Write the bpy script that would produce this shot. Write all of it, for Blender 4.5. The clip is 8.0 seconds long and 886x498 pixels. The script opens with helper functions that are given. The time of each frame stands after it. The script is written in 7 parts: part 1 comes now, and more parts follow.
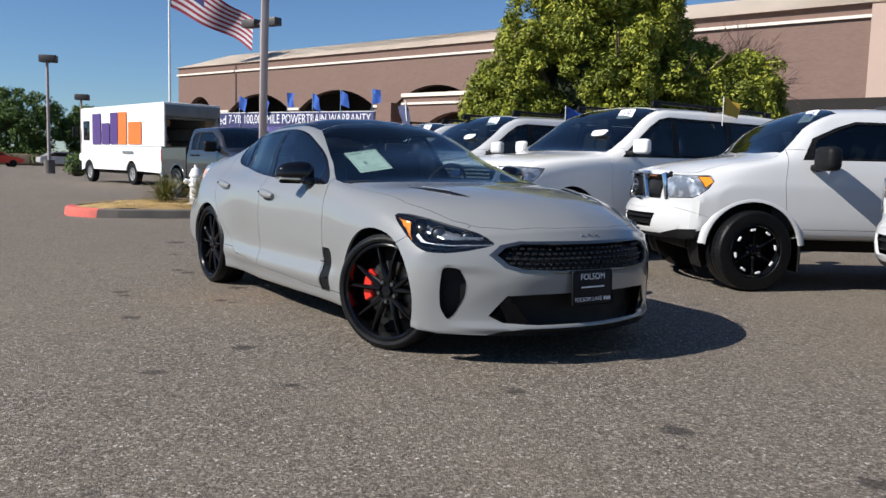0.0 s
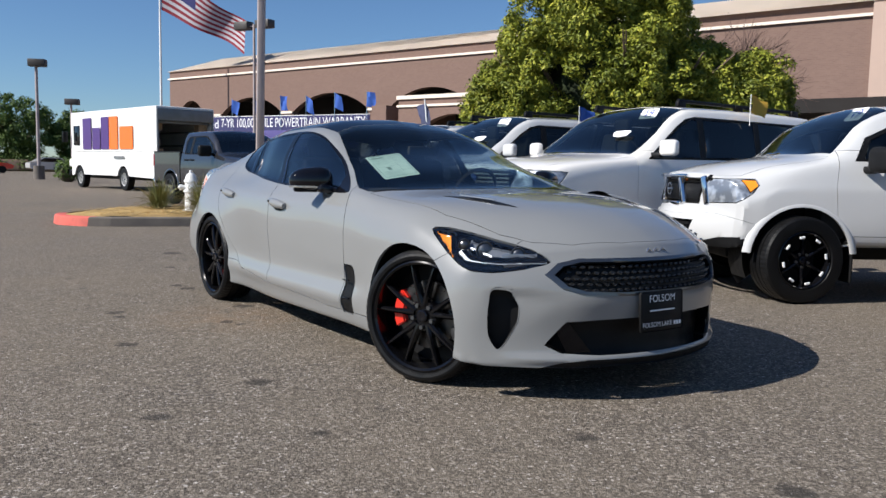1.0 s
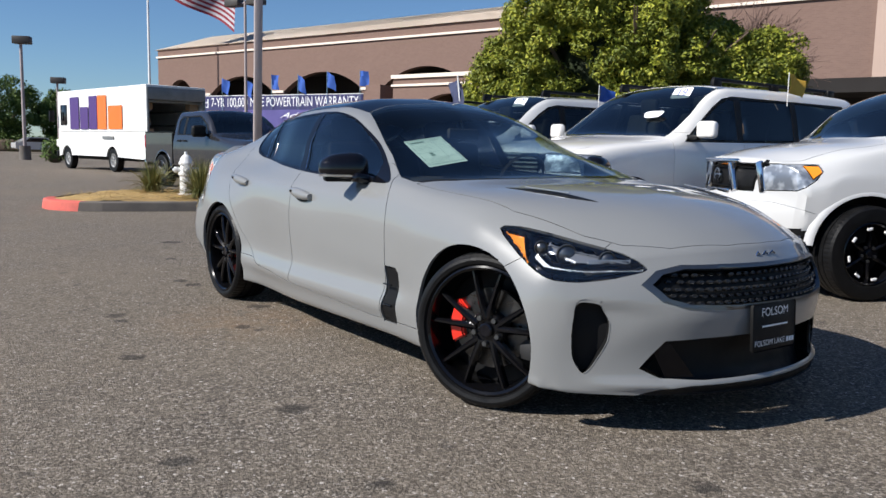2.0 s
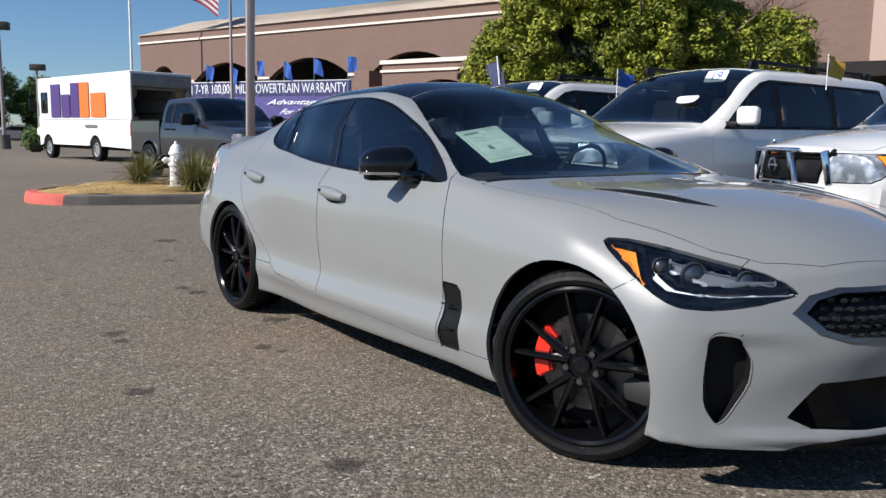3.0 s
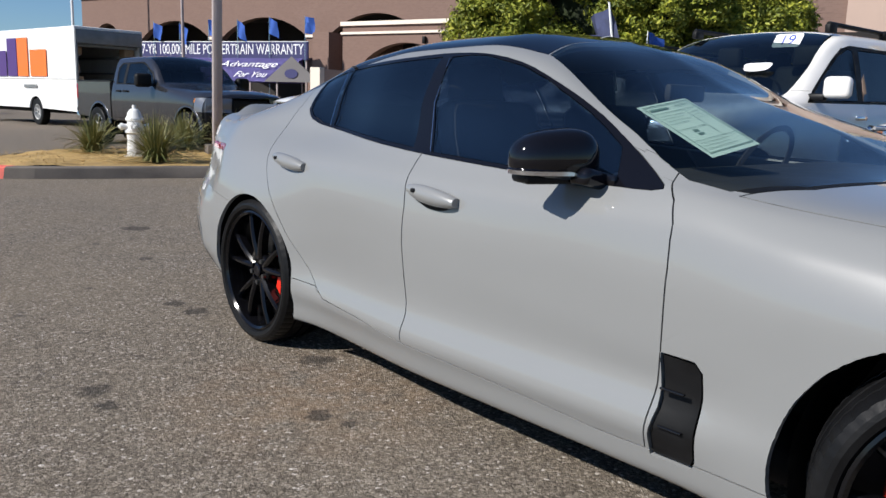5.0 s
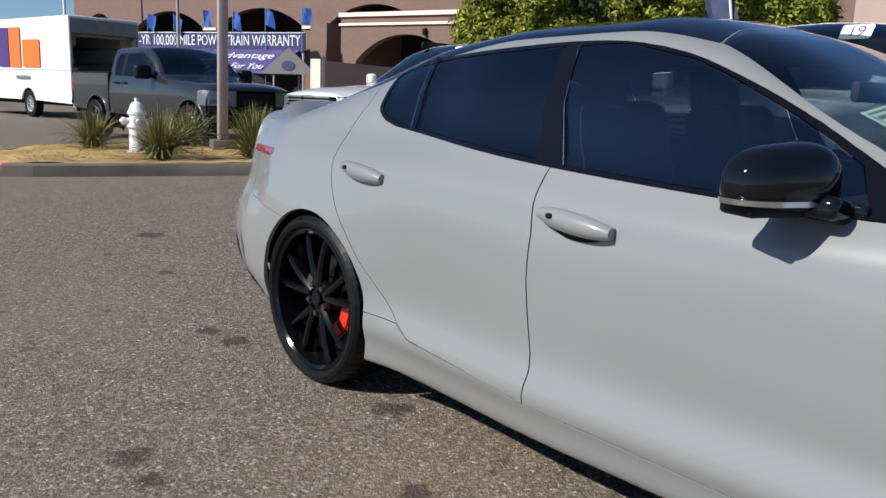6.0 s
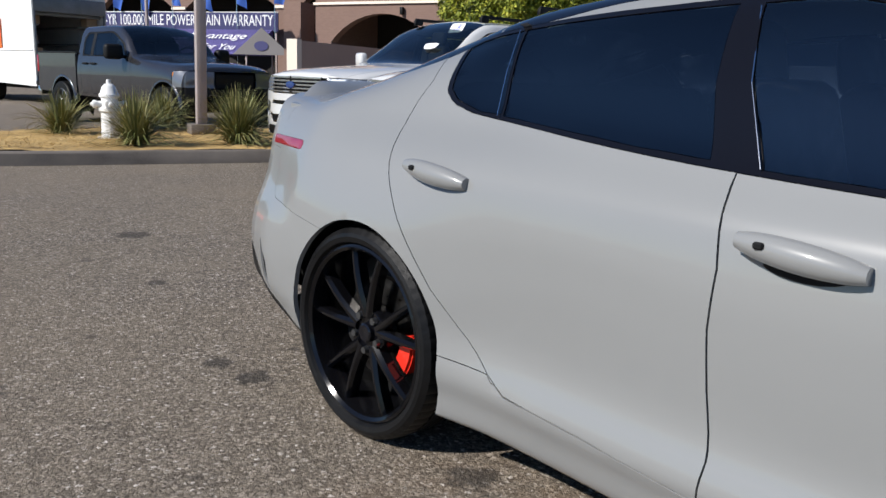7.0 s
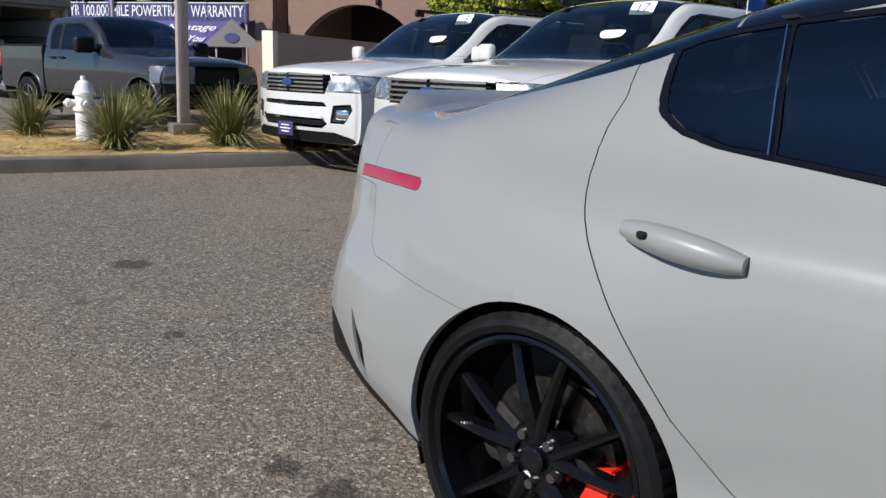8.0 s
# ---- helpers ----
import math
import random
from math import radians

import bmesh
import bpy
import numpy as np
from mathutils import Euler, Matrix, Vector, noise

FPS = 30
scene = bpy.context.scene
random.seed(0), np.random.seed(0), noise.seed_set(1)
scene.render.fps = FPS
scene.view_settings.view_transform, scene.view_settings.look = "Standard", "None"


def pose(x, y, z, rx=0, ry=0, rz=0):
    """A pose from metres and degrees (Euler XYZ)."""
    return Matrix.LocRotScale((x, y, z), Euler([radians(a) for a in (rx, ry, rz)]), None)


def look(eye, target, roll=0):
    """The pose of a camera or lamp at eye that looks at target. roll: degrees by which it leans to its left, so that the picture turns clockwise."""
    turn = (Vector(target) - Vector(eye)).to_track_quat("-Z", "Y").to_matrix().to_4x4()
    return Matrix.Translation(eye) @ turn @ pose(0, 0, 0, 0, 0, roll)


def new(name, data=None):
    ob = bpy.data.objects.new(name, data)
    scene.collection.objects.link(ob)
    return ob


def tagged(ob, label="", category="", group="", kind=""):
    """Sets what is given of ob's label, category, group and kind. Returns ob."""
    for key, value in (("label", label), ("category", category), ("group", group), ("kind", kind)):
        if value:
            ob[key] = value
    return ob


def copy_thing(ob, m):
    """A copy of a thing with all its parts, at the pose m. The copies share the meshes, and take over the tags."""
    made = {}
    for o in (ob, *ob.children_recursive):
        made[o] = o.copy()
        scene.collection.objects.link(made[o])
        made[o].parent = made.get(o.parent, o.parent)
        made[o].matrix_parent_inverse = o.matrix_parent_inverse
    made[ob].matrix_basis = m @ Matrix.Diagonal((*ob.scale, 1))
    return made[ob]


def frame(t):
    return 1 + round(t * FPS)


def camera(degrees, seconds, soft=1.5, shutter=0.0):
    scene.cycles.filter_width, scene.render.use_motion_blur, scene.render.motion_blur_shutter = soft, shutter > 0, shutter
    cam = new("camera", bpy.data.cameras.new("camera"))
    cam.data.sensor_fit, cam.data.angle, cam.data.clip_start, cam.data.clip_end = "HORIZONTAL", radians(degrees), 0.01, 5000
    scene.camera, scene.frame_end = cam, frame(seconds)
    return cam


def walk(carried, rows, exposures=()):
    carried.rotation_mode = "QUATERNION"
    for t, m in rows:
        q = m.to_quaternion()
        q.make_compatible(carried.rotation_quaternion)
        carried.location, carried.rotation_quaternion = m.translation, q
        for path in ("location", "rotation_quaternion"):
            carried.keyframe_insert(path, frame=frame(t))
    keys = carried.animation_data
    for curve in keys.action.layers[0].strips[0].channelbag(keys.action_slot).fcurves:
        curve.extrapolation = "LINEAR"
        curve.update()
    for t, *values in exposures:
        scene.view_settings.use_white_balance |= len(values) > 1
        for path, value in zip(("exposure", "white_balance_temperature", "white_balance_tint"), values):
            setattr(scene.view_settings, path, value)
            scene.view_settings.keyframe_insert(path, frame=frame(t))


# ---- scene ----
cam = camera(57.0, 8.0)
PATH = [
    (0, (0.157, 0.369, 1.042), (0.114, 2.358, 0.84), 1.5),
    (0.5, (0.021, 0.655, 1.032), (-0.009, 2.646, 0.839), 1.0),
    (1, (-0.107, 0.954, 1.052), (-0.132, 2.944, 0.857), 1.1),
    (1.5, (-0.3, 1.279, 1.065), (-0.307, 3.266, 0.836), 1.2),
    (1.7, (-0.359, 1.396, 1.071), (-0.364, 3.382, 0.839), 1.3),
    (2.8, (-0.701, 2.094, 1.089), (-0.673, 4.075, 0.812), 0.5),
    (3, (-0.782, 2.23, 1.095), (-0.743, 4.211, 0.821), 0.9),
    (3.5, (-0.933, 2.542, 1.086), (-0.87, 4.52, 0.795), 0.7),
    (4, (-1.091, 2.88, 1.088), (-1.003, 4.854, 0.776), 1.3),
    (4.2, (-1.171, 3.04, 1.085), (-1.072, 5.012, 0.768), 1.1),
    (5.3, (-1.519, 3.763, 1.113), (-1.341, 5.723, 0.754), 2.1),
    (5.5, (-1.586, 3.892, 1.1), (-1.405, 5.851, 0.74), 2.1),
    (6, (-1.773, 4.198, 1.117), (-1.59, 6.155, 0.749), 2.0),
    (6.5, (-1.896, 4.543, 1.104), (-1.664, 6.49, 0.71), 1.9),
    (7, (-2.047, 4.903, 1.097), (-1.797, 6.845, 0.688), 1.9),
    (7.5, (-2.264, 5.31, 1.127), (-1.987, 7.246, 0.709), 1.8),
    (8, (-2.436, 5.753, 1.131), (-2.11, 7.68, 0.705), 1.8),
]
walk(cam, [(t, look(eye, target, roll)) for t, eye, target, roll in PATH], [(0, .44), (3, .40), (4, .38), (5.5, .34), (8, .34)])

# ---- light ----
SUN_AZ, SUN_EL = radians(246), radians(37.5)
world = bpy.data.worlds.new("sky")
scene.world = world
world.use_nodes = True
wn = world.node_tree.nodes
sky = wn.new("ShaderNodeTexSky")
sky.sky_type = "NISHITA"
sky.sun_disc = False
sky.sun_elevation, sky.sun_rotation = SUN_EL, SUN_AZ
sky.altitude, sky.air_density, sky.dust_density, sky.ozone_density = 400, 1.0, 0.05, 3.0
wn["Background"].inputs[1].default_value = 0.062
tone = wn.new("ShaderNodeMix")
tone.data_type, tone.blend_type = "RGBA", "MULTIPLY"
tone.inputs[0].default_value = 1.0
tone.inputs[7].default_value = (0.78, 0.98, 1.22, 1)
world.node_tree.links.new(sky.outputs[0], tone.inputs[6])
world.node_tree.links.new(tone.outputs[2], wn["Background"].inputs[0])
sun = new("sun", bpy.data.lights.new("sun", "SUN"))
sun.data.energy, sun.data.angle, sun.data.color = 5.0, radians(0.55), (0.99, 0.955, 0.905)
SUN_DIR = Vector((math.sin(SUN_AZ) * math.cos(SUN_EL), math.cos(SUN_AZ) * math.cos(SUN_EL), math.sin(SUN_EL)))
sun.matrix_world = look(SUN_DIR * 60, (0, 0, 0))

# ---- materials ----
def mat(name, color=(0.5, 0.5, 0.5), rough=0.5, metal=0.0, spec=0.5, coat=0.0, ior=1.45):
    m = bpy.data.materials.new(name)
    m.use_nodes = True
    b = m.node_tree.nodes["Principled BSDF"]
    b.inputs["Base Color"].default_value = (*color, 1)
    b.inputs["Roughness"].default_value = rough
    b.inputs["Metallic"].default_value = metal
    b.inputs["Specular IOR Level"].default_value = spec
    b.inputs["Coat Weight"].default_value = coat
    b.inputs["Coat Roughness"].default_value = 0.03
    b.inputs["IOR"].default_value = ior
    return m


class Nodes:
    """Short ways to add nodes to a material."""

    def __init__(self, m):
        self.t = m.node_tree
        self.b = self.t.nodes["Principled BSDF"]
        self.co = self.t.nodes.new("ShaderNodeTexCoord")

    def n(self, kind, **ins):
        node = self.t.nodes.new(kind)
        for k, v in ins.items():
            self.set(node.inputs[k.replace("_", " ")], v)
        return node

    def set(self, socket, v):
        if isinstance(v, bpy.types.NodeSocket):
            self.t.links.new(v, socket)
        else:
            socket.default_value = v

    def noise(self, scale, detail=4.0, rough=0.6, vec=None, dist=0.0):
        return self.n("ShaderNodeTexNoise", Vector=vec or self.co.outputs["Object"], Scale=scale, Detail=detail, Roughness=rough, Distortion=dist).outputs["Fac"]

    def voronoi(self, scale, vec=None, out="Distance"):
        return self.n("ShaderNodeTexVoronoi", Vector=vec or self.co.outputs["Object"], Scale=scale).outputs[out]

    def ramp(self, fac, stops):
        r = self.n("ShaderNodeValToRGB", Fac=fac)
        el = r.color_ramp.elements
        while len(el) < len(stops):
            el.new(0.5)
        for e, (p, c) in zip(el, stops):
            e.position, e.color = p, (*c, 1) if len(c) == 3 else c
        return r.outputs["Color"]

    def grey(self, fac, a, b, lo=0.0, hi=1.0):
        r = self.n("ShaderNodeMapRange", Value=fac)
        r.inputs["From Min"].default_value, r.inputs["From Max"].default_value = a, b
        r.inputs["To Min"].default_value, r.inputs["To Max"].default_value = lo, hi
        return r.outputs["Result"]

    def mix(self, fac, a, b, blend="MIX"):
        m = self.t.nodes.new("ShaderNodeMix")
        m.data_type, m.blend_type = "RGBA", blend
        self.set(m.inputs[0], fac)
        for i, v in ((6, a), (7, b)):
            self.set(m.inputs[i], (*v, 1) if isinstance(v, tuple) and len(v) == 3 else v)
        return m.outputs[2]

    def maths(self, op, a, b=0.0):
        m = self.t.nodes.new("ShaderNodeMath")
        m.operation = op
        self.set(m.inputs[0], a)
        self.set(m.inputs[1], b)
        return m.outputs[0]

    def bump(self, height, strength=0.3, distance=0.01, under=None):
        u = self.n("ShaderNodeBump", Height=height, Strength=strength, Distance=distance)
        if under:
            self.set(u.inputs["Normal"], under)
        self.set(self.b.inputs["Normal"], u.outputs["Normal"])
        return u.outputs["Normal"]

    def base(self, v):
        self.set(self.b.inputs["Base Color"], v)

    def rough(self, v):
        self.set(self.b.inputs["Roughness"], v)


def worn(name, color, rough=0.6, scale=3.0, fine=60.0, amount=0.25, bump=0.15, metal=0.0, dark=None):
    """A surface with stains at one scale and grain at another."""
    m = mat(name, color, rough, metal)
    k = Nodes(m)
    dark = dark or tuple(c * (1 - amount) for c in color)
    light = tuple(min(1, c * (1 + amount * 0.5)) for c in color)
    c1 = k.mix(k.grey(k.noise(scale, 5), 0.35, 0.65), dark, light)
    c2 = k.mix(k.grey(k.noise(fine, 3), 0.3, 0.7, 0, 0.5), c1, color)
    k.base(c2)
    k.rough(k.grey(k.noise(scale * 2, 4), 0.3, 0.7, max(0.03, rough - 0.12), min(1, rough + 0.12)))
    if bump:
        k.bump(k.noise(fine, 4), bump, 0.004)
    return m


def asphalt():
    m = mat("asphalt", (0.1, 0.095, 0.09), 0.9, spec=0.25)
    k = Nodes(m)
    o = k.co.outputs["Object"]
    jit = k.n("ShaderNodeVectorMath")
    jit.operation = "MULTIPLY_ADD"
    k.set(jit.inputs[0], k.n("ShaderNodeTexNoise", Vector=o, Scale=70.0, Detail=2.0).outputs["Color"])
    jit.inputs[1].default_value = (0.022, 0.022, 0.022)
    k.set(jit.inputs[2], o)
    stone = k.n("ShaderNodeTexVoronoi", Vector=jit.outputs[0], Scale=92.0)
    cell = k.n("ShaderNodeSeparateColor", Color=stone.outputs["Color"]).outputs[0]
    col = k.ramp(cell, [(0.0, (0.055, 0.046, 0.037)), (0.25, (0.135, 0.114, 0.092)), (0.6, (0.225, 0.190, 0.152)), (0.86, (0.335, 0.286, 0.232)), (0.96, (0.40, 0.355, 0.305)), (1.0, (0.74, 0.68, 0.62))])
    chip = k.n("ShaderNodeTexVoronoi", Vector=jit.outputs[0], Scale=38.0)
    big = k.n("ShaderNodeSeparateColor", Color=chip.outputs["Color"])
    col = k.mix(k.maths("MULTIPLY", k.grey(big.outputs[1], 0.80, 0.84), k.grey(chip.outputs["Distance"], 0.30, 0.46, 0.8, 0.0)), col, (0.43, 0.37, 0.30))
    gap = k.grey(stone.outputs["Distance"], 0.40, 0.66, 0.0, 0.45)
    col = k.mix(gap, col, (0.058, 0.048, 0.039))
    pits = k.noise(75, 3, 0.65)
    col = k.mix(k.grey(pits, 0.55, 0.62, 0.0, 0.85), col, (0.042, 0.036, 0.031))
    clump = k.noise(22, 3, 0.7)
    col = k.mix(k.grey(clump, 0.48, 0.68, 0.0, 0.4), col, (0.085, 0.072, 0.062))
    wide = k.noise(0.45, 5, 0.65)
    col = k.mix(k.grey(wide, 0.35, 0.7, 0.0, 0.45), col, (0.225, 0.182, 0.132))
    mid = k.noise(2.6, 6, 0.7)
    col = k.mix(k.grey(mid, 0.55, 0.78, 0.0, 0.3), col, (0.085, 0.074, 0.064))
    rust = k.n("ShaderNodeVectorMath")
    rust.operation = "DISTANCE"
    k.set(rust.inputs[0], o)
    rust.inputs[1].default_value = (-1.62, 6.55, 0)
    near = k.maths("MULTIPLY", k.grey(rust.outputs["Value"], 0.1, 0.7, 1.0, 0.0), k.grey(k.noise(5, 5, 0.7), 0.38, 0.62, 0.0, 0.5))
    col = k.mix(near, col, (0.25, 0.155, 0.085))
    # oil and gum spots
    spots = [(-2.51, 7.96, 0.055), (-2.36, 7.80, 0.06), (-1.67, 6.99, 0.07), (-1.33, 4.25, 0.05), (-1.04, 4.84, 0.06), (-0.62, 4.09, 0.05), (0.44, 4.12, 0.04),
             (-3.43, 10.5, 0.11), (-2.48, 6.6, 0.055), (-2.38, 6.45, 0.045), (-1.62, 6.35, 0.045), (-1.52, 6.28, 0.03), (-1.9, 7.6, 0.06), (1.6, 3.1, 0.05), (1.05, 3.6, 0.06), (0.9, 2.6, 0.045), (-2.0, 5.6, 0.06), (-3.0, 9.2, 0.05), (2.6, 4.6, 0.05)]
    wob = k.n("ShaderNodeVectorMath", **{})
    wob.operation = "MULTIPLY_ADD"
    k.set(wob.inputs[0], k.n("ShaderNodeTexNoise", Vector=o, Scale=16.0, Detail=6.0, Roughness=0.75).outputs["Color"])
    wob.inputs[1].default_value = (0.19, 0.19, 0.0)
    k.set(wob.inputs[2], o)
    total = None
    for x, y, r in spots:
        d = k.n("ShaderNodeVectorMath")
        d.operation = "DISTANCE"
        k.set(d.inputs[0], wob.outputs[0])
        d.inputs[1].default_value = (x + 0.095, y + 0.095, 0)
        v = k.grey(d.outputs["Value"], r * 0.8, r * 1.2, 1.0, 0.0)
        total = v if total is None else k.maths("MAXIMUM", total, v)
    col = k.mix(k.maths("MULTIPLY", total, 0.7), col, (0.03, 0.027, 0.025))
    far = k.noise(5.5, 4, 0.6)
    col = k.mix(k.grey(far, 0.635, 0.70, 0.0, 0.55), col, (0.04, 0.036, 0.033))
    k.base(col)
    h = k.maths("ADD", k.grey(stone.outputs["Distance"], 0.0, 0.6, 1.0, 0.0), k.noise(260, 2))
    k.bump(h, 0.65, 0.006)
    return m


def brick(name, a, b, mortar):
    m = mat(name, a, 0.9, spec=0.2)
    k = Nodes(m)
    br = k.n("ShaderNodeTexBrick", Vector=k.co.outputs["UV"], Scale=1.0, Color1=(*a, 1), Color2=(*b, 1), Mortar=(*mortar, 1), Mortar_Size=0.008, Brick_Width=0.22, Row_Height=0.075, Bias=0.0)
    col = k.mix(k.grey(k.noise(0.35, 4), 0.3, 0.7, 0.0, 0.35), br.outputs["Color"], tuple(c * 0.75 for c in a))
    k.base(k.mix(k.grey(k.noise(40, 3), 0.3, 0.7, 0, 0.25), col, b))
    k.bump(br.outputs["Fac"], -0.4, 0.01)
    return m


def paint(name, color, coat=1.0, flake=0.0, rough=0.35):
    m = mat(name, color, rough, 0.0, 0.25, coat)
    k = Nodes(m)
    k.base(k.mix(k.grey(k.noise(1.3, 4), 0.35, 0.65, 0.0, 0.12), color, tuple(c * 0.8 for c in color)))
    k.set(k.b.inputs["Coat Roughness"], k.grey(k.noise(7, 5), 0.4, 0.8, 0.015, 0.09))
    return m


def glass(name, tint, gloss=1.0, ior=1.7):
    m = bpy.data.materials.new(name)
    m.use_nodes = True
    t = m.node_tree
    t.nodes.remove(t.nodes["Principled BSDF"])
    tr = t.nodes.new("ShaderNodeBsdfTransparent")
    tr.inputs[0].default_value = (*tint, 1)
    gl = t.nodes.new("ShaderNodeBsdfGlossy")
    gl.inputs["Roughness"].default_value = 0.012
    gl.inputs[0].default_value = (gloss, gloss, gloss, 1)
    f0 = ((ior - 1) / (ior + 1)) ** 2
    lw = t.nodes.new("ShaderNodeLayerWeight")
    lw.inputs[0].default_value = 0.5
    power = t.nodes.new("ShaderNodeMath")
    power.operation = "POWER"
    power.inputs[1].default_value = 5.0
    scale = t.nodes.new("ShaderNodeMath")
    scale.operation = "MULTIPLY_ADD"
    scale.inputs[1].default_value, scale.inputs[2].default_value = 1 - f0, f0
    mx = t.nodes.new("ShaderNodeMixShader")
    t.links.new(lw.outputs["Facing"], power.inputs[0])
    t.links.new(power.outputs[0], scale.inputs[0])
    t.links.new(scale.outputs[0], mx.inputs[0])
    t.links.new(tr.outputs[0], mx.inputs[1])
    t.links.new(gl.outputs[0], mx.inputs[2])
    t.links.new(mx.outputs[0], t.nodes["Material Output"].inputs[0])
    return m


def leafy(name, a, b, c):
    m = mat(name, a, 0.55, spec=0.3)
    k = Nodes(m)
    rnd = k.n("ShaderNodeNewGeometry").outputs["Random Per Island"]
    col = k.ramp(rnd, [(0.0, a), (0.55, b), (1.0, c)])
    k.base(k.mix(k.grey(k.noise(1.2, 3), 0.35, 0.65, 0, 0.6), col, a))
    k.b.inputs["Transmission Weight"].default_value = 0.0
    return m


M_ASPHALT = asphalt()
M_GREY = paint("car_grey_paint", (0.224, 0.228, 0.226))
M_WHITE = paint("car_white_paint", (0.57, 0.57, 0.565))
M_PEARL = paint("car_pearl_paint", (0.86, 0.83, 0.78))
M_GUN = paint("car_gunmetal_paint", (0.050, 0.050, 0.056), 1.0, rough=0.25)
M_GUN.node_tree.nodes["Principled BSDF"].inputs["Metallic"].default_value = 0.6
M_GLOSSBLACK = mat("gloss_black", (0.005, 0.005, 0.007), 0.06, spec=0.5)
M_BLACK = worn("black_plastic", (0.006, 0.006, 0.0065), 0.55, 4, 200, 0.2, 0.1)
M_BLACK.node_tree.nodes["Principled BSDF"].inputs["Specular IOR Level"].default_value = 0.25
M_SATIN = mat("satin_black_metal", (0.004, 0.004, 0.005), 0.13, 0.0, spec=0.45)
M_RUBBER = worn("tyre_rubber", (0.006, 0.006, 0.0065), 0.46, 6, 150, 0.35, 0.2)
M_RUBBER.node_tree.nodes["Principled BSDF"].inputs["Specular IOR Level"].default_value = 0.24
M_CHROME = mat("chrome", (0.75, 0.76, 0.78), 0.12, 1.0)
M_STEEL = worn("brake_steel", (0.12, 0.115, 0.11), 0.35, 20, 120, 0.3, 0.1, metal=1.0)
M_CHROMEDARK = mat("dark_chrome", (0.16, 0.165, 0.17), 0.3, 0.9)
M_GRILLE = mat("grille_mesh_black", (0.035, 0.036, 0.038), 0.25, 0.6)
M_REFLECT = mat("lamp_reflector", (0.35, 0.37, 0.40), 0.3, 0.6)
M_TRIM = mat("satin_black_trim", (0.005, 0.005, 0.007), 0.09, spec=0.4)
M_ROOFBLACK = mat("roof_black", (0.003, 0.0035, 0.006), 0.03, spec=0.9)
M_RED = mat("red_caliper_paint", (0.75, 0.03, 0.015), 0.3, coat=0.6)
M_AMBER = mat("amber_lens", (0.95, 0.30, 0.02), 0.15, coat=1.0)
M_REDLENS = mat("red_lens", (0.30, 0.008, 0.022), 0.15, coat=1.0)
M_TINT = glass("tinted_glass", (0.05, 0.065, 0.085), 1.0, 1.95)
M_CLEAR = glass("windscreen_glass", (0.52, 0.60, 0.59), 1.0, 1.45)
M_SCREEN = glass("shaded_windscreen_glass", (0.36, 0.42, 0.42), 1.0, 1.9)
M_TINT2 = glass("lighter_tinted_glass", (0.45, 0.54, 0.60), 1.0, 2.15)
M_CARGLASS = glass("dark_car_glass", (0.16, 0.19, 0.20), 1.0, 1.6)
M_PRIVACY = glass("privacy_glass", (0.03, 0.035, 0.04), 1.0, 1.5)
M_LENS = glass("clear_lens", (0.9, 0.9, 0.9))
M_CABIN = worn("dark_cabin_trim", (0.02, 0.02, 0.021), 0.7, 5, 100, 0.3, 0.1)
M_HEADLINER = worn("light_grey_headliner", (0.42, 0.42, 0.41), 0.9, 5, 120, 0.1, 0.1)
M_LED = mat("lamp_white", (0.85, 0.88, 0.92), 0.2, coat=0.5)
M_BRICK = brick("brown_brick", (0.222, 0.146, 0.118), (0.190, 0.123, 0.101), (0.225, 0.157, 0.130))
M_CREAM = worn("cream_roof_metal", (0.80, 0.70, 0.59), 0.7, 0.3, 20, 0.08, 0.05)
M_STUCCO = worn("tan_stucco", (0.45, 0.33, 0.27), 0.9, 0.5, 30, 0.1, 0.1)
# near-black colour carries the shade inside arcade and entrance; the canopy shares it
M_DARKSHADE = worn("dark_shade_and_canopy", (0.02, 0.017, 0.016), 0.9, 0.4, 10, 0.3, 0)
M_CONCRETE = worn("kerb_concrete", (0.155, 0.135, 0.118), 0.9, 1.5, 60, 0.4, 0.4)
M_KERBRED = worn("red_kerb_paint", (0.62, 0.12, 0.09), 0.75, 3, 50, 0.3, 0.2)
M_STRAW = worn("dry_straw_mulch", (0.46, 0.31, 0.12), 0.95, 2.5, 45, 0.45, 0.8)
M_POST = worn("brown_post_paint", (0.37, 0.315, 0.305), 0.6, 1.5, 40, 0.2, 0.1)
M_BRONZE = worn("dark_bronze_paint", (0.055, 0.048, 0.043), 0.5, 2, 40, 0.2, 0.05)
M_WHITEPAINT = worn("white_paint", (0.78, 0.78, 0.76), 0.5, 2, 50, 0.1, 0.05)
M_SIGNBLUE = mat("navy_banner", (0.035, 0.035, 0.12), 0.6)
M_TENT = mat("violet_tent_cloth", (0.15, 0.13, 0.36), 0.7)
M_FLAGBLUE = mat("blue_flag_cloth", (0.03, 0.095, 0.38), 0.8)
M_DUSKFLAG = worn("dusky_flag_cloth", (0.055, 0.065, 0.13), 0.8, 14, 60, 0.5, 0)
M_FLAGGOLD = mat("gold_flag_cloth", (0.62, 0.36, 0.05), 0.8)
M_PURPLE = mat("purple_print", (0.07, 0.02, 0.16), 0.4, coat=0.3)
M_ORANGE = mat("orange_print", (0.9, 0.16, 0.01), 0.4, coat=0.3)
M_LETTER = mat("white_letters", (0.8, 0.8, 0.8), 0.6)
M_BARK = worn("bark", (0.12, 0.085, 0.06), 0.9, 3, 30, 0.4, 0.6)
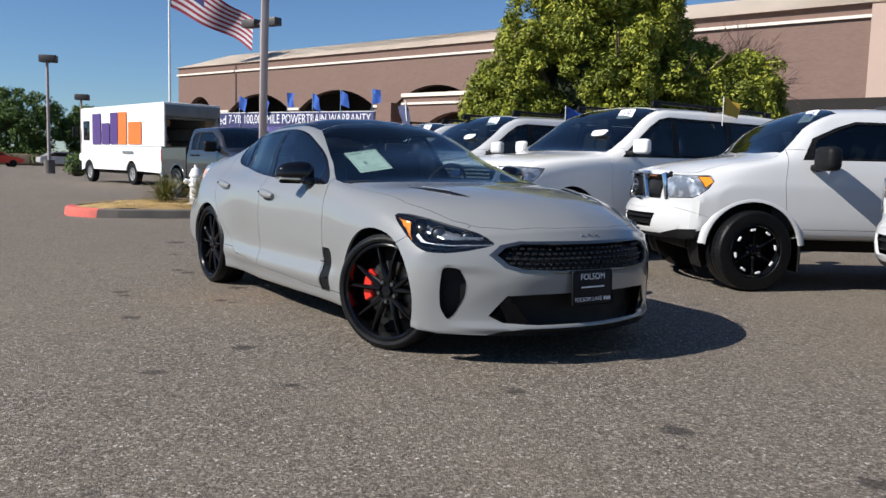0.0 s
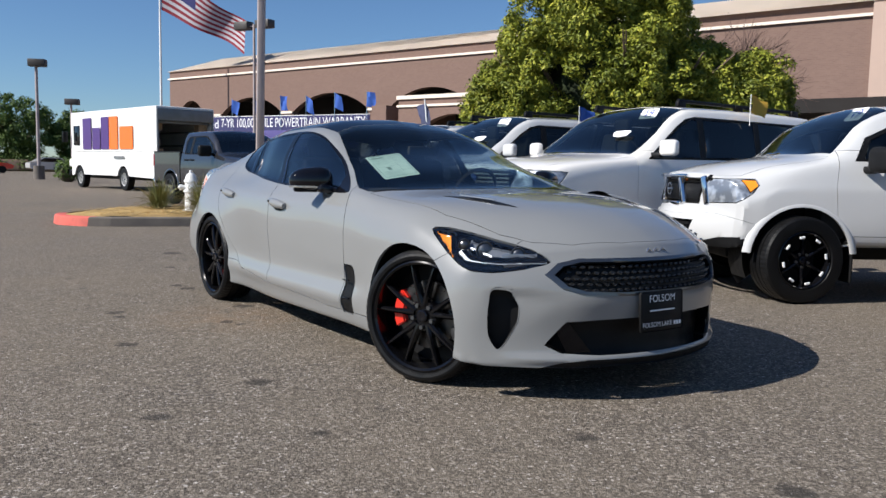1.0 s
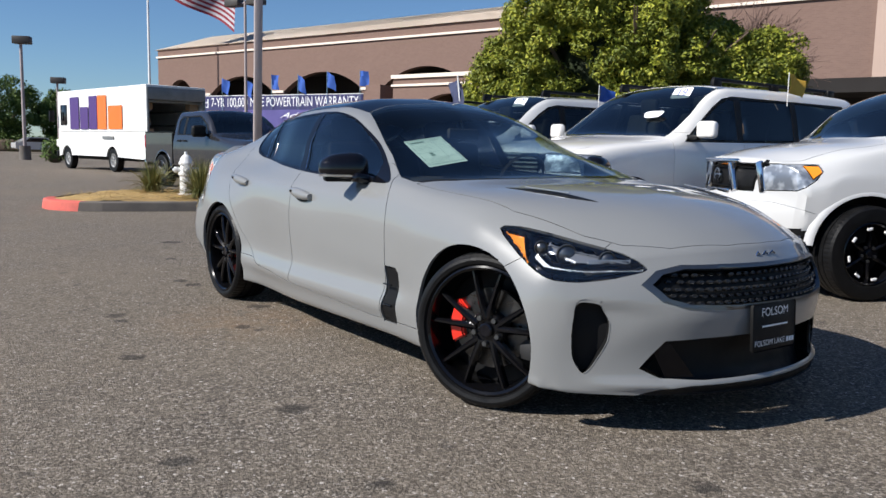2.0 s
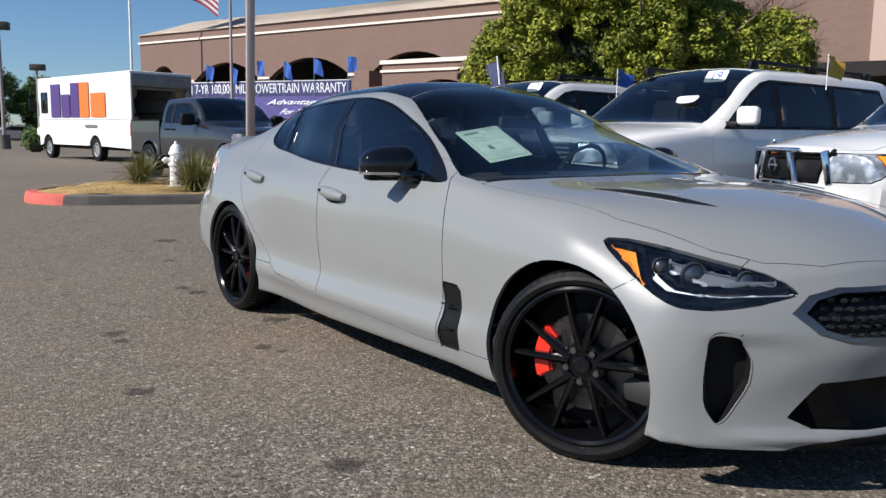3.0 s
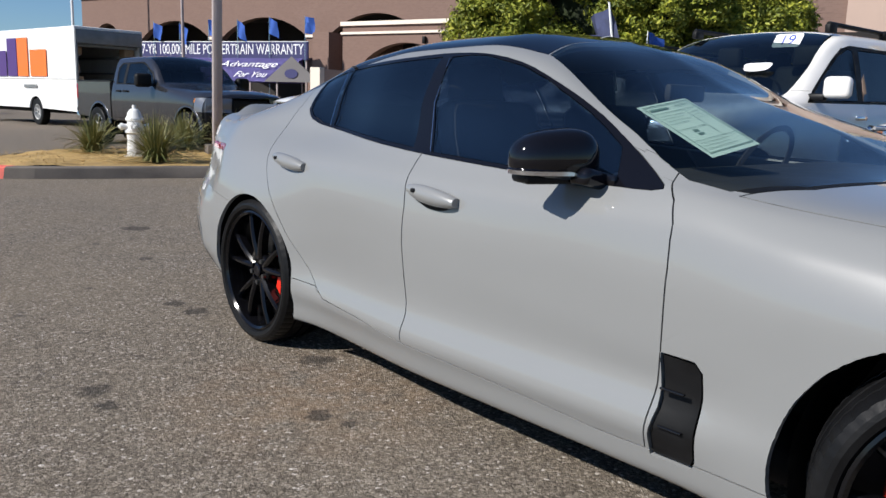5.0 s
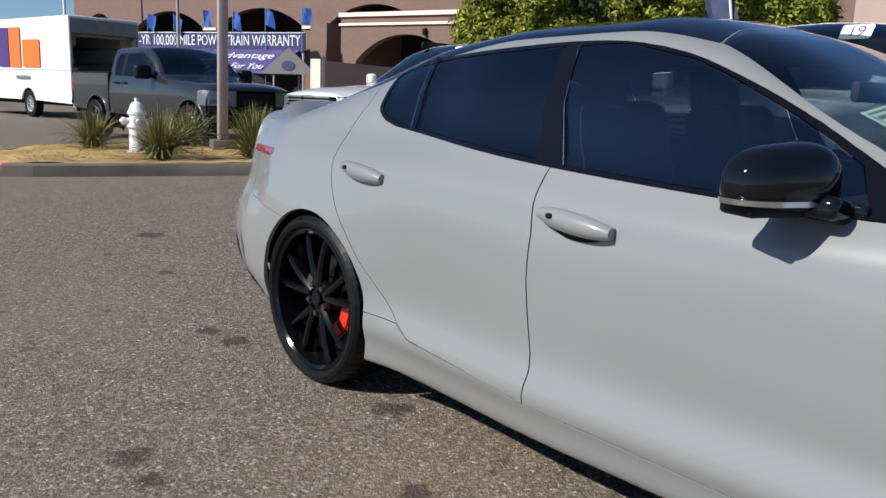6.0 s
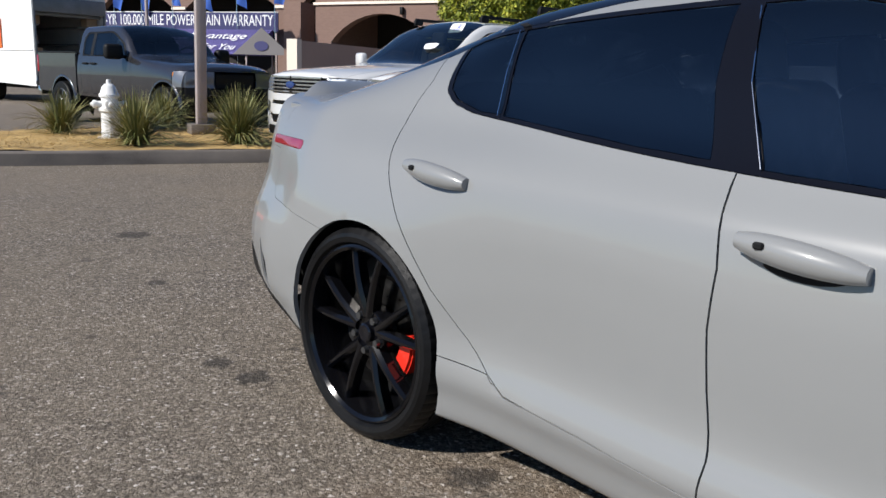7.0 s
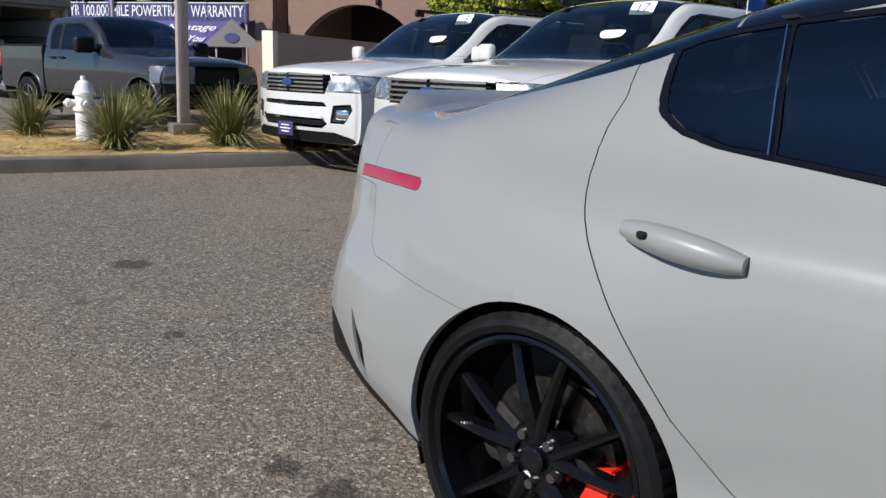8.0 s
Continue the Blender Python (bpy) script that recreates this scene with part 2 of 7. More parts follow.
M_LEAF = leafy("tree_leaf", (0.080, 0.105, 0.015), (0.24, 0.27, 0.027), (0.48, 0.46, 0.06))
M_FARLEAF = leafy("far_tree_leaf", (0.045, 0.085, 0.018), (0.095, 0.155, 0.03), (0.16, 0.22, 0.05))
M_SPIKE = leafy("strap_leaf", (0.085, 0.10, 0.03), (0.22, 0.215, 0.075), (0.48, 0.41, 0.19))
M_PAPER = mat("window_sticker_paper", (0.62, 0.78, 0.70), 0.6)
M_INK = mat("dark_print", (0.16, 0.26, 0.22), 0.6)
M_BLUEINK = mat("blue_print", (0.03, 0.06, 0.35), 0.6)

# ---- building blocks ----
def obj(name, bm, material, parent=None, label="", smooth=True, sharp=35):
    """One mesh object from a bmesh; a list of materials keeps the faces' indices."""
    me = bpy.data.meshes.new(name)
    bm.to_mesh(me)
    bm.free()
    for m in material if isinstance(material, (list, tuple)) else [material]:
        me.materials.append(m)
    if smooth:
        me.shade_smooth()
        me.set_sharp_from_angle(angle=radians(sharp))
    ob = new(name, me)
    if parent:
        ob.parent = parent
    if label:
        ob["label"] = label
    return ob


def part(name, bm, material, parent, label="", smooth=True, sharp=35):
    return obj(name, bm, material, parent, label, smooth, sharp)


def thing(name, m, label, category, group="", kind=""):
    e = new(name)
    e.empty_display_size = 0.2
    e.matrix_world = m
    return tagged(e, label, category, group, kind)


def box(size, at=(0, 0, 0), bevel=0.0, seg=2, bm=None, rot=None):
    bm2 = bmesh.new()
    bmesh.ops.create_cube(bm2, size=1.0)
    bmesh.ops.scale(bm2, vec=size, verts=bm2.verts)
    if bevel:
        bmesh.ops.bevel(bm2, geom=bm2.edges[:], offset=bevel, segments=seg, affect="EDGES", profile=0.5)
    if rot:
        bmesh.ops.transform(bm2, matrix=pose(0, 0, 0, *rot), verts=bm2.verts)
    bmesh.ops.translate(bm2, vec=at, verts=bm2.verts)
    return join(bm, bm2)


def join(bm, other):
    if bm is None:
        return other
    me = bpy.data.meshes.new("tmp")
    other.to_mesh(me)
    other.free()
    bm.from_mesh(me)
    bpy.data.meshes.remove(me)
    return bm


def rod(a, b, r0, r1=None, seg=10, bm=None, caps=True):
    bm2 = bmesh.new()
    a, b = Vector(a), Vector(b)
    d = b - a
    bmesh.ops.create_cone(bm2, cap_ends=caps, segments=seg, radius1=r0, radius2=r0 if r1 is None else r1, depth=d.length)
    m = Matrix.Translation((a + b) / 2) @ d.to_track_quat("Z", "Y").to_matrix().to_4x4()
    bmesh.ops.transform(bm2, matrix=m, verts=bm2.verts)
    return join(bm, bm2)


def lathe(profile, seg=32, axis="y", bm=None, closed=False):
    """Turns a list of (along, radius) about an axis."""
    bm2 = bmesh.new()
    rings = []
    for a, r in profile:
        ring = []
        for i in range(seg):
            t = 2 * math.pi * i / seg
            c, s = r * math.cos(t), r * math.sin(t)
            ring.append(bm2.verts.new((c, a, s) if axis == "y" else (c, s, a)))
        rings.append(ring)
    for p, q in zip(rings, rings[1:] + ([rings[0]] if closed else [])):
        for i in range(seg):
            j = (i + 1) % seg
            bm2.faces.new((p[i], p[j], q[j], q[i]))
    bmesh.ops.recalc_face_normals(bm2, faces=bm2.faces)
    return join(bm, bm2)


def prism(poly, depth, at=(0, 0, 0), bm=None, bevel=0.0):
    """A flat outline in x, y made depth thick along z."""
    bm2 = bmesh.new()
    f = bm2.faces.new([bm2.verts.new((x, y, 0)) for x, y in poly])
    ext = bmesh.ops.extrude_face_region(bm2, geom=[f])
    bmesh.ops.translate(bm2, vec=(0, 0, depth), verts=[v for v in ext["geom"] if isinstance(v, bmesh.types.BMVert)])
    bmesh.ops.recalc_face_normals(bm2, faces=bm2.faces)
    if bevel:
        bmesh.ops.bevel(bm2, geom=bm2.edges[:], offset=bevel, segments=2, affect="EDGES")
    bmesh.ops.translate(bm2, vec=at, verts=bm2.verts)
    return join(bm, bm2)


def turned(bm, m):
    bmesh.ops.transform(bm, matrix=m, verts=bm.verts)
    return bm


def curve(xs, ys):
    """A smooth curve that never overshoots its knots."""
    o = np.argsort(xs)
    xs, ys = np.array(xs, float)[o], np.array(ys, float)[o]
    h, d = np.diff(xs), np.diff(ys) / np.diff(xs)
    m = np.zeros(len(xs))
    m[0], m[-1] = d[0], d[-1]
    for i in range(1, len(xs) - 1):
        if d[i - 1] * d[i] > 0:
            w1, w2 = 2 * h[i] + h[i - 1], h[i] + 2 * h[i - 1]
            m[i] = (w1 + w2) / (w1 / d[i - 1] + w2 / d[i])

    def at(x):
        x = min(max(x, xs[0]), xs[-1])
        i = min(max(int(np.searchsorted(xs, x)) - 1, 0), len(h) - 1)
        t = (x - xs[i]) / h[i]
        return float((1 + 2 * t) * (1 - t) ** 2 * ys[i] + t * (1 - t) ** 2 * h[i] * m[i] + t * t * (3 - 2 * t) * ys[i + 1] + t * t * (t - 1) * h[i] * m[i + 1])
    return at


def inside(p, poly):
    x, y = p
    hit = False
    for (x0, y0), (x1, y1) in zip(poly, poly[1:] + poly[:1]):
        if (y0 > y) != (y1 > y) and x < (x1 - x0) * (y - y0) / (y1 - y0) + x0:
            hit = not hit
    return hit


def round_poly(poly, n=5, amount=0.35):
    """Rounds the corners of an outline."""
    out = []
    for i, p in enumerate(poly):
        a, b, c = Vector(poly[i - 1]), Vector(p), Vector(poly[(i + 1) % len(poly)])
        s, e = b.lerp(a, amount), b.lerp(c, amount)
        for j in range(n + 1):
            t = j / n
            q = s.lerp(b, t).lerp(b.lerp(e, t), t)
            out.append((q.x, q.y))
    return out


def arc(cx, cy, r, a0, a1, n=12, ry=None):
    return [(cx + r * math.cos(radians(a0 + (a1 - a0) * i / n)), cy + (ry or r) * math.sin(radians(a0 + (a1 - a0) * i / n))) for i in range(n + 1)]

# ---- ground and buildings ----
ground = bmesh.new()
bmesh.ops.create_grid(ground, x_segments=1, y_segments=1, size=2500)
tagged(obj("ground", ground, M_ASPHALT, smooth=False), "worn grey-brown asphalt parking lot with exposed aggregate", "ground", kind="structure")


def wall_uv(bm):
    uv = bm.loops.layers.uv.new("uv")
    for f in bm.faces:
        for lp in f.loops:
            c = lp.vert.co
            lp[uv].uv = (c.x, c.z) if abs(f.normal.y) > 0.5 else ((c.y, c.z) if abs(f.normal.x) > 0.5 else (c.x, c.y))
    return bm


def arched_wall(x0, x1, z1, thick, openings):
    """A wall along x with arched openings (left, right, spring, apex) that go down to the ground."""
    out = [(x0, 0.0)]
    for a, b, s, t in openings:
        h, w = t - s, (b - a) / 2
        r = (w * w + h * h) / (2 * h)
        e = math.degrees(math.asin(min(1, w / r)))
        out += [(a, 0.0)] + arc((a + b) / 2, t - r, r, 90 + e, 90 - e, 14) + [(b, 0.0)]
    out += [(x1, 0.0), (x1, z1), (x0, z1)]
    bm = prism(out, thick)
    return turned(bm, pose(0, 0, 0, 90, 0, 0))


STORE = pose(-23.6, 68.5, 0, 0, 0, -36.7)
store = thing("store_building", STORE, "long brown brick store with arched arcade and cream roof edge", "building", kind="structure")
bm = arched_wall(0, 46, 8.5, 0.5, [(1.5, 4.2, 5.3, 6.1), (6.7, 13.6, 4.9, 6.1), (14.8, 22.1, 4.9, 6.1), (23.9, 30.6, 4.9, 6.1)])
bm = turned(bm, pose(0, 0.5, 0))
part("wall", wall_uv(bm), M_BRICK, store, smooth=False)
part("wall", wall_uv(box((0.5, 40, 8.5), (0.25, 20.52, 4.25))), M_BRICK, store, smooth=False)
# back wall and ceiling painted nearly black for the arcade's shade
part("arcade_back_wall", box((45, 0.3, 8.4), (23, 4.5, 4.2)), M_DARKSHADE, store, "arcade back wall painted dark for its shade", smooth=False)
part("arcade_ceiling", box((45, 3.7, 0.2), (23, 2.6, 6.4)), M_DARKSHADE, store, smooth=False)
bm = bmesh.new()
vs = [bm.verts.new(c) for c in ((-0.15, -0.15, 8.5), (46, -0.15, 8.5), (46, 3.0, 9.75), (3.0, 3.0, 9.75), (-0.15, 42, 8.5), (3.0, 42, 9.75), (46, 42, 9.75))]
for ids in ((0, 1, 2, 3), (4, 0, 3, 5), (3, 2, 6, 5)):
    bm.faces.new([vs[i] for i in ids])
bmesh.ops.solidify(bm, geom=bm.faces[:], thickness=0.06)
part("roof", bm, M_CREAM, store, "cream sloped metal roof edge", smooth=False)
part("band", box((46.2, 0.12, 0.13), (23, -0.06, 7.92)), M_CREAM, store, smooth=False)
for a, b in ((4.2, 6.7), (13.6, 14.8), (22.1, 23.9), (30.6, 46)):
    part("spring_band", box((b - a, 0.1, 0.16), ((a + b) / 2, -0.05, 4.88)), M_CREAM, store, smooth=False)

# the nearer wing with its stucco pilaster
wing = thing("store_wing", STORE, "brown brick store wing with pale stucco pilaster", "building", kind="structure")
part("wall", wall_uv(box((12.15, 1.0, 8.5), (45.975, -0.55, 4.25))), M_BRICK, wing, smooth=False)
part("pilaster", box((22.9, 1.2, 8.5), (63.5, -0.65, 4.25)), M_STUCCO, wing, "smooth tan stucco end wall", smooth=False)
part("band", box((12.15, 0.14, 0.13), (45.975, -1.12, 7.92)), M_CREAM, wing, smooth=False)
bm = bmesh.new()
vs = [bm.verts.new(c) for c in ((38, -1.3, 8.45), (75, -1.35, 8.45), (75, 1.6, 9.7), (38, 1.6, 9.7))]
bm.faces.new(vs)
bmesh.ops.solidify(bm, geom=bm.faces[:], thickness=0.08)
part("roof", bm, M_CREAM, wing, smooth=False)
part("canopy", box((28, 4.0, 0.55), (52, -3.0, 3.85)), M_DARKSHADE, wing, "dark flat canopy edge", smooth=False)
# wall coloured near-black for the shade under the canopy
part("wall", box((34, 0.4, 3.8), (55, -1.4, 1.9)), M_DARKSHADE, wing, smooth=False)

# entrance block in front of the arcade
porch = thing("entrance_block", pose(0.57, 44.35, 0, 0, 0, -36.7), "low brown brick entrance block with arched opening", "building", kind="structure")
part("wall", wall_uv(turned(arched_wall(-4.87, 9, 5.0, 0.5, [(-3.9, 2.0, 2.7, 4.0)]), pose(0, 0.5, 0))), M_BRICK, porch, smooth=False)
part("wall", wall_uv(box((0.5, 5.0, 5.0), (-4.61, 3.02, 2.5))), M_BRICK, porch, smooth=False)
part("band", box((14, 0.12, 0.2), (2.06, -0.06, 4.97)), M_CREAM, porch, smooth=False)
part("band", box((14, 0.1, 0.12), (2.06, -0.05, 4.5)), M_CREAM, porch, smooth=False)
part("pillar", wall_uv(box((1.1, 1.1, 4.6), (-6.4, 0.6, 2.3))), M_BRICK, porch, smooth=False)
# inside of the entrance: its shade is put into the dark colour
part("inner_wall", box((14, 0.2, 4.9), (2.2, 4.8, 2.45)), M_DARKSHADE, porch, smooth=False)
part("inner_ceiling", box((13.5, 4.0, 0.1), (2.2, 2.6, 4.6)), M_DARKSHADE, porch, smooth=False)
part("wall_lamp", box((0.16, 0.2, 0.34), (0.26, -0.1, 4.1), 0.03), M_BLACK, porch, "small dark wall lamp")

# low screen wall
a, b = Vector((-3.57, 33.9)), Vector((1.5, 43.2))
d = b - a
scr = thing("screen_wall", Matrix.Translation((a.x, a.y, 0)) @ pose(0, 0, 0, 0, 0, math.degrees(math.atan2(d.y, d.x))), "low beige plastered screen wall with pale end", "wall", kind="structure")
part("wall", box((d.length, 0.3, 2.2), (d.length / 2, 0, 1.1)), M_STUCCO, scr, smooth=False)
part("end_post", box((0.3, 0.4, 2.24), (-0.15, 0, 1.12)), M_CREAM, scr, smooth=False)

# planter island
KERB = [(-0.9, 15.95), (-5.6, 14.35), (-6.2, 14.25), (-6.75, 14.5), (-7.1, 15.05), (-7.2, 15.8), (-7.05, 16.8), (-6.7, 18.0), (-5.9, 18.9), (-2.4, 19.9), (-0.4, 18.2)]
KERB = round_poly(KERB, 3, 0.3)
inner = [(x + (-3.9 - x) * 0.045, y + (17 - y) * 0.07) for x, y in KERB]

# ---- vehicle bodies ----
def smooth_step(t):
    t = min(1, max(0, t))
    return t * t * (3 - 2 * t)


def shell(table, stations, subs, front, rear, side=7):
    """Half a car body (y > 0): a skin through cross-sections, given at stations along x as (y, z) from sill to centre line,
    bowed in plan at both ends and closed by a nose and a tail. front, rear: (start, end, bow, bulge list)."""
    ks = sorted(table)
    n = len(table[ks[0]])
    cy = [curve(ks, [table[k][i][0] for k in ks]) for i in range(n)]
    cz = [curve(ks, [table[k][i][1] for k in ks]) for i in range(n)]
    vs = []
    for i, s in enumerate(subs):
        vs += [i + j / s for j in range(s)]
    vs.append(n - 1.0)
    half = max(p[0] for p in table[ks[len(ks) // 2]])

    def bow(u, y):
        f = front[2] * smooth_step((u - front[0]) / (front[1] - front[0]))
        r = rear[2] * smooth_step((u - rear[0]) / (rear[1] - rear[0]))
        return u - (f - r) * (y / half) ** 2

    bm = bmesh.new()
    rings = []
    for u in stations:
        py, pz = curve(range(n), [c(u) for c in cy]), curve(range(n), [c(u) for c in cz])
        rings.append([bm.verts.new((bow(u, py(v)), max(0, py(v)), pz(v))) for v in vs])
    for a, b in zip(rings, rings[1:]):
        for i in range(len(vs) - 1):
            bm.faces.new((a[i], a[i + 1], b[i + 1], b[i]))
    k = vs.index(float(side))
    for ring, u, bulges, sg in ((rings[-1], stations[-1], front[3], 1), (rings[0], stations[0], rear[3], -1)):
        bulge = curve([i / (len(bulges) - 1) for i in range(len(bulges))], bulges)
        top, flank = ring[k:], ring[k::-1]
        z0, z1 = flank[0].co.z, flank[-1].co.z
        y0 = flank[0].co.y
        prev = flank
        for tv in top[1:]:
            share = 1 - (tv.co.y / y0) ** 2.5
            col = [tv]
            for fv in flank[1:]:
                t = (z0 - fv.co.z) / (z0 - z1)
                y = tv.co.y * (1 + (fv.co.y / y0 - 1) * 0.6)
                z = tv.co.z + (z1 - tv.co.z) * t
                x = bow(u, y) + sg * bulge(t) * min(1, share + 0.15 * (1 if tv.co.y < y0 * 0.98 else 0))
                col.append(bm.verts.new((x, y, z)))
            for i in range(len(flank) - 1):
                q = (prev[i], prev[i + 1], col[i + 1], col[i])
                bm.faces.new(q if sg < 0 else q[::-1])
            prev = col
    bmesh.ops.recalc_face_normals(bm, faces=bm.faces)
    mid = max(bm.faces, key=lambda f: f.calc_center_median().y)
    if mid.normal.y < 0:
        bmesh.ops.reverse_faces(bm, faces=bm.faces)
    return bm


AX = {"x": (1, 2), "y": (0, 2), "z": (0, 1)}


def imprint(bm, poly, axis, keep=None, closed=True):
    """Cuts the skin along an outline that is cast along an axis; keep limits the faces that are cut."""
    i, j = AX[axis]
    ad = Vector([1.0 if a == axis else 0.0 for a in "xyz"])
    pairs = list(zip(poly, poly[1:] + poly[:1])) if closed else list(zip(poly, poly[1:]))
    for (a0, b0), (a1, b1) in pairs:
        lo = (min(a0, a1) - 1e-4, min(b0, b1) - 1e-4)
        hi = (max(a0, a1) + 1e-4, max(b0, b1) + 1e-4)
        p, d = [0, 0, 0], [0, 0, 0]
        p[i], p[j], d[i], d[j] = a0, b0, a1 - a0, b1 - b0
        no = Vector(d).cross(ad)
        if no.length < 1e-6:
            continue
        geom = []
        for f in bm.faces:
            if keep and not keep(f):
                continue
            us, ws = [v.co[i] for v in f.verts], [v.co[j] for v in f.verts]
            if max(us) >= lo[0] and min(us) <= hi[0] and max(ws) >= lo[1] and min(ws) <= hi[1]:
                geom.append(f)
        if geom:
            es, vs = {e for f in geom for e in f.edges}, {v for f in geom for v in f.verts}
            bmesh.ops.bisect_plane(bm, geom=geom + list(es) + list(vs), dist=1e-5, plane_co=p, plane_no=no.normalized())


def piece(bm, faces, mirror=True, gap=0.002, lip=0.014, thick=0.0):
    """A panel cut out of the skin: its rim drawn in by a gap and turned inwards; mirrored to both sides when it meets the middle."""
    ids = {}
    out = bmesh.new()
    for f in faces:
        vs = []
        for v in f.verts:
            if v not in ids:
                ids[v] = out.verts.new(v.co)
            vs.append(ids[v])
        out.faces.new(vs)
    out.normal_update()
    rim = [e for e in out.edges if e.is_boundary and not all(abs(v.co.y) < 1e-4 for v in e.verts)]
    if lip:
        move, nrm = {}, {}
        for e in rim:
            f = e.link_faces[0]
            d = e.verts[1].co - e.verts[0].co
            if d.length < 1e-7:
                continue
            inn = f.normal.cross(d).normalized()
            if inn.dot(f.calc_center_median() - e.verts[0].co) < 0:
                inn = -inn
            for v in e.verts:
                move[v] = move.get(v, Vector()) + inn
                nrm[v] = nrm.get(v, Vector()) + f.normal
        for v, m in move.items():
            if abs(v.co.y) < 1e-4:
                m.y = 0
            if m.length > 1e-6:
                v.co += m.normalized() * gap
        low = {}
        for v, m in nrm.items():
            if abs(v.co.y) < 1e-4:
                m.y = 0
            low[v] = out.verts.new(v.co - m.normalized() * lip)
        for e in rim:
            a, b = e.verts
            if a in low and b in low:
                lp = e.link_loops[0]
                if lp.vert == a:
                    out.faces.new((b, a, low[a], low[b]))
                else:
                    out.faces.new((a, b, low[b], low[a]))
    if mirror:
        geo = bmesh.ops.duplicate(out, geom=out.verts[:] + out.edges[:] + out.faces[:])["geom"]
        vs2 = [g for g in geo if isinstance(g, bmesh.types.BMVert)]
        fs2 = [g for g in geo if isinstance(g, bmesh.types.BMFace)]
        for v in vs2:
            v.co.y = -v.co.y
        bmesh.ops.reverse_faces(out, faces=fs2)
        bmesh.ops.remove_doubles(out, verts=[v for v in out.verts if abs(v.co.y) < 1e-4], dist=2e-4)
    return out


def flipped(bm):
    """The mirror image across the middle plane."""
    c = bm.copy()
    for v in c.verts:
        v.co.y = -v.co.y
    bmesh.ops.reverse_faces(c, faces=c.faces[:])
    return c


def push(bm, d):
    bm.normal_update()
    mv = [(v, v.normal * d) for v in bm.verts]
    for v, m in mv:
        v.co += m
    return bm


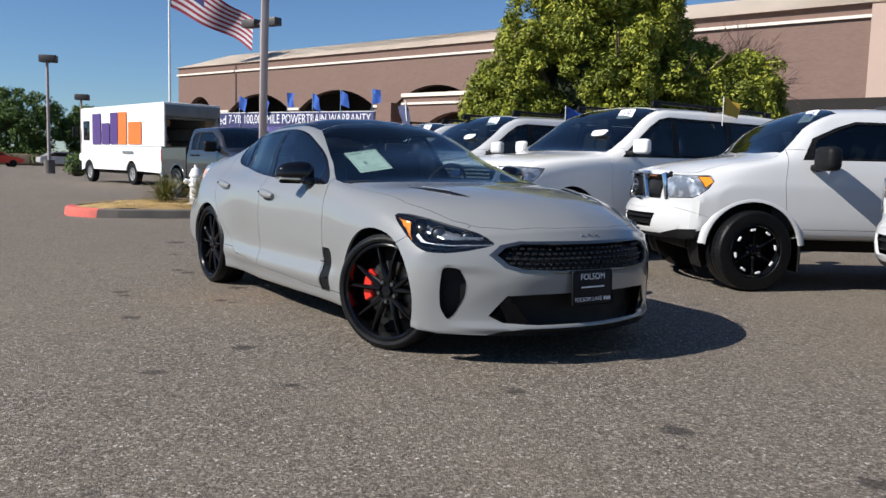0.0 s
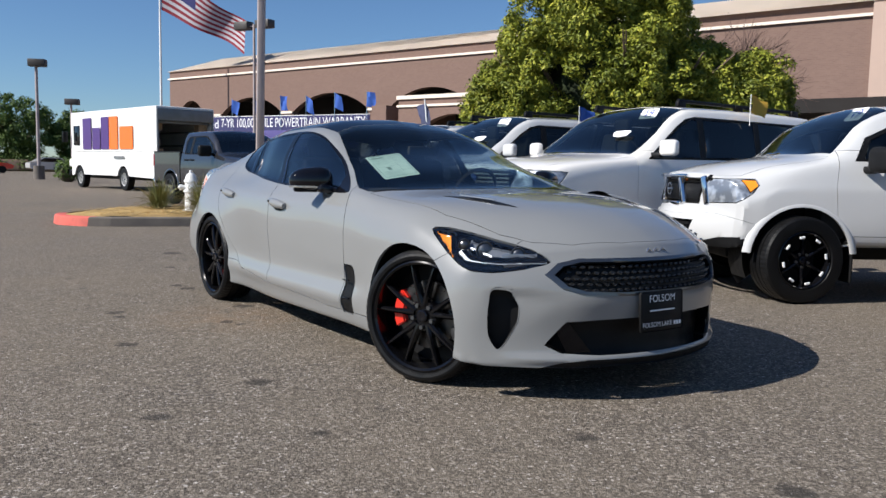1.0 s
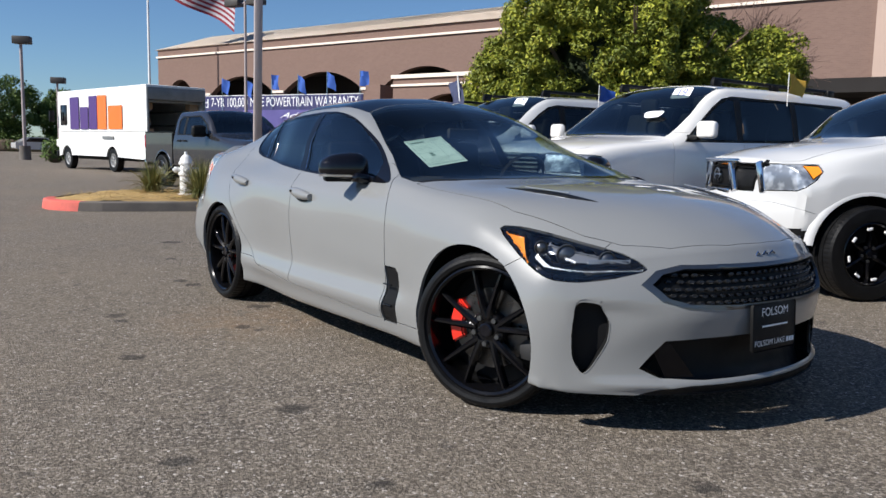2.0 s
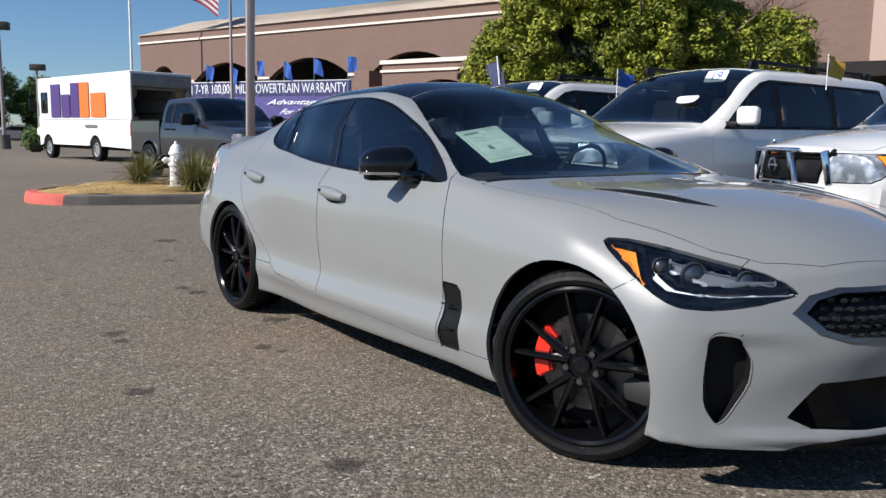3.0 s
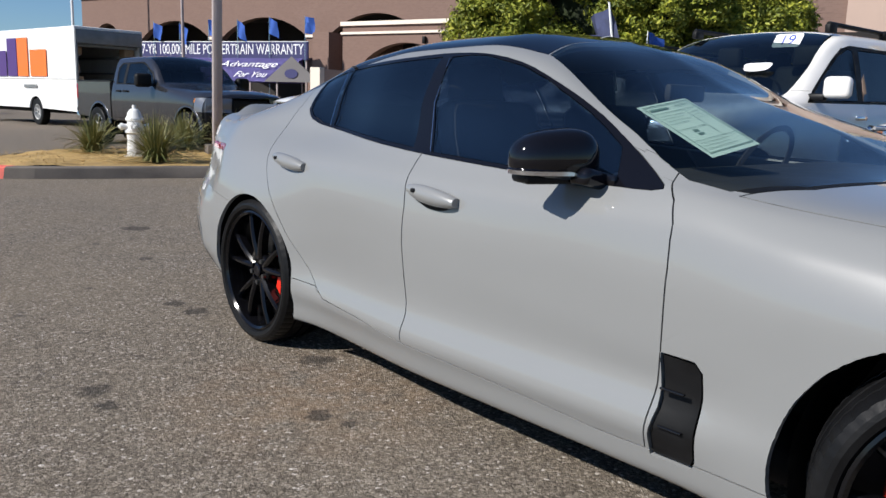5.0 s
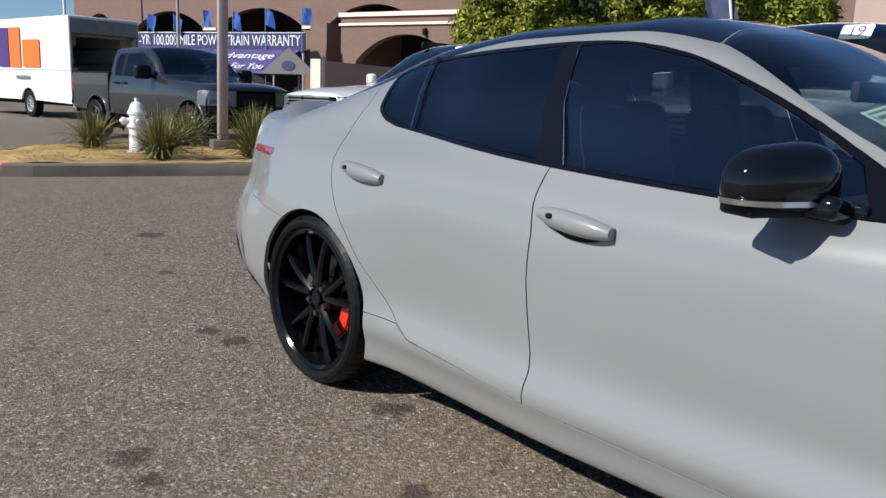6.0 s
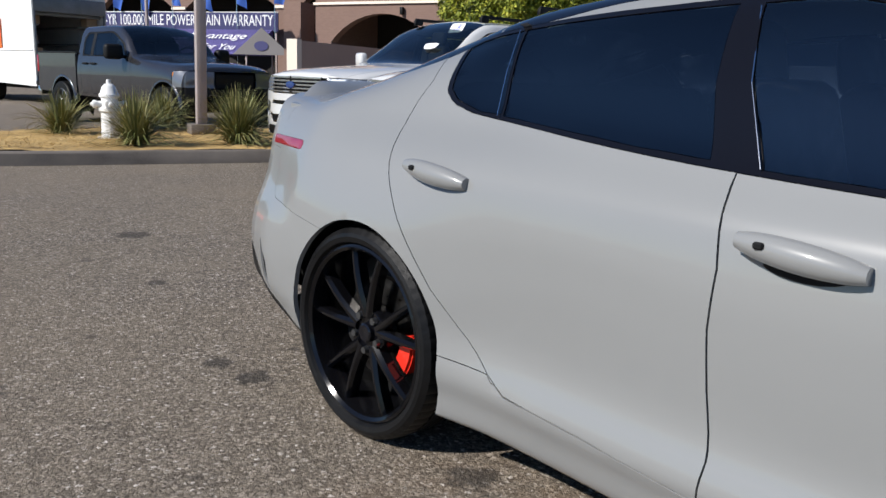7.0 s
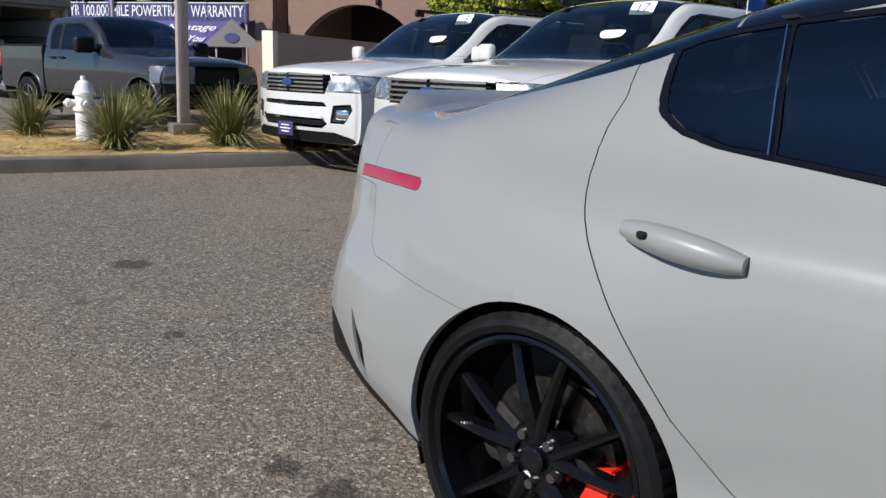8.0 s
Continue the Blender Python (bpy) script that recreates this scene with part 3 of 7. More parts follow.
# the grey fastback
SEDAN = {
    2.18: [(0.8, 0.165), (0.875, 0.18), (0.895, 0.235), (0.905, 0.3), (0.908, 0.39), (0.9, 0.47), (0.885, 0.54), (0.845, 0.605), (0.78, 0.645), (0.71, 0.665), (0.64, 0.678), (0.56, 0.688), (0.3, 0.71), (0, 0.72)],
    2.05: [(0.8, 0.17), (0.885, 0.19), (0.905, 0.25), (0.915, 0.32), (0.92, 0.41), (0.915, 0.5), (0.9, 0.58), (0.86, 0.655), (0.79, 0.705), (0.72, 0.73), (0.65, 0.745), (0.57, 0.757), (0.31, 0.785), (0, 0.795)],
    1.8: [(0.8, 0.175), (0.895, 0.2), (0.915, 0.27), (0.925, 0.34), (0.928, 0.43), (0.93, 0.53), (0.92, 0.63), (0.88, 0.725), (0.8, 0.787), (0.73, 0.815), (0.66, 0.832), (0.58, 0.845), (0.32, 0.868), (0, 0.878)],
    1.45: [(0.8, 0.175), (0.895, 0.19), (0.918, 0.27), (0.928, 0.35), (0.93, 0.43), (0.935, 0.55), (0.932, 0.67), (0.895, 0.78), (0.82, 0.845), (0.75, 0.872), (0.68, 0.886), (0.6, 0.896), (0.33, 0.916), (0, 0.925)],
    1.0: [(0.8, 0.16), (0.886, 0.172), (0.912, 0.248), (0.922, 0.35), (0.915, 0.43), (0.92, 0.55), (0.925, 0.67), (0.9, 0.8), (0.835, 0.88), (0.77, 0.905), (0.7, 0.918), (0.62, 0.927), (0.34, 0.942), (0, 0.948)],
    0.75: [(0.8, 0.16), (0.886, 0.172), (0.915, 0.248), (0.938, 0.318), (0.909, 0.425), (0.9195, 0.515), (0.923, 0.67), (0.9, 0.82), (0.845, 0.905), (0.8, 0.93), (0.74, 0.957), (0.66, 0.985), (0.36, 1.035), (0, 1.05)],
    0.35: [(0.8, 0.16), (0.886, 0.172), (0.915, 0.248), (0.938, 0.318), (0.909, 0.425), (0.9195, 0.546), (0.922, 0.68), (0.905, 0.82), (0.835, 0.917), (0.77, 0.99), (0.7, 1.065), (0.65, 1.1), (0.36, 1.16), (0, 1.18)],
    0.0: [(0.8, 0.16), (0.886, 0.172), (0.915, 0.248), (0.938, 0.318), (0.909, 0.425), (0.9195, 0.576), (0.922, 0.68), (0.905, 0.825), (0.83, 0.928), (0.745, 1.08), (0.66, 1.205), (0.6, 1.258), (0.34, 1.318), (0, 1.335)],
    -0.3: [(0.8, 0.16), (0.886, 0.172), (0.915, 0.248), (0.938, 0.318), (0.909, 0.425), (0.9195, 0.602), (0.922, 0.692), (0.905, 0.83), (0.825, 0.945), (0.745, 1.12), (0.635, 1.272), (0.56, 1.323), (0.33, 1.376), (0, 1.393)],
    -0.7: [(0.8, 0.16), (0.886, 0.172), (0.915, 0.248), (0.938, 0.318), (0.909, 0.425), (0.9195, 0.62), (0.92, 0.71), (0.902, 0.84), (0.81, 0.972), (0.735, 1.13), (0.63, 1.272), (0.555, 1.322), (0.32, 1.372), (0, 1.388)],
    -1.1: [(0.8, 0.16), (0.886, 0.172), (0.906, 0.248), (0.926, 0.325), (0.913, 0.43), (0.92, 0.55), (0.922, 0.68), (0.9, 0.85), (0.79, 1), (0.715, 1.12), (0.615, 1.235), (0.545, 1.285), (0.31, 1.335), (0, 1.35)],
    -1.45: [(0.8, 0.175), (0.88, 0.19), (0.9, 0.27), (0.915, 0.35), (0.92, 0.43), (0.928, 0.55), (0.93, 0.68), (0.895, 0.86), (0.8, 0.995), (0.715, 1.085), (0.62, 1.16), (0.55, 1.2), (0.31, 1.25), (0, 1.265)],
    -1.9: [(0.78, 0.23), (0.86, 0.24), (0.885, 0.3), (0.9, 0.36), (0.905, 0.44), (0.91, 0.56), (0.905, 0.7), (0.865, 0.87), (0.79, 0.985), (0.72, 1.03), (0.63, 1.06), (0.55, 1.078), (0.31, 1.105), (0, 1.115)],
    -2.2: [(0.7067, 0.26), (0.8117, 0.28), (0.8614, 0.335), (0.8862, 0.4), (0.892, 0.48), (0.8862, 0.6), (0.8308, 0.73), (0.7926, 0.88), (0.7258, 0.975), (0.6685, 1), (0.5826, 1.015), (0.5157, 1.022), (0.2865, 1.035), (0, 1.04)],
    -2.42: [(0.6195, 0.3), (0.7301, 0.32), (0.7877, 0.37), (0.8107, 0.44), (0.8169, 0.52), (0.8089, 0.62), (0.7434, 0.74), (0.6992, 0.895), (0.6461, 0.985), (0.6018, 1.01), (0.531, 1.025), (0.4691, 1.03), (0.2655, 1.045), (0, 1.05)],
}


def spread(a, b, n):
    return [a + (b - a) * i / n for i in range(n)]


SEDAN_ST = spread(-2.42, -1.85, 14) + spread(-1.85, -1.05, 22) + spread(-1.05, 1.0, 40) + spread(1.0, 1.85, 24) + spread(1.85, 2.18, 12) + [2.18]
SEDAN_AT = pose(-0.425, 6.6165, 0, 0, 0, -54.25)


def sedan_skin():
    bm = shell(SEDAN, SEDAN_ST, [3, 4, 4, 4, 4, 5, 6, 7, 8, 8, 5, 7, 8], (1.2, 2.18, 0.40, [0, .055, .09, .10, .085, .07, .075, .09]), (-1.5, -2.42, 0.32, [0, .015, .04, .06, .07, .065, .05, .02]))
    corner = [v for v in bm.verts if 1.72 < v.co.x < 2.2 and v.co.y > .52 and .19 < v.co.z < .64 and not v.is_boundary]
    for _ in range(14):
        bmesh.ops.smooth_vert(bm, verts=corner, factor=.5, use_axis_x=True, use_axis_y=True, use_axis_z=True)
    foot = curve((-2.4, -1.9, -1.3, -1.1, -.95, -.2, .74, 1.05), (0, 0, 0, .035, .05, .012, .022, 0))
    mid = curve((-2.4, -1.9, -1.4, -1.1, -.2, .74, 1.05), (0, .028, .045, .045, .012, .012, 0))
    belt = curve((-2.4, -1.9, -1.4, -1.1, -.7, -.2, .7), (0, .05, .10, .10, .055, .02, 0))
    rail = curve((-2.4, -2.0, -1.5, -1.1, -.3, .2), (0, .03, .06, .05, .01, 0))
    for v in bm.verts:
        x, y, z = v.co
        # doors and rear glass are drawn in between the wheels
        tuck = curve((.5, .83, 1.0, 1.25), (foot(x), mid(x), belt(x), rail(x)))(z)
        v.co.y -= tuck * smooth_step(y / .55)
        # lower rear corner stands out
        v.co.x -= .022 * smooth_step((.68 - z) / .14) * smooth_step((-1.85 - x) / .2)
        if x < 1.7 or z > .62:
            continue
        # wedge drawn in beside the corner vent, sharp above and fading below
        t = smooth_step((y - .50) / .19) * (1 - smooth_step((y - .74) / .08))
        top = .520 - .10 * max(0, .69 - y)
        low = .30 + .9 * max(0, .70 - y)
        if t > 0 and low < top:
            k = smooth_step((top - z) / .03) * (1 - smooth_step((top - z) / max(.02, top - low)))
            v.co.x -= .018 * t * k
        # lip that stands forward under the intake
        v.co.x += .022 * (1 - smooth_step(abs(z - .205) / .03)) * (1 - smooth_step((y - .6) / .2))
    return bm


# ---- sedan parts ----
TRIM = [(.70, .905), (.41, .907), (.12, .915), (-.27, .932), (-.62, .953), (-.97, .985), (-1.163, 1.005), (-1.25, 1.03), (-1.297, 1.062), (-1.312, 1.095), (-1.328, 1.15), (-1.345, 1.206), (-1.25, 1.231), (-1.16, 1.244),
        (-.95, 1.265), (-.6, 1.284), (-.45, 1.291), (-.23, 1.286), (-.02, 1.246), (.2, 1.156), (.41, 1.052), (.62, .945)]


def aft(poly):
    """Draws the rear part of a side outline towards the tail."""
    return [(x - .045 * min(1, max(0, (-.6 - x) / .7)) ** 1.3, z) for x, z in poly]


TRIM = aft(round_poly(TRIM, 3, .42))
GLASS_F = [(.52, .920), (.12, .926), (-.285, .944), (-.36, 1.10), (-.41, 1.276), (-.30, 1.280), (-.22, 1.276), (-.03, 1.237), (.08, 1.197), (.18, 1.150), (.28, 1.103), (.37, 1.057), (.465, 1.006)]
GLASS_R = [(-.402, .953), (-.62, .965), (-.95, .993), (-1.055, 1.003), (-1.096, 1.238), (-.95, 1.252), (-.6, 1.271), (-.468, 1.277), (-.443, 1.1)]
GLASS_Q = [(-1.065, 1.006), (-1.14, 1.010), (-1.238, 1.038), (-1.282, 1.068), (-1.300, 1.11), (-1.326, 1.199), (-1.2, 1.224), (-1.106, 1.236)]
SEAM_F = [(.66, 1.0), (.684, .928), (.719, .891), (.742, .835), (.75, .73), (.748, .607), (.746, .519), (.735, .40), (.72, .25)]
SEAM_B = [(-.292, .283), (-.285, .373), (-.303, .513), (-.312, .635), (-.306, .759), (-.318, .85), (-.333, .915), (-.34, 1.0)]
GROOVE_F, GROOVE_R = [(.548, .248), (.29, .263), (-.018, .276)], [(-.553, .305), (-.85, .322)]
GLASS_R, GLASS_Q = aft(GLASS_R), aft(GLASS_Q)
SEAM_R = [(-.905, .36), (-1.013, .453), (-1.10, .538), (-1.163, .625), (-1.236, .727), (-1.297, .815), (-1.342, .883), (-1.375, .935), (-1.397, .985), (-1.402, 1.03), (-1.395, 1.09), (-1.415, 1.15), (-1.43, 1.22)]
SEAM_R = aft(SEAM_R)
DOOR_F = SEAM_F + GROOVE_F + SEAM_B
DOOR_R = SEAM_B[::-1] + GROOVE_R + SEAM_R + [(-1.1, 1.15)]
SILL = [(1.12, .05), (1.12, .262), (.72, .25)] + GROOVE_F + [(-.292, .283)] + GROOVE_R + [(-.93, .36), (-1.15, .365), (-1.15, .05)]
VENT = [(.748, .513), (.845, .512), (.868, .49), (.872, .427), (.868, .265), (.855, .241), (.735, .238), (.738, .30), (.754, .372)]
LAMP = [(1.537, .774), (1.62, .778), (1.74, .758), (1.93, .714), (2.015, .69), (2.072, .645), (2.062, .632), (2.0, .604), (1.927, .589), (1.852, .594), (1.78, .62), (1.702, .665)]
LAMP = round_poly(LAMP, 2, .3)
AMBER = [(1.575, .760), (1.665, .747), (1.742, .645), (1.728, .648), (1.69, .68)]
REFL = [(1.745, .738), (1.93, .700), (2.03, .676), (2.03, .664), (1.9, .660), (1.765, .694)]
DRL = [(1.750, .690), (1.743, .672), (1.80, .637), (1.93, .625), (2.06, .635), (2.063, .646), (1.93, .638), (1.82, .649)]
MARK = [(-2.20, .879), (-1.88, .881), (-1.866, .872), (-1.868, .856), (-1.88, .851), (-2.20, .849)]
SLOT = [(-2.052, .535), (-2.034, .46), (-2.008, .40), (-1.968, .345), (-1.982, .455)]
ARCH_F, ARCH_R = arc(1.432, .315, .372, 0, 360, 84)[:-1], arc(-1.4425, .325, .345, 0, 360, 84, .358)[:-1]
GRILLE = [(-.1, .645), (.23, .645), (.43, .645), (.512, .626), (.555, .588), (.511, .539), (.44, .516), (.266, .509), (-.1, .509)]
GRILLE_O = [(-.1, .659), (.23, .659), (.44, .658), (.53, .638), (.590, .588), (.532, .528), (.45, .502), (.266, .494), (-.1, .494)]
CHIN = [(-.1, .0), (-.1, .203), (.42, .203), (.53, .19), (.60, .165), (.60, .0)]
INTAKE = [(-.1, .385), (.213, .386), (.375, .383), (.509, .375), (.588, .268), (.521, .232), (.363, .222), (-.1, .222)]
FOG = round_poly([(.785, .52), (.715, .513), (.686, .445), (.693, .363), (.735, .268), (.760, .240), (.79, .30), (.797, .405)], 3, .3)
HOOD = [(1.05, -.1), (1.05, 0), (1.03, .3), (.965, .64), (.865, .80), (.876, .80), (1.263, .79), (1.541, .771), (1.68, .722), (1.838, .665), (1.959, .583), (2.071, .43), (2.15, .183), (2.17, 0), (2.17, -.1)]
HVENT = [(1.26, .585), (1.36, .525), (1.52, .470), (1.69, .440), (1.60, .500), (1.44, .560)]
SCREEN = [(-.08, -.1), (-.08, 0), (-.04, .4), (.0, .548), (.246, .620), (.475, .690), (.618, .75), (.72, .79), (.835, .79), (.945, .63), (1.01, .3), (1.03, 0), (1.03, -.1)]
ROOF = [(-.085, -.1), (-.085, 0), (-.045, .4), (-.005, .551), (-.27, .567), (-.7, .560), (-1.1, .548), (-1.25, .53), (-1.28, .3), (-1.29, 0), (-1.29, -.1)]
BACKLIGHT = [(-1.295, -.1), (-1.295, 0), (-1.285, .3), (-1.26, .525), (-1.6, .55), (-1.95, .56), (-2.08, .52), (-2.12, .3), (-2.13, 0), (-2.13, -.1)]


def wheel(name, r, width, rim_r, parent, at, spokes, side, tyre_mat=None, face=0.02, rim_mat=None, nut_mat=None, steer=0):
    """A wheel whose outer face looks to -y of its own frame; side -1 keeps it, +1 turns it round."""
    w = width / 2
    rim_mat = rim_mat or M_SATIN
    prof = [(-w * .80, rim_r), (-w * .97, rim_r + .012), (-w * 1.0, rim_r + (r - rim_r) * .45), (-w * .97, r - .022), (-w * .86, r - .007), (-w * .6, r - .001), (-w * .45, r), (-w * .44, r - .008), (-w * .38, r - .008), (-w * .37, r),
            (-w * .06, r), (-w * .05, r - .008), (w * .05, r - .008), (w * .06, r), (w * .37, r), (w * .38, r - .008), (w * .44, r - .008), (w * .45, r), (w * .86, r - .007), (w * .97, r - .022), (w, rim_r + (r - rim_r) * .45), (w * .97, rim_r + .012), (w * .8, rim_r)]
    hub = part(name, lathe([(-w * .80, rim_r + .002), (-w * .90, rim_r + .004), (-w * .93, rim_r - .004), (-w * .86, rim_r - .014), (-w * .5, rim_r - .022), (w * .3, rim_r - .03), (w * .8, rim_r - .006), (w * .8, rim_r + .002)], 56, "y"), rim_mat, parent, "satin black alloy wheel" if rim_mat is M_SATIN else "")
    hub.matrix_local = Matrix.Translation(at) @ pose(0, 0, 0, 0, 0, steer + (180 if side > 0 else 0))
    tyre = lathe(prof, 240, "y")
    for v in tyre.verts:
        rr, k = math.hypot(v.co.x, v.co.z), round(math.degrees(math.atan2(v.co.z, v.co.x)) / 1.5)
        if rr > r - .009 and w * .36 < abs(v.co.y) < w * .93 and k % 4 == 0:
            f = (rr - .0022) / rr
            v.co.x, v.co.z = v.co.x * f, v.co.z * f
    part("tyre", tyre, tyre_mat or M_RUBBER, hub, "black low-profile tyre with grooved tread", sharp=22)
    yf = -w * .80 + face
    part("dust_shield", lathe([(w * .45, .03), (w * .45, rim_r - .02)], 40, "y"), M_BLACK, hub)
    part("hub_cap", lathe([(yf - .012, .001), (yf - .014, .024), (yf - .010, .030), (yf + .03, .034)], 24, "y"), M_GLOSSBLACK, hub)
    disc = lathe([(yf + .004, .03), (yf + .002, .075), (yf + .012, .082), (yf + .05, .082)], 32, "y")
    part("hub_plate", disc, rim_mat, hub)
    for i in range(5):
        a = 2 * math.pi * (i + .694) / 5
        part("lug_nut", rod((.057 * math.cos(a), yf - .012, .057 * math.sin(a)), (.057 * math.cos(a), yf + .01, .057 * math.sin(a)), .0105, .0125, 10), nut_mat or M_CHROMEDARK, hub)
    for a, spread_deg in spokes:
        bm = bmesh.new()
        # a slim spoke, deep and ridged, tapering to the rim
        secs = []
        for j in range(7):
            t = j / 6
            hw = .0135 - .003 * t + .004 * (1 - t) ** 2
            yo = yf - .004 - .016 * math.sin(t * math.pi * .9) * 0.6
            p0, p1 = [Vector((math.cos(radians(a + k * spread_deg)), 0, math.sin(radians(a + k * spread_deg)))) * q for k, q in ((-.15, .05), (.85, rim_r - .018))]
            c = p0.lerp(p1, t)
            rad = (p1 - p0).normalized()
            tan = Vector((-rad.z, 0, rad.x))
            secs.append([bm.verts.new(c + tan * hw * sx + Vector((0, yo + dy, 0))) for sx, dy in ((-1, .006), (-.35, -.004), (.35, -.004), (1, .006), (.8, .04), (-.8, .04))])
        for p, q in zip(secs, secs[1:]):
            for i in range(6):
                bm.faces.new((p[i], p[(i + 1) % 6], q[(i + 1) % 6], q[i]))
        bm.faces.new(secs[0][::-1])
        bm.faces.new(secs[-1])
        bmesh.ops.recalc_face_normals(bm, faces=bm.faces)
        part("spoke", bm, rim_mat, hub, sharp=25)
    return hub


def brake(parent, at, side, r, colour, caliper_angle, steer=0, half=33):
    d = part("brake_disc", lathe([(-.012, .08), (-.012, r), (.012, r), (.012, .08)], 48, "y", closed=True), M_STEEL, parent, "bare steel brake disc")
    d.matrix_local = Matrix.Translation(at) @ pose(0, 0, 0, 0, 0, steer)
    pts = arc(0, 0, r + .012, caliper_angle - half, caliper_angle + half, 12) + arc(0, 0, r - .05, caliper_angle + half - 3, caliper_angle - half + 3, 10)
    b = turned(prism(pts, .085, (0, 0, -.042), bevel=.008), pose(0, 0, 0, 90, 0, 0))
    c = part("brake_caliper", b, colour, parent, "red painted brake caliper" if colour is M_RED else "")
    c.matrix_local = Matrix.Translation(at) @ pose(0, 0, 0, 0, 0, steer)


def sedan():
    car = thing("sedan", SEDAN_AT, "glossy light grey fastback sedan with black roof and black wheels", "car")
    bm = sedan_skin()
    sidef = lambda f: f.normal.y > .2 and f.calc_center_median().y > .3
    frontf = lambda f: f.normal.x > .15 and f.calc_center_median().x > 1.7
    topf = lambda f: f.normal.z > .15 and f.calc_center_median().z > .6
    for poly in (TRIM, GLASS_F, GLASS_R, GLASS_Q, VENT, ARCH_F, ARCH_R, MARK, SLOT, LAMP, AMBER, DRL, REFL):
        imprint(bm, poly, "y", sidef)
    for poly in (SEAM_F + GROOVE_F + SEAM_B[:1] + GROOVE_R + SEAM_R, SEAM_B, [(1.12, .262), (.72, .25)], [(-.93, .36), (-1.15, .365)],
                 [(1.56, .52), (1.614, .603), (1.705, .664)], [(-2.5, .86), (-2.10, .835), (-2.047, .702), (-1.998, .676), (-1.858, .662), (-1.58, .628)], [(-2.14, .70), (-2.13, 1.0)],
                 [(-2.6, .57), (-2.26, .54), (-2.14, .45), (-1.98, .345), (-1.82, .27), (-1.70, .24)]):
        imprint(bm, poly, "y", sidef, closed=False)
    for poly in (GRILLE, GRILLE_O, INTAKE, FOG, CHIN):
        imprint(bm, poly, "x", frontf)
    for poly in (HOOD, HVENT, SCREEN, ROOF, BACKLIGHT):
        imprint(bm, poly, "z", topf)
    imprint(bm, [(1.93, .5), (1.93, .8)], "z", topf, closed=False)
    imprint(bm, [(-2.13, -.1), (-2.13, .9)], "z", topf, closed=False)
    bmesh.ops.remove_doubles(bm, verts=bm.verts[:], dist=.0013)
    bm.normal_update()
    groups = {}
    for f in bm.faces:
        c, n = f.calc_center_median(), f.normal
        s, t, fr = (c.x, c.z), (c.x, c.y), (c.y, c.z)
        key = None
        if c.y > .45 and (inside(s, ARCH_F) or inside(s, ARCH_R)) and n.y > .1:
            key = "cut"
        elif c.y > .45 and c.z < .30 and abs(c.x - 1.432) < .36 and n.y <= .1:
            key = "cut"
        elif n.x > .15 and c.x > 1.8 and inside(fr, GRILLE):
            key = "grille"
        elif n.x > .15 and c.x > 1.8 and inside(fr, INTAKE):
            key = "intake"
        elif n.x > .15 and c.x > 1.8 and inside(fr, GRILLE_O):
            key = "gframe"
        elif c.x > 1.85 and c.z < .21 and inside(fr, CHIN):
            key = "chin"
        elif n.x > .15 and c.x > 1.8 and inside(fr, FOG):
            key = "fog"
        elif c.y > .4 and c.x > 1.5 and inside(s, LAMP):
            key = "amber" if inside(s, AMBER) else "drl" if inside(s, DRL) else "refl" if inside(s, REFL) else "lamp"
        elif n.z > .15 and c.z > .6 and inside(t, HVENT):
            key = "hood_vent"
        elif n.z > .1 and c.z > .6 and c.x > .7 and inside(t, HOOD):
            key = "hood"
        elif n.z > .1 and c.z > .85 and inside(t, SCREEN):
            key = "screen"
        elif n.z > .1 and c.z > 1.0 and inside(t, ROOF):
            key = "roof"
        elif n.z > .1 and c.z > .9 and inside(t, BACKLIGHT):
            key = "backlight"
        elif c.y > .4 and c.x < .8 and c.z > .88 and inside(s, GLASS_F):
            key = "glass_f"
        elif c.y > .4 and c.x < .8 and c.z > .88 and inside(s, GLASS_R):
            key = "glass_r"
        elif c.y > .4 and c.x < .8 and c.z > .88 and inside(s, GLASS_Q):
            key = "glass_q"
        elif c.y > .4 and c.x < .8 and c.z > .88 and inside(s, TRIM):
            key = "trim"
        elif c.z > .78 and c.x > .7 and c.x < 1.1 and c.y < .78 and n.z > .3:
            key = "cowl"
        elif c.y > .4 and inside(s, VENT):
            key = "vent"
        elif c.y > .4 and c.x < -1.8 and inside(s, MARK):
            key = "mark"
        elif c.y > .4 and c.x < -1.9 and inside(s, SLOT):
            key = "slot"
        elif c.y > .4 and inside(s, DOOR_F):
            key = "door_f"
        elif c.y > .4 and inside(s, DOOR_R):
            key = "door_r"
        elif c.z < .4 and inside(s, SILL):
            key = "sill"
        elif c.x > 1.93 or (c.x > 1.5 and c.z < .70 and inside(s, [(1.40, 0), (1.56, .52), (1.614, .603), (1.705, .664), (1.8, .70), (3, .70), (3, 0)])):
            key = "bumper_f"
        elif c.x < -1.6 and inside(s, [(-3, .57), (-2.6, .57), (-2.26, .54), (-2.14, .45), (-1.98, .345), (-1.82, .27), (-1.70, .24), (-1.6, 0), (-3, 0)]):
            key = "valance"
        elif c.x < -1.6 and inside(s, [(-3, .86), (-2.5, .86), (-2.10, .835), (-2.047, .702), (-1.998, .676), (-1.858, .662), (-1.58, .628), (-1.58, 0), (-3, 0)]):
            key = "bumper_r"
        elif c.x < -2.13:
            key = "trunk"
        elif c.x > .66:
            key = "fender"
        else:
            key = "quarter"
        groups.setdefault(key, []).append(f)
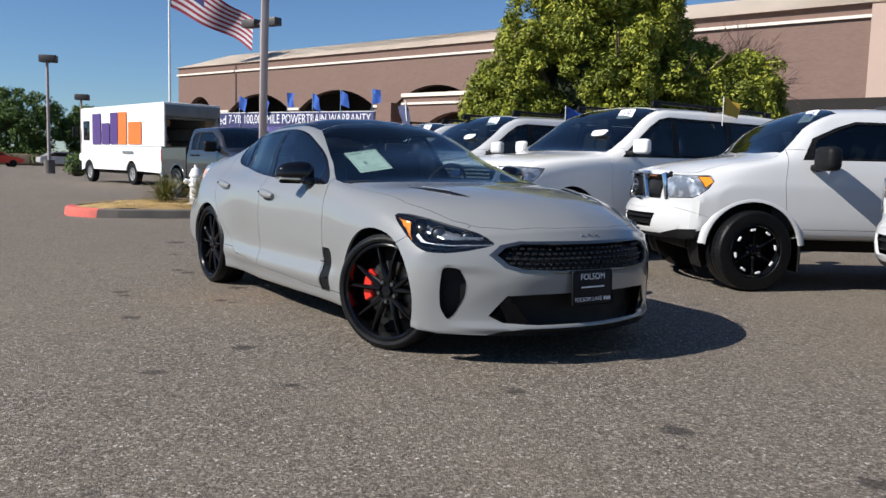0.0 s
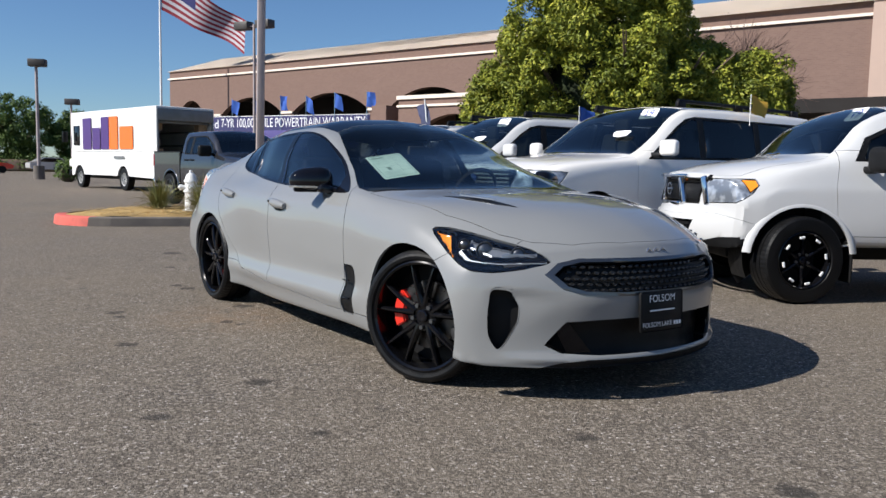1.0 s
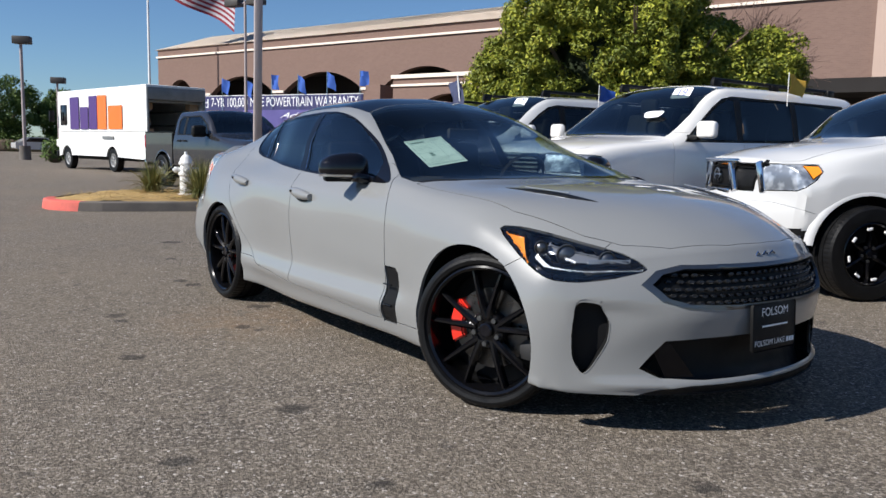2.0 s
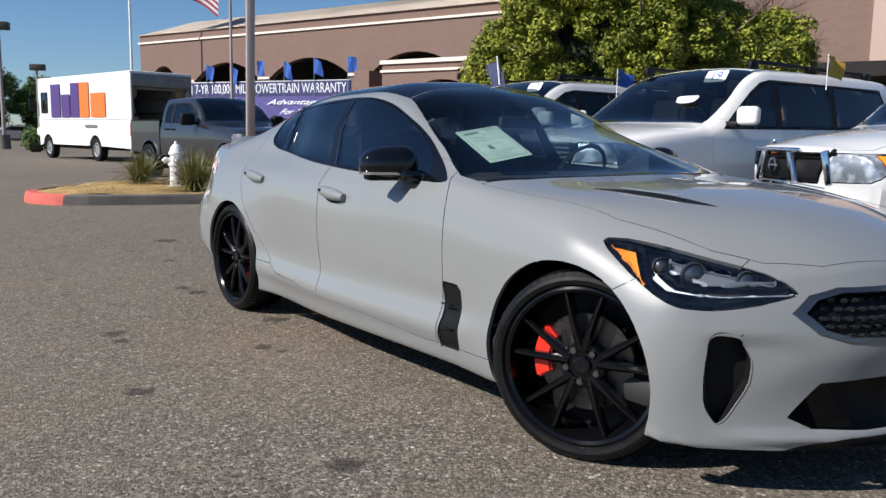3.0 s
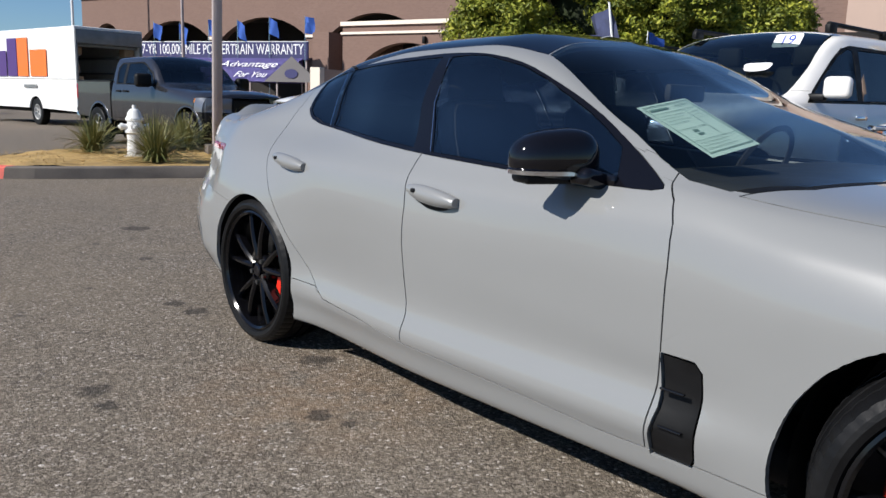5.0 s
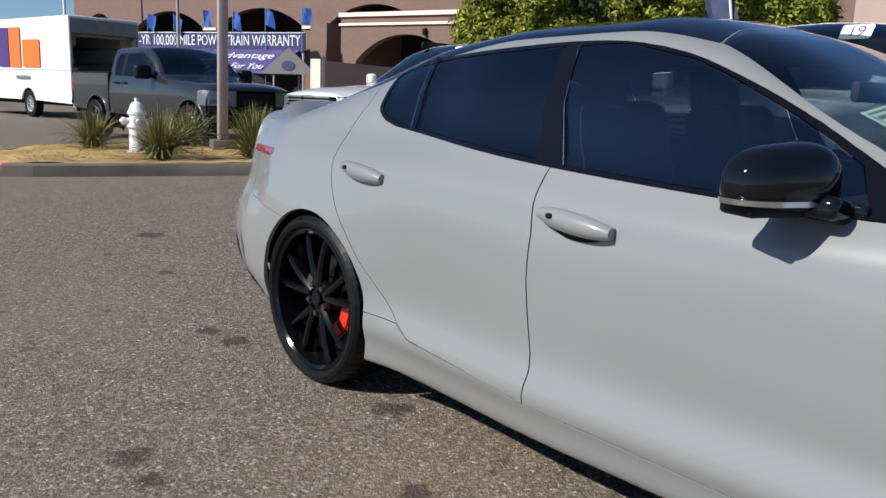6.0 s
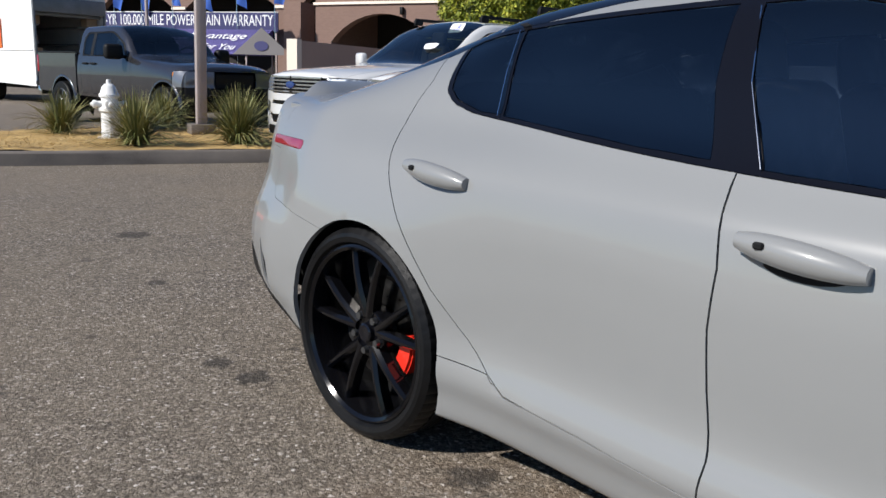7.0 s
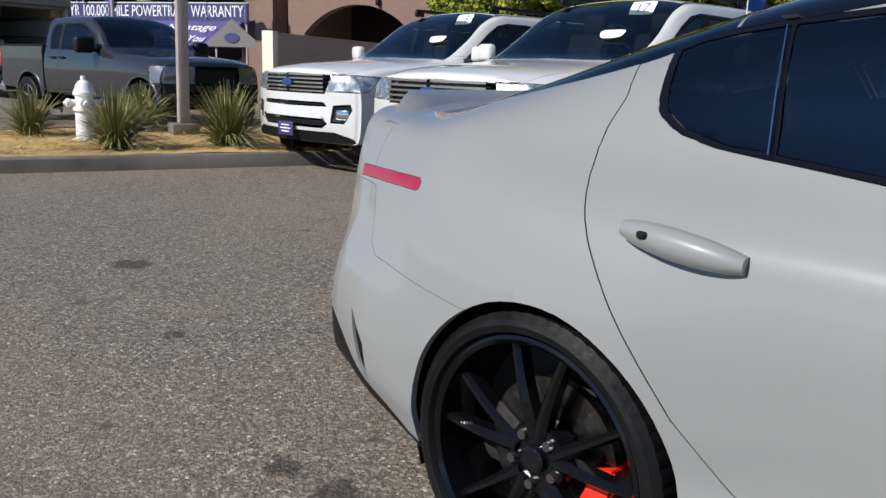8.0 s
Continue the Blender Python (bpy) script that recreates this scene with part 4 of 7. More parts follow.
    both = {"gframe", "chin", "grille", "intake", "hood", "screen", "roof", "backlight", "cowl", "bumper_f", "bumper_r", "trunk", "valance"}
    names = {"hood": ("hood", M_GREY, ""), "screen": ("windshield", M_CLEAR, "dark reflective windshield"), "roof": ("roof_panel", M_ROOFBLACK, "glossy black roof panel"),
             "backlight": ("rear_window", M_TINT, "dark tinted rear window"), "cowl": ("cowl", M_BLACK, "black plastic cowl"), "bumper_f": ("front_bumper", M_GREY, ""), "bumper_r": ("rear_bumper", M_GREY, ""),
             "gframe": ("grille_frame", M_CHROMEDARK, "dark chrome grille frame"), "chin": ("front_lip", M_BLACK, "black chin lip"), "trunk": ("trunk_lid", M_GREY, ""), "valance": ("rear_valance", M_BLACK, "black lower valance"), "glass_f": ("front_window", M_TINT2, "dark tinted window"), "glass_r": ("rear_door_window", M_TINT, "dark tinted window"),
             "glass_q": ("quarter_window", M_TINT, "dark tinted window"), "trim": ("window_trim", M_TRIM, "black window surround"), "vent": ("fender_vent", M_BLACK, "black fender vent"),
             "mark": ("side_marker", M_REDLENS, "red side reflector lens"), "door_f": ("front_door", M_GREY, ""), "door_r": ("rear_door", M_GREY, ""), "sill": ("side_sill", M_GREY, ""), "fender": ("front_fender", M_GREY, ""), "quarter": ("quarter_panel", M_GREY, "")}
    made = {}
    for key, (nm, m, label) in names.items():
        fs = groups.get(key)
        if not fs:
            continue
        g, lip = (.0, .004) if key in ("glass_f", "glass_r", "glass_q", "trim", "screen", "backlight") else (.0021, .016)
        if key in ("sill", "door_f", "door_r", "fender", "quarter", "hood", "bumper_f", "trunk", "bumper_r"):
            g = .0024 if key not in ("bumper_r", "trunk", "bumper_f", "quarter") else .0003 if key == "hood" else .0006
        if key == "bumper_f":
            lip = .005
        a = piece(bm, fs, key in both, g, lip)
        if key in ("glass_f", "glass_r", "glass_q"):
            push(a, -.004)
        if key == "gframe":
            push(a, .004)
        if key in ("vent", "mark"):
            push(a, -.006 if key == "vent" else .002)
        b = None if key in both else flipped(a)
        made[key] = part(nm, a, m, car, label, sharp=50)
        if b:
            made[key + "2"] = part(nm, b, m, car, label, sharp=50)
    # grille and intakes: recessed dark backs
    for key, nm, depth in (("grille", "grille", -.03), ("intake", "lower_intake", -.07)):
        a = piece(bm, groups[key], True, .0, .0)
        push(a, depth)
        rim = [e for e in a.edges if e.is_boundary]
        ext = bmesh.ops.extrude_edge_only(a, edges=rim)
        for v in [g for g in ext["geom"] if isinstance(g, bmesh.types.BMVert)]:
            v.co.x -= depth * .9
        made[nm] = part(nm, a, M_BLACK, car, "black mesh grille" if key == "grille" else "black lower air intake")
    for fl in (False, True):
        a = piece(bm, groups["fog"], False, .0, .0)
        push(a, -.05)
        rim = [e for e in a.edges if e.is_boundary]
        ext = bmesh.ops.extrude_edge_only(a, edges=rim)
        for v in [g for g in ext["geom"] if isinstance(g, bmesh.types.BMVert)]:
            v.co += Vector((.042, .03, 0))
        part("air_curtain", flipped(a) if fl else a, M_BLACK, car, "black corner air vent")
        for key, nm, m, d, lab in (("hood_vent", "hood_vent", M_BLACK, .002, "black hood vent insert"), ("slot", "bumper_slot", M_BLACK, -.008, "black bumper slot")):
            a = piece(bm, groups[key], False, .0, .012)
            push(a, d)
            part(nm, flipped(a) if fl else a, m, car, lab)
        lampfaces = groups["lamp"] + groups["amber"] + groups["drl"] + groups["refl"]
        back = part("headlight", flipped(push(piece(bm, groups["lamp"], False, 0, .01), -.022)) if fl else push(piece(bm, groups["lamp"], False, 0, .01), -.022), M_GLOSSBLACK, car, "dark slim headlight with amber corner")
        for key, nm, m, d in (("amber", "amber_reflector", M_AMBER, -.010), ("drl", "light_strip", M_LED, -.008), ("refl", "reflector_panel", M_REFLECT, -.018)):
            a = push(piece(bm, groups[key], False, 0, .012), d)
            part(nm, flipped(a) if fl else a, m, back)
        a = push(piece(bm, lampfaces, False, .001, .004), -.003)
        part("lens", flipped(a) if fl else a, M_LENS, back)
        sg = -1 if fl else 1
        for x, y, z, r in ((1.845, .755, .682, .034), (1.962, .655, .670, .028), (1.765, .815, .706, .022)):
            dirv = Vector((.86, .5 * sg, .0))
            c = Vector((x, y * sg, z)) - dirv * .004
            b = turned(lathe([(0, r * 1.25), (.012, r * 1.2), (.006, r), (.013, r * .7), (.018, r * .35), (.019, .001)], 24, "z"), Matrix.Translation(c - dirv * .012) @ dirv.to_track_quat("Z", "Y").to_matrix().to_4x4())
            part("projector", b, M_CHROMEDARK, back)
        # hood vent blade and fender vent fins
        part("vent_blade", box((.22, .010, .006), (1.46, .516 * sg, .911), .002, 1, rot=(0, 4.5, -18 * sg)), M_REFLECT, car, "pale blade in the hood vent")
        for x, z in ((.80, .43), (.80, .33)):
            part("vent_fin", box((.07, .012, .007), (x, .914 * sg, z), .003), M_GLOSSBLACK, car)
        # door handles
        for x, z, y, dz in ((-.150, .812, .920, -.012), (-1.152, .848, .872, -.014)):
            h = bmesh.new()
            rings = []
            for i in range(13):
                t = i / 12
                xx = x - .118 + .236 * t
                out = .034 * math.sin(math.pi * min(1, max(0, .08 + .84 * t))) ** .55
                hh = .028 * (math.sin(math.pi * (.06 + .88 * t)) ** .42) + .002
                rings.append([h.verts.new((xx, (y - .02 + out * (.55 + .45 * math.cos(a)) + .012 * math.cos(a)) * sg, z + dz * (2 * t - 1) + hh * math.sin(a))) for a in [2 * math.pi * k / 12 for k in range(12)]])
            for p, q in zip(rings, rings[1:]):
                for k in range(12):
                    h.faces.new((p[k], p[(k + 1) % 12], q[(k + 1) % 12], q[k]))
            h.faces.new(rings[0])
            h.faces.new(rings[-1])
            bmesh.ops.recalc_face_normals(h, faces=h.faces)
            door = made[("door_f" if x > -.5 else "door_r") + ("2" if fl else "")]
            hd = part("door_handle", h, M_GREY, door)
            part("handle_recess", turned(lathe([(0, .052), (.002, .05), (.003, .001)], 20, "z"), Matrix.Translation((x - .02, (y - .016) * sg, z - .008)) @ pose(0, 0, 0, -90 * sg, 0, 0) @ Matrix.Diagonal((1.7, .55, 1, 1))), M_GREY, hd)
            # flat black ellipse stands in for the handle's shadow on the door
            part("handle_shadow", turned(lathe([(0, .052), (.002, .05), (.003, .001)], 20, "z"), Matrix.Translation((x + .012, (y - .0135) * sg, z - .017 + dz * .3)) @ pose(0, 0, 0, -90 * sg, 0, 0) @ Matrix.Diagonal((1.55, .50, 1, 1))), M_BLACK, hd, "black disc painted as shade under the handle")
            part("key_hole", box((.020, .020, .013), (x - .062, (y + .017) * sg, z + .013), .003, 1), M_BLACK, hd)
        # bright strips on the window dividers
        for a, b, c in (((-1.090, .700, 1.004), (-1.110, .648, 1.12), (-1.136, .572, 1.236)), ((-.288, .808, .946), (-.362, .734, 1.11), (-.412, .628, 1.268))):
            a, b, c = [Vector((p[0], (p[1] + .001) * sg, p[2])) for p in (a, b, c)]
            part("divider_strip", rod(b, c, .0014, None, 6, rod(a, b, .0014, None, 6)), M_CHROME, car, "thin bright strip between the windows")
        # mirrors
        mb = bmesh.new()
        bmesh.ops.create_uvsphere(mb, u_segments=36, v_segments=24, radius=1)
        for v in mb.verts:
            x, y, z = [math.copysign(abs(c) ** .72, c) for c in v.co]
            z2 = z * ((.088 if z > 0 else .052) * (1 - .16 * y))
            v.co = (x * (.085 if x > 0 else .05) * (1 - .12 * y) + .01, y * .128, z2)
        MM = Matrix.Translation((.362, .918 * sg, .962)) @ pose(0, 0, 0, 0, 0, 20 * sg)
        turned(mb, MM @ Matrix.Diagonal((1, sg, 1, 1)))
        if fl:
            bmesh.ops.reverse_faces(mb, faces=mb.faces[:])
        mir = part("side_mirror", mb, M_GLOSSBLACK, car, "glossy black side mirror with light strip")
        lower = turned(box((.10, .20, .03), (.012, 0, -.044), .012, 3), MM)
        part("mirror_underside", lower, M_BLACK, mir)
        strip = bmesh.new()
        prev = None
        for k in range(21):
            a = radians(-15 + 125 * k / 20)
            ex, ey = [math.copysign(abs(c) ** .72, c) * .955 for c in (math.cos(a), math.sin(a))]
            x, y = ex * (.085 if ex > 0 else .05) + .01, ey * .13 * sg
            ring = [strip.verts.new((x * q, y * q, z)) for q, z in ((.95, -.034), (1.02, -.033), (1.02, -.022), (.95, -.021))]
            if prev:
                for q in range(4):
                    strip.faces.new((prev[q], prev[(q + 1) % 4], ring[(q + 1) % 4], ring[q]))
            prev = ring
        bmesh.ops.recalc_face_normals(strip, faces=strip.faces)
        part("indicator_strip", turned(strip, MM), M_CHROME, mir, "slim silver light strip")
        part("mirror_arm", box((.075, .14, .05), (.46, .850 * sg, .917), .018, 3, rot=(12 * sg, 0, 0)), M_GLOSSBLACK, mir)
        part("mirror_foot", box((.11, .03, .03), (.47, .826 * sg, .918), .012, 2), M_GLOSSBLACK, mir)
    # honeycomb of the grille
    random.seed(4)
    gx = [(f.calc_center_median(), f.normal.copy()) for f in groups["grille"]]
    for row in range(5):
        z = .521 + row * .0272
        for i in range(-14, 15):
            y = (i + (row % 2) * .5) * .039
            if not inside((abs(y), z), [(-.1, .640), (.43, .639), (.505, .621), (.543, .588), (.505, .545), (.435, .521), (-.1, .514)]):
                continue
            c, n = min(gx, key=lambda g: (g[0].y - abs(y)) ** 2 + (g[0].z - z) ** 2)
            n = Vector((n.x, n.y if y > 0 else -n.y, n.z))
            at = Vector((c.x, y, z)) - n * .016
            b = turned(lathe([(-.012, .0150), (0, .0135), (.003, .0095), (.0015, .001)], 6, "z"), Matrix.Translation(at) @ n.to_track_quat("Z", "Y").to_matrix().to_4x4() @ Matrix.Diagonal((1.2, .62, 1, 1)))
            part("grille_stud", b, M_GRILLE, made["grille"], smooth=False)
    # badge: plain raised strokes
    for y0, y1, z0, z1 in ((-.066, -.055, .678, .698), (-.055, -.030, .698, .680), (-.030, -.008, .680, .698), (-.008, .010, .698, .680), (.010, .035, .680, .698), (.035, .060, .698, .678)):
        part("badge", rod((2.203 - .3 * y0 * y0, y0 * 1.1, z0), (2.203 - .3 * y1 * y1, y1 * 1.1, z1), .0035, None, 6), M_CHROME, made["bumper_f"], "chrome badge strokes")
    # dealer plate: unreadable small print as bars
    pl = part("plate", turned(box((.012, .29, .188), (0, 0, 0), .012, 2), pose(2.286, -.05, .415, 0, -3, 0)), M_BLACK, car, "black dealer plate with pale print bars")
    for y, w, h, z in ((0, .17, .007, .004), (.0865, .013, .019, -.062), (.105, .013, .019, -.062), (.1235, .013, .019, -.062)):
        part("print_bar", turned(box((.003, w, h), (.007, y, z), .001, 1), pose(2.286, -.05, .415, 0, -3, 0)), M_LETTER, pl)
    for sg in (1, -1):
        b = bmesh.new()
        b.faces.new([b.verts.new((x, y * sg, z)) for x, y, z in ((2.10, .545, .345), (2.14, .50, .375), (2.19, .40, .235), (2.13, .50, .235))])
        bmesh.ops.solidify(b, geom=b.faces[:], thickness=.012)
        bmesh.ops.recalc_face_normals(b, faces=b.faces)
        part("intake_fin", b, M_GLOSSBLACK, car)
    # cabin
    part("floor_pan", box((3.9, 1.5, .10), (-.1, 0, .26), .03), M_CABIN, car)
    part("engine_bay", box((1.1, 1.1, .4), (1.45, 0, .5), .05), M_CABIN, car)
    part("inner_tub", box((2.9, 1.45, .5), (-.75, 0, .55), .1), M_CABIN, car)
    part("dashboard", box((.55, 1.42, .14), (.62, 0, .86), .06, 3), M_CABIN, car)
    liner = push(piece(bm, groups["roof"], True, .0, .0), -.03)
    part("headliner", liner, M_HEADLINER, car, "light grey headliner")
    part("steering_wheel", turned(lathe([(0, .185), (.012, .172), (0, .16), (-.012, .172)], 28, "z", closed=True), pose(.28, .36, .90, 0, -65, 0)), M_CABIN, car)
    part("rear_view_mirror", box((.03, .22, .06), (.16, 0, 1.17), .012), M_CABIN, car)
    for y in (.36, -.36):
        seat = part("seat", box((.14, .48, .62), (-.42, y, .82), .06, 3, rot=(0, -14, 0)), M_CABIN, car)
        part("headrest", box((.09, .26, .19), (-.56, y, 1.17), .04, 3, rot=(0, -10, 0)), M_CABIN, seat)
        part("seat_cushion", box((.5, .5, .16), (-.12, y, .58), .06, 3), M_CABIN, seat)
    part("rear_seat", box((.16, 1.3, .6), (-1.22, 0, .80), .06, 3, rot=(0, -20, 0)), M_CABIN, car)
    # window sticker on the inside of the windshield
    st = bmesh.new()
    q = [st.verts.new(c) for c in ((.366, -.555, 1.112), (.366, -.310, 1.148), (.646, -.330, 1.020), (.646, -.575, .984))]
    st.faces.new(q)
    sticker = part("window_sticker", st, M_PAPER, car, "pale green printed price sheet behind the glass", smooth=False)
    o, ex, ey = Vector((.366, -.555, 1.112)), Vector((.0, .245, .036)), Vector((.28, -.02, -.128))
    up = ex.cross(ey).normalized() * -1
    if up.z < 0:
        up = -up
    for u0, v0, u1, v1 in ((.05, .04, .95, .052), (.05, .948, .95, .96), (.05, .04, .064, .96), (.936, .04, .95, .96), (.10, .10, .46, .135), (.60, .09, .90, .098), (.60, .115, .84, .123), (.08, .19, .92, .196), (.66, .20, .668, .74),
                           (.12, .25, .58, .256), (.12, .30, .52, .306), (.12, .35, .60, .356), (.12, .40, .48, .406), (.72, .27, .90, .276), (.72, .33, .88, .336), (.72, .39, .90, .396), (.08, .52, .66, .526), (.30, .56, .40, .60),
                           (.30, .63, .42, .66), (.08, .74, .92, .746), (.12, .79, .70, .796), (.12, .84, .64, .846), (.12, .89, .72, .896)):
        b = bmesh.new()
        b.faces.new([b.verts.new(o + ex * a + ey * c * .98 + up * .0025) for a, c in ((u0, v0), (u1, v0), (u1, v1), (u0, v1))])
        part("print_bar", b, M_INK, sticker, smooth=False)
    # tail lip spoiler
    sp = bmesh.new()
    prev = None
    for i in range(33):
        y = -.66 + 1.32 * i / 32
        x = -2.33 + .30 * (y / .87) ** 2
        k = 1 - .92 * smooth_step((abs(y) - .42) / .24)
        zt = .985 + .088 * k
        ring = [sp.verts.new(c) for c in ((x + .09, y, .985), (x + .02, y, zt - .022 * k), (x - .01 - .045 * k, y, zt), (x - .01 - .058 * k, y, zt - .010), (x - .01 - .05 * k, y, zt - .055 * k - .005), (x - .02, y, .95))]
        if prev:
            for k in range(6):
                sp.faces.new((prev[k], prev[(k + 1) % 6], ring[(k + 1) % 6], ring[k]))
        else:
            sp.faces.new(ring)
        prev = ring
    sp.faces.new(prev[::-1])
    bmesh.ops.recalc_face_normals(sp, faces=sp.faces)
    made["screen"].visible_shadow = False
    part("spoiler", sp, M_GREY, car, "raised tail lip spoiler")
    # wheel housings and wheels
    spokes = []
    for i in range(5):
        a = 90 + 72 * i
        spokes += [(a - 7, -9), (a + 7, 9)]
    for x, r, w, yc in ((1.4525, .331, .230, .785), (-1.4525, .331, .255, .768)):
        for sg in (1, -1):
            hs = lathe([(.0, .385), (.32, .385), (.32, .10)], 32, "y")
            turned(hs, Matrix.Translation((x, sg * .84, .325)) @ (pose(0, 0, 0, 0, 0, 180) if sg > 0 else Matrix.Identity(4)))
            for f in list(hs.faces):
                if f.calc_center_median().z < .2:
                    hs.faces.remove(f)
            part("wheel_housing", hs, M_BLACK, car)
            at = Vector((x, sg * yc, .331))
            wheel("wheel", r, w, .271, car, at, spokes, sg, steer=STEER if x > 0 else 0)
            brake(car, (x, sg * (yc + .01), .331), sg, .170 if x > 0 else .165, M_RED, 172 if x > 0 else -14, STEER if x > 0 else 0, 33 if x > 0 else 22)
    return car


STEER = 24
the_sedan = sedan()

# ---- other vehicles ----
def cut_body(bm, regions, lines=()):
    """Cuts named outlines into a half body and returns the faces of each; regions: (key, axis, outline, test)."""
    tests = {"y": lambda f: f.normal.y > .25, "x": lambda f: f.normal.x > .15, "z": lambda f: f.normal.z > .2}
    for key, axis, poly, ok in regions:
        imprint(bm, poly, axis, tests[axis])
    for axis, poly in lines:
        imprint(bm, poly, axis, tests[axis], closed=False)
    bm.normal_update()
    groups = {}
    for f in bm.faces:
        c = f.calc_center_median()
        for key, axis, poly, ok in regions:
            i, j = AX[axis]
            if ok(c, f.normal) and inside((c[i], c[j]), poly):
                break
        else:
            key = "body"
        groups.setdefault(key, []).append(f)
    return groups


def panels(car, bm, groups, table):
    """Builds the panels of a cut body; table: key: (name, material, label, across the middle?, push)."""
    made = {}
    for key, (nm, m, label, mid, d) in table.items():
        if key not in groups:
            continue
        a = piece(bm, groups[key], mid, .0028 if m not in (M_CARGLASS, M_PRIVACY, M_SCREEN) else 0, .016)
        if d:
            push(a, d)
        made[key] = part(nm, a if mid else a.copy(), m, car, label, sharp=50)
        if not mid:
            made[key + "2"] = part(nm, flipped(a), m, car, label, sharp=50)
            a.free()
    return made


def plain_spokes(n, twist=0):
    return [(90 + 360 * i / n, twist) for i in range(n)]


def text_part(name, body, size, m, parent, matrix, label="", align="CENTER"):
    cu = bpy.data.curves.new(name, "FONT")
    cu.body, cu.size, cu.align_x, cu.align_y, cu.extrude = body, size, align, "CENTER", 0.002 * size
    tmp = bpy.data.objects.new("tmp", cu)
    scene.collection.objects.link(tmp)
    dg = bpy.context.evaluated_depsgraph_get()
    me = bpy.data.meshes.new_from_object(tmp.evaluated_get(dg))
    bpy.data.objects.remove(tmp)
    bpy.data.curves.remove(cu)
    me.materials.clear()
    me.materials.append(m)
    ob = new(name, me)
    ob.parent = parent
    ob.matrix_local = matrix
    if label:
        ob["label"] = label
    return ob


the_plate = next(c for c in the_sedan.children if c.name.startswith("plate"))
PLATE_FACE = pose(2.286, -.05, .415, 0, -3, 0) @ Matrix(((0, 0, 1, .0068), (1, 0, 0, 0), (0, 1, 0, 0), (0, 0, 0, 1)))
text_part("lettering", "FOLSOM", .047, M_LETTER, the_plate, PLATE_FACE @ Matrix.Translation((0, .058, 0)))
text_part("lettering", "FOLSOM LAKE", .0315, M_LETTER, the_plate, PLATE_FACE @ Matrix.Translation((-.032, -.062, 0)))


def year_sticker(car, number, at, rot):
    m = Matrix.Translation(at) @ rot
    b = turned(prism(round_poly([(-.13, -.075), (.13, -.075), (.13, .075), (-.13, .075)], 2, .12), .002), m)
    st = part("price_year_sticker", b, M_LETTER, car, "white paper number sticker on the windshield", smooth=False)
    text_part("number", number, .15, M_BLUEINK, st, m @ pose(0, 0, .004))


def housing(car, x, y, r, sg, depth=.3):
    hs = lathe([(.0, r), (depth, r), (depth, .1)], 28, "y")
    turned(hs, Matrix.Translation((x, sg * y, r * .86)) @ (pose(0, 0, 0, 0, 0, 180) if sg > 0 else Matrix.Identity(4)))
    bmesh.ops.delete(hs, geom=[f for f in hs.faces if f.calc_center_median().z < r * .5], context="FACES")
    part("wheel_housing", hs, M_BLACK, car)


def cabin(car, x0, x1, w, z0, z1):
    part("cabin_floor", box((x0 - x1, 2 * w, .5), ((x0 + x1) / 2, 0, z0 - .2), .05), M_CABIN, car)
    part("dashboard", box((.5, 2 * w, .16), (x0 - .22, 0, z0 + .10), .06), M_CABIN, car)
    part("steering_wheel", turned(lathe([(0, .19), (.014, .175), (0, .16), (-.014, .175)], 24, "z", closed=True), pose(x0 - .45, .4, z0 + .30, 0, -60, 0)), M_CABIN, car)
    for x in (x0 - 1.05, x0 - 1.95):
        for y in (.4, -.4):
            s = part("seat", box((.16, .5, .7), (x, y, z0 + .2), .06, 3, rot=(0, -12, 0)), M_CABIN, car)
            part("headrest", box((.1, .26, .2), (x - .12, y, z0 + .64), .04, 3), M_CABIN, s)


def side_mirror(car, x, y, z, sg, m, size=1.0, arm=M_BLACK):
    b = box((.13 * size, .24 * size, .20 * size), (x, sg * y, z), .05 * size, 4, rot=(0, 0, 10 * sg))
    mi = part("side_mirror", b, m, car)
    part("mirror_arm", box((.08, .22, .06), (x + .02, sg * (y - .19), z - .08), .02, 2), arm, mi)
    return mi


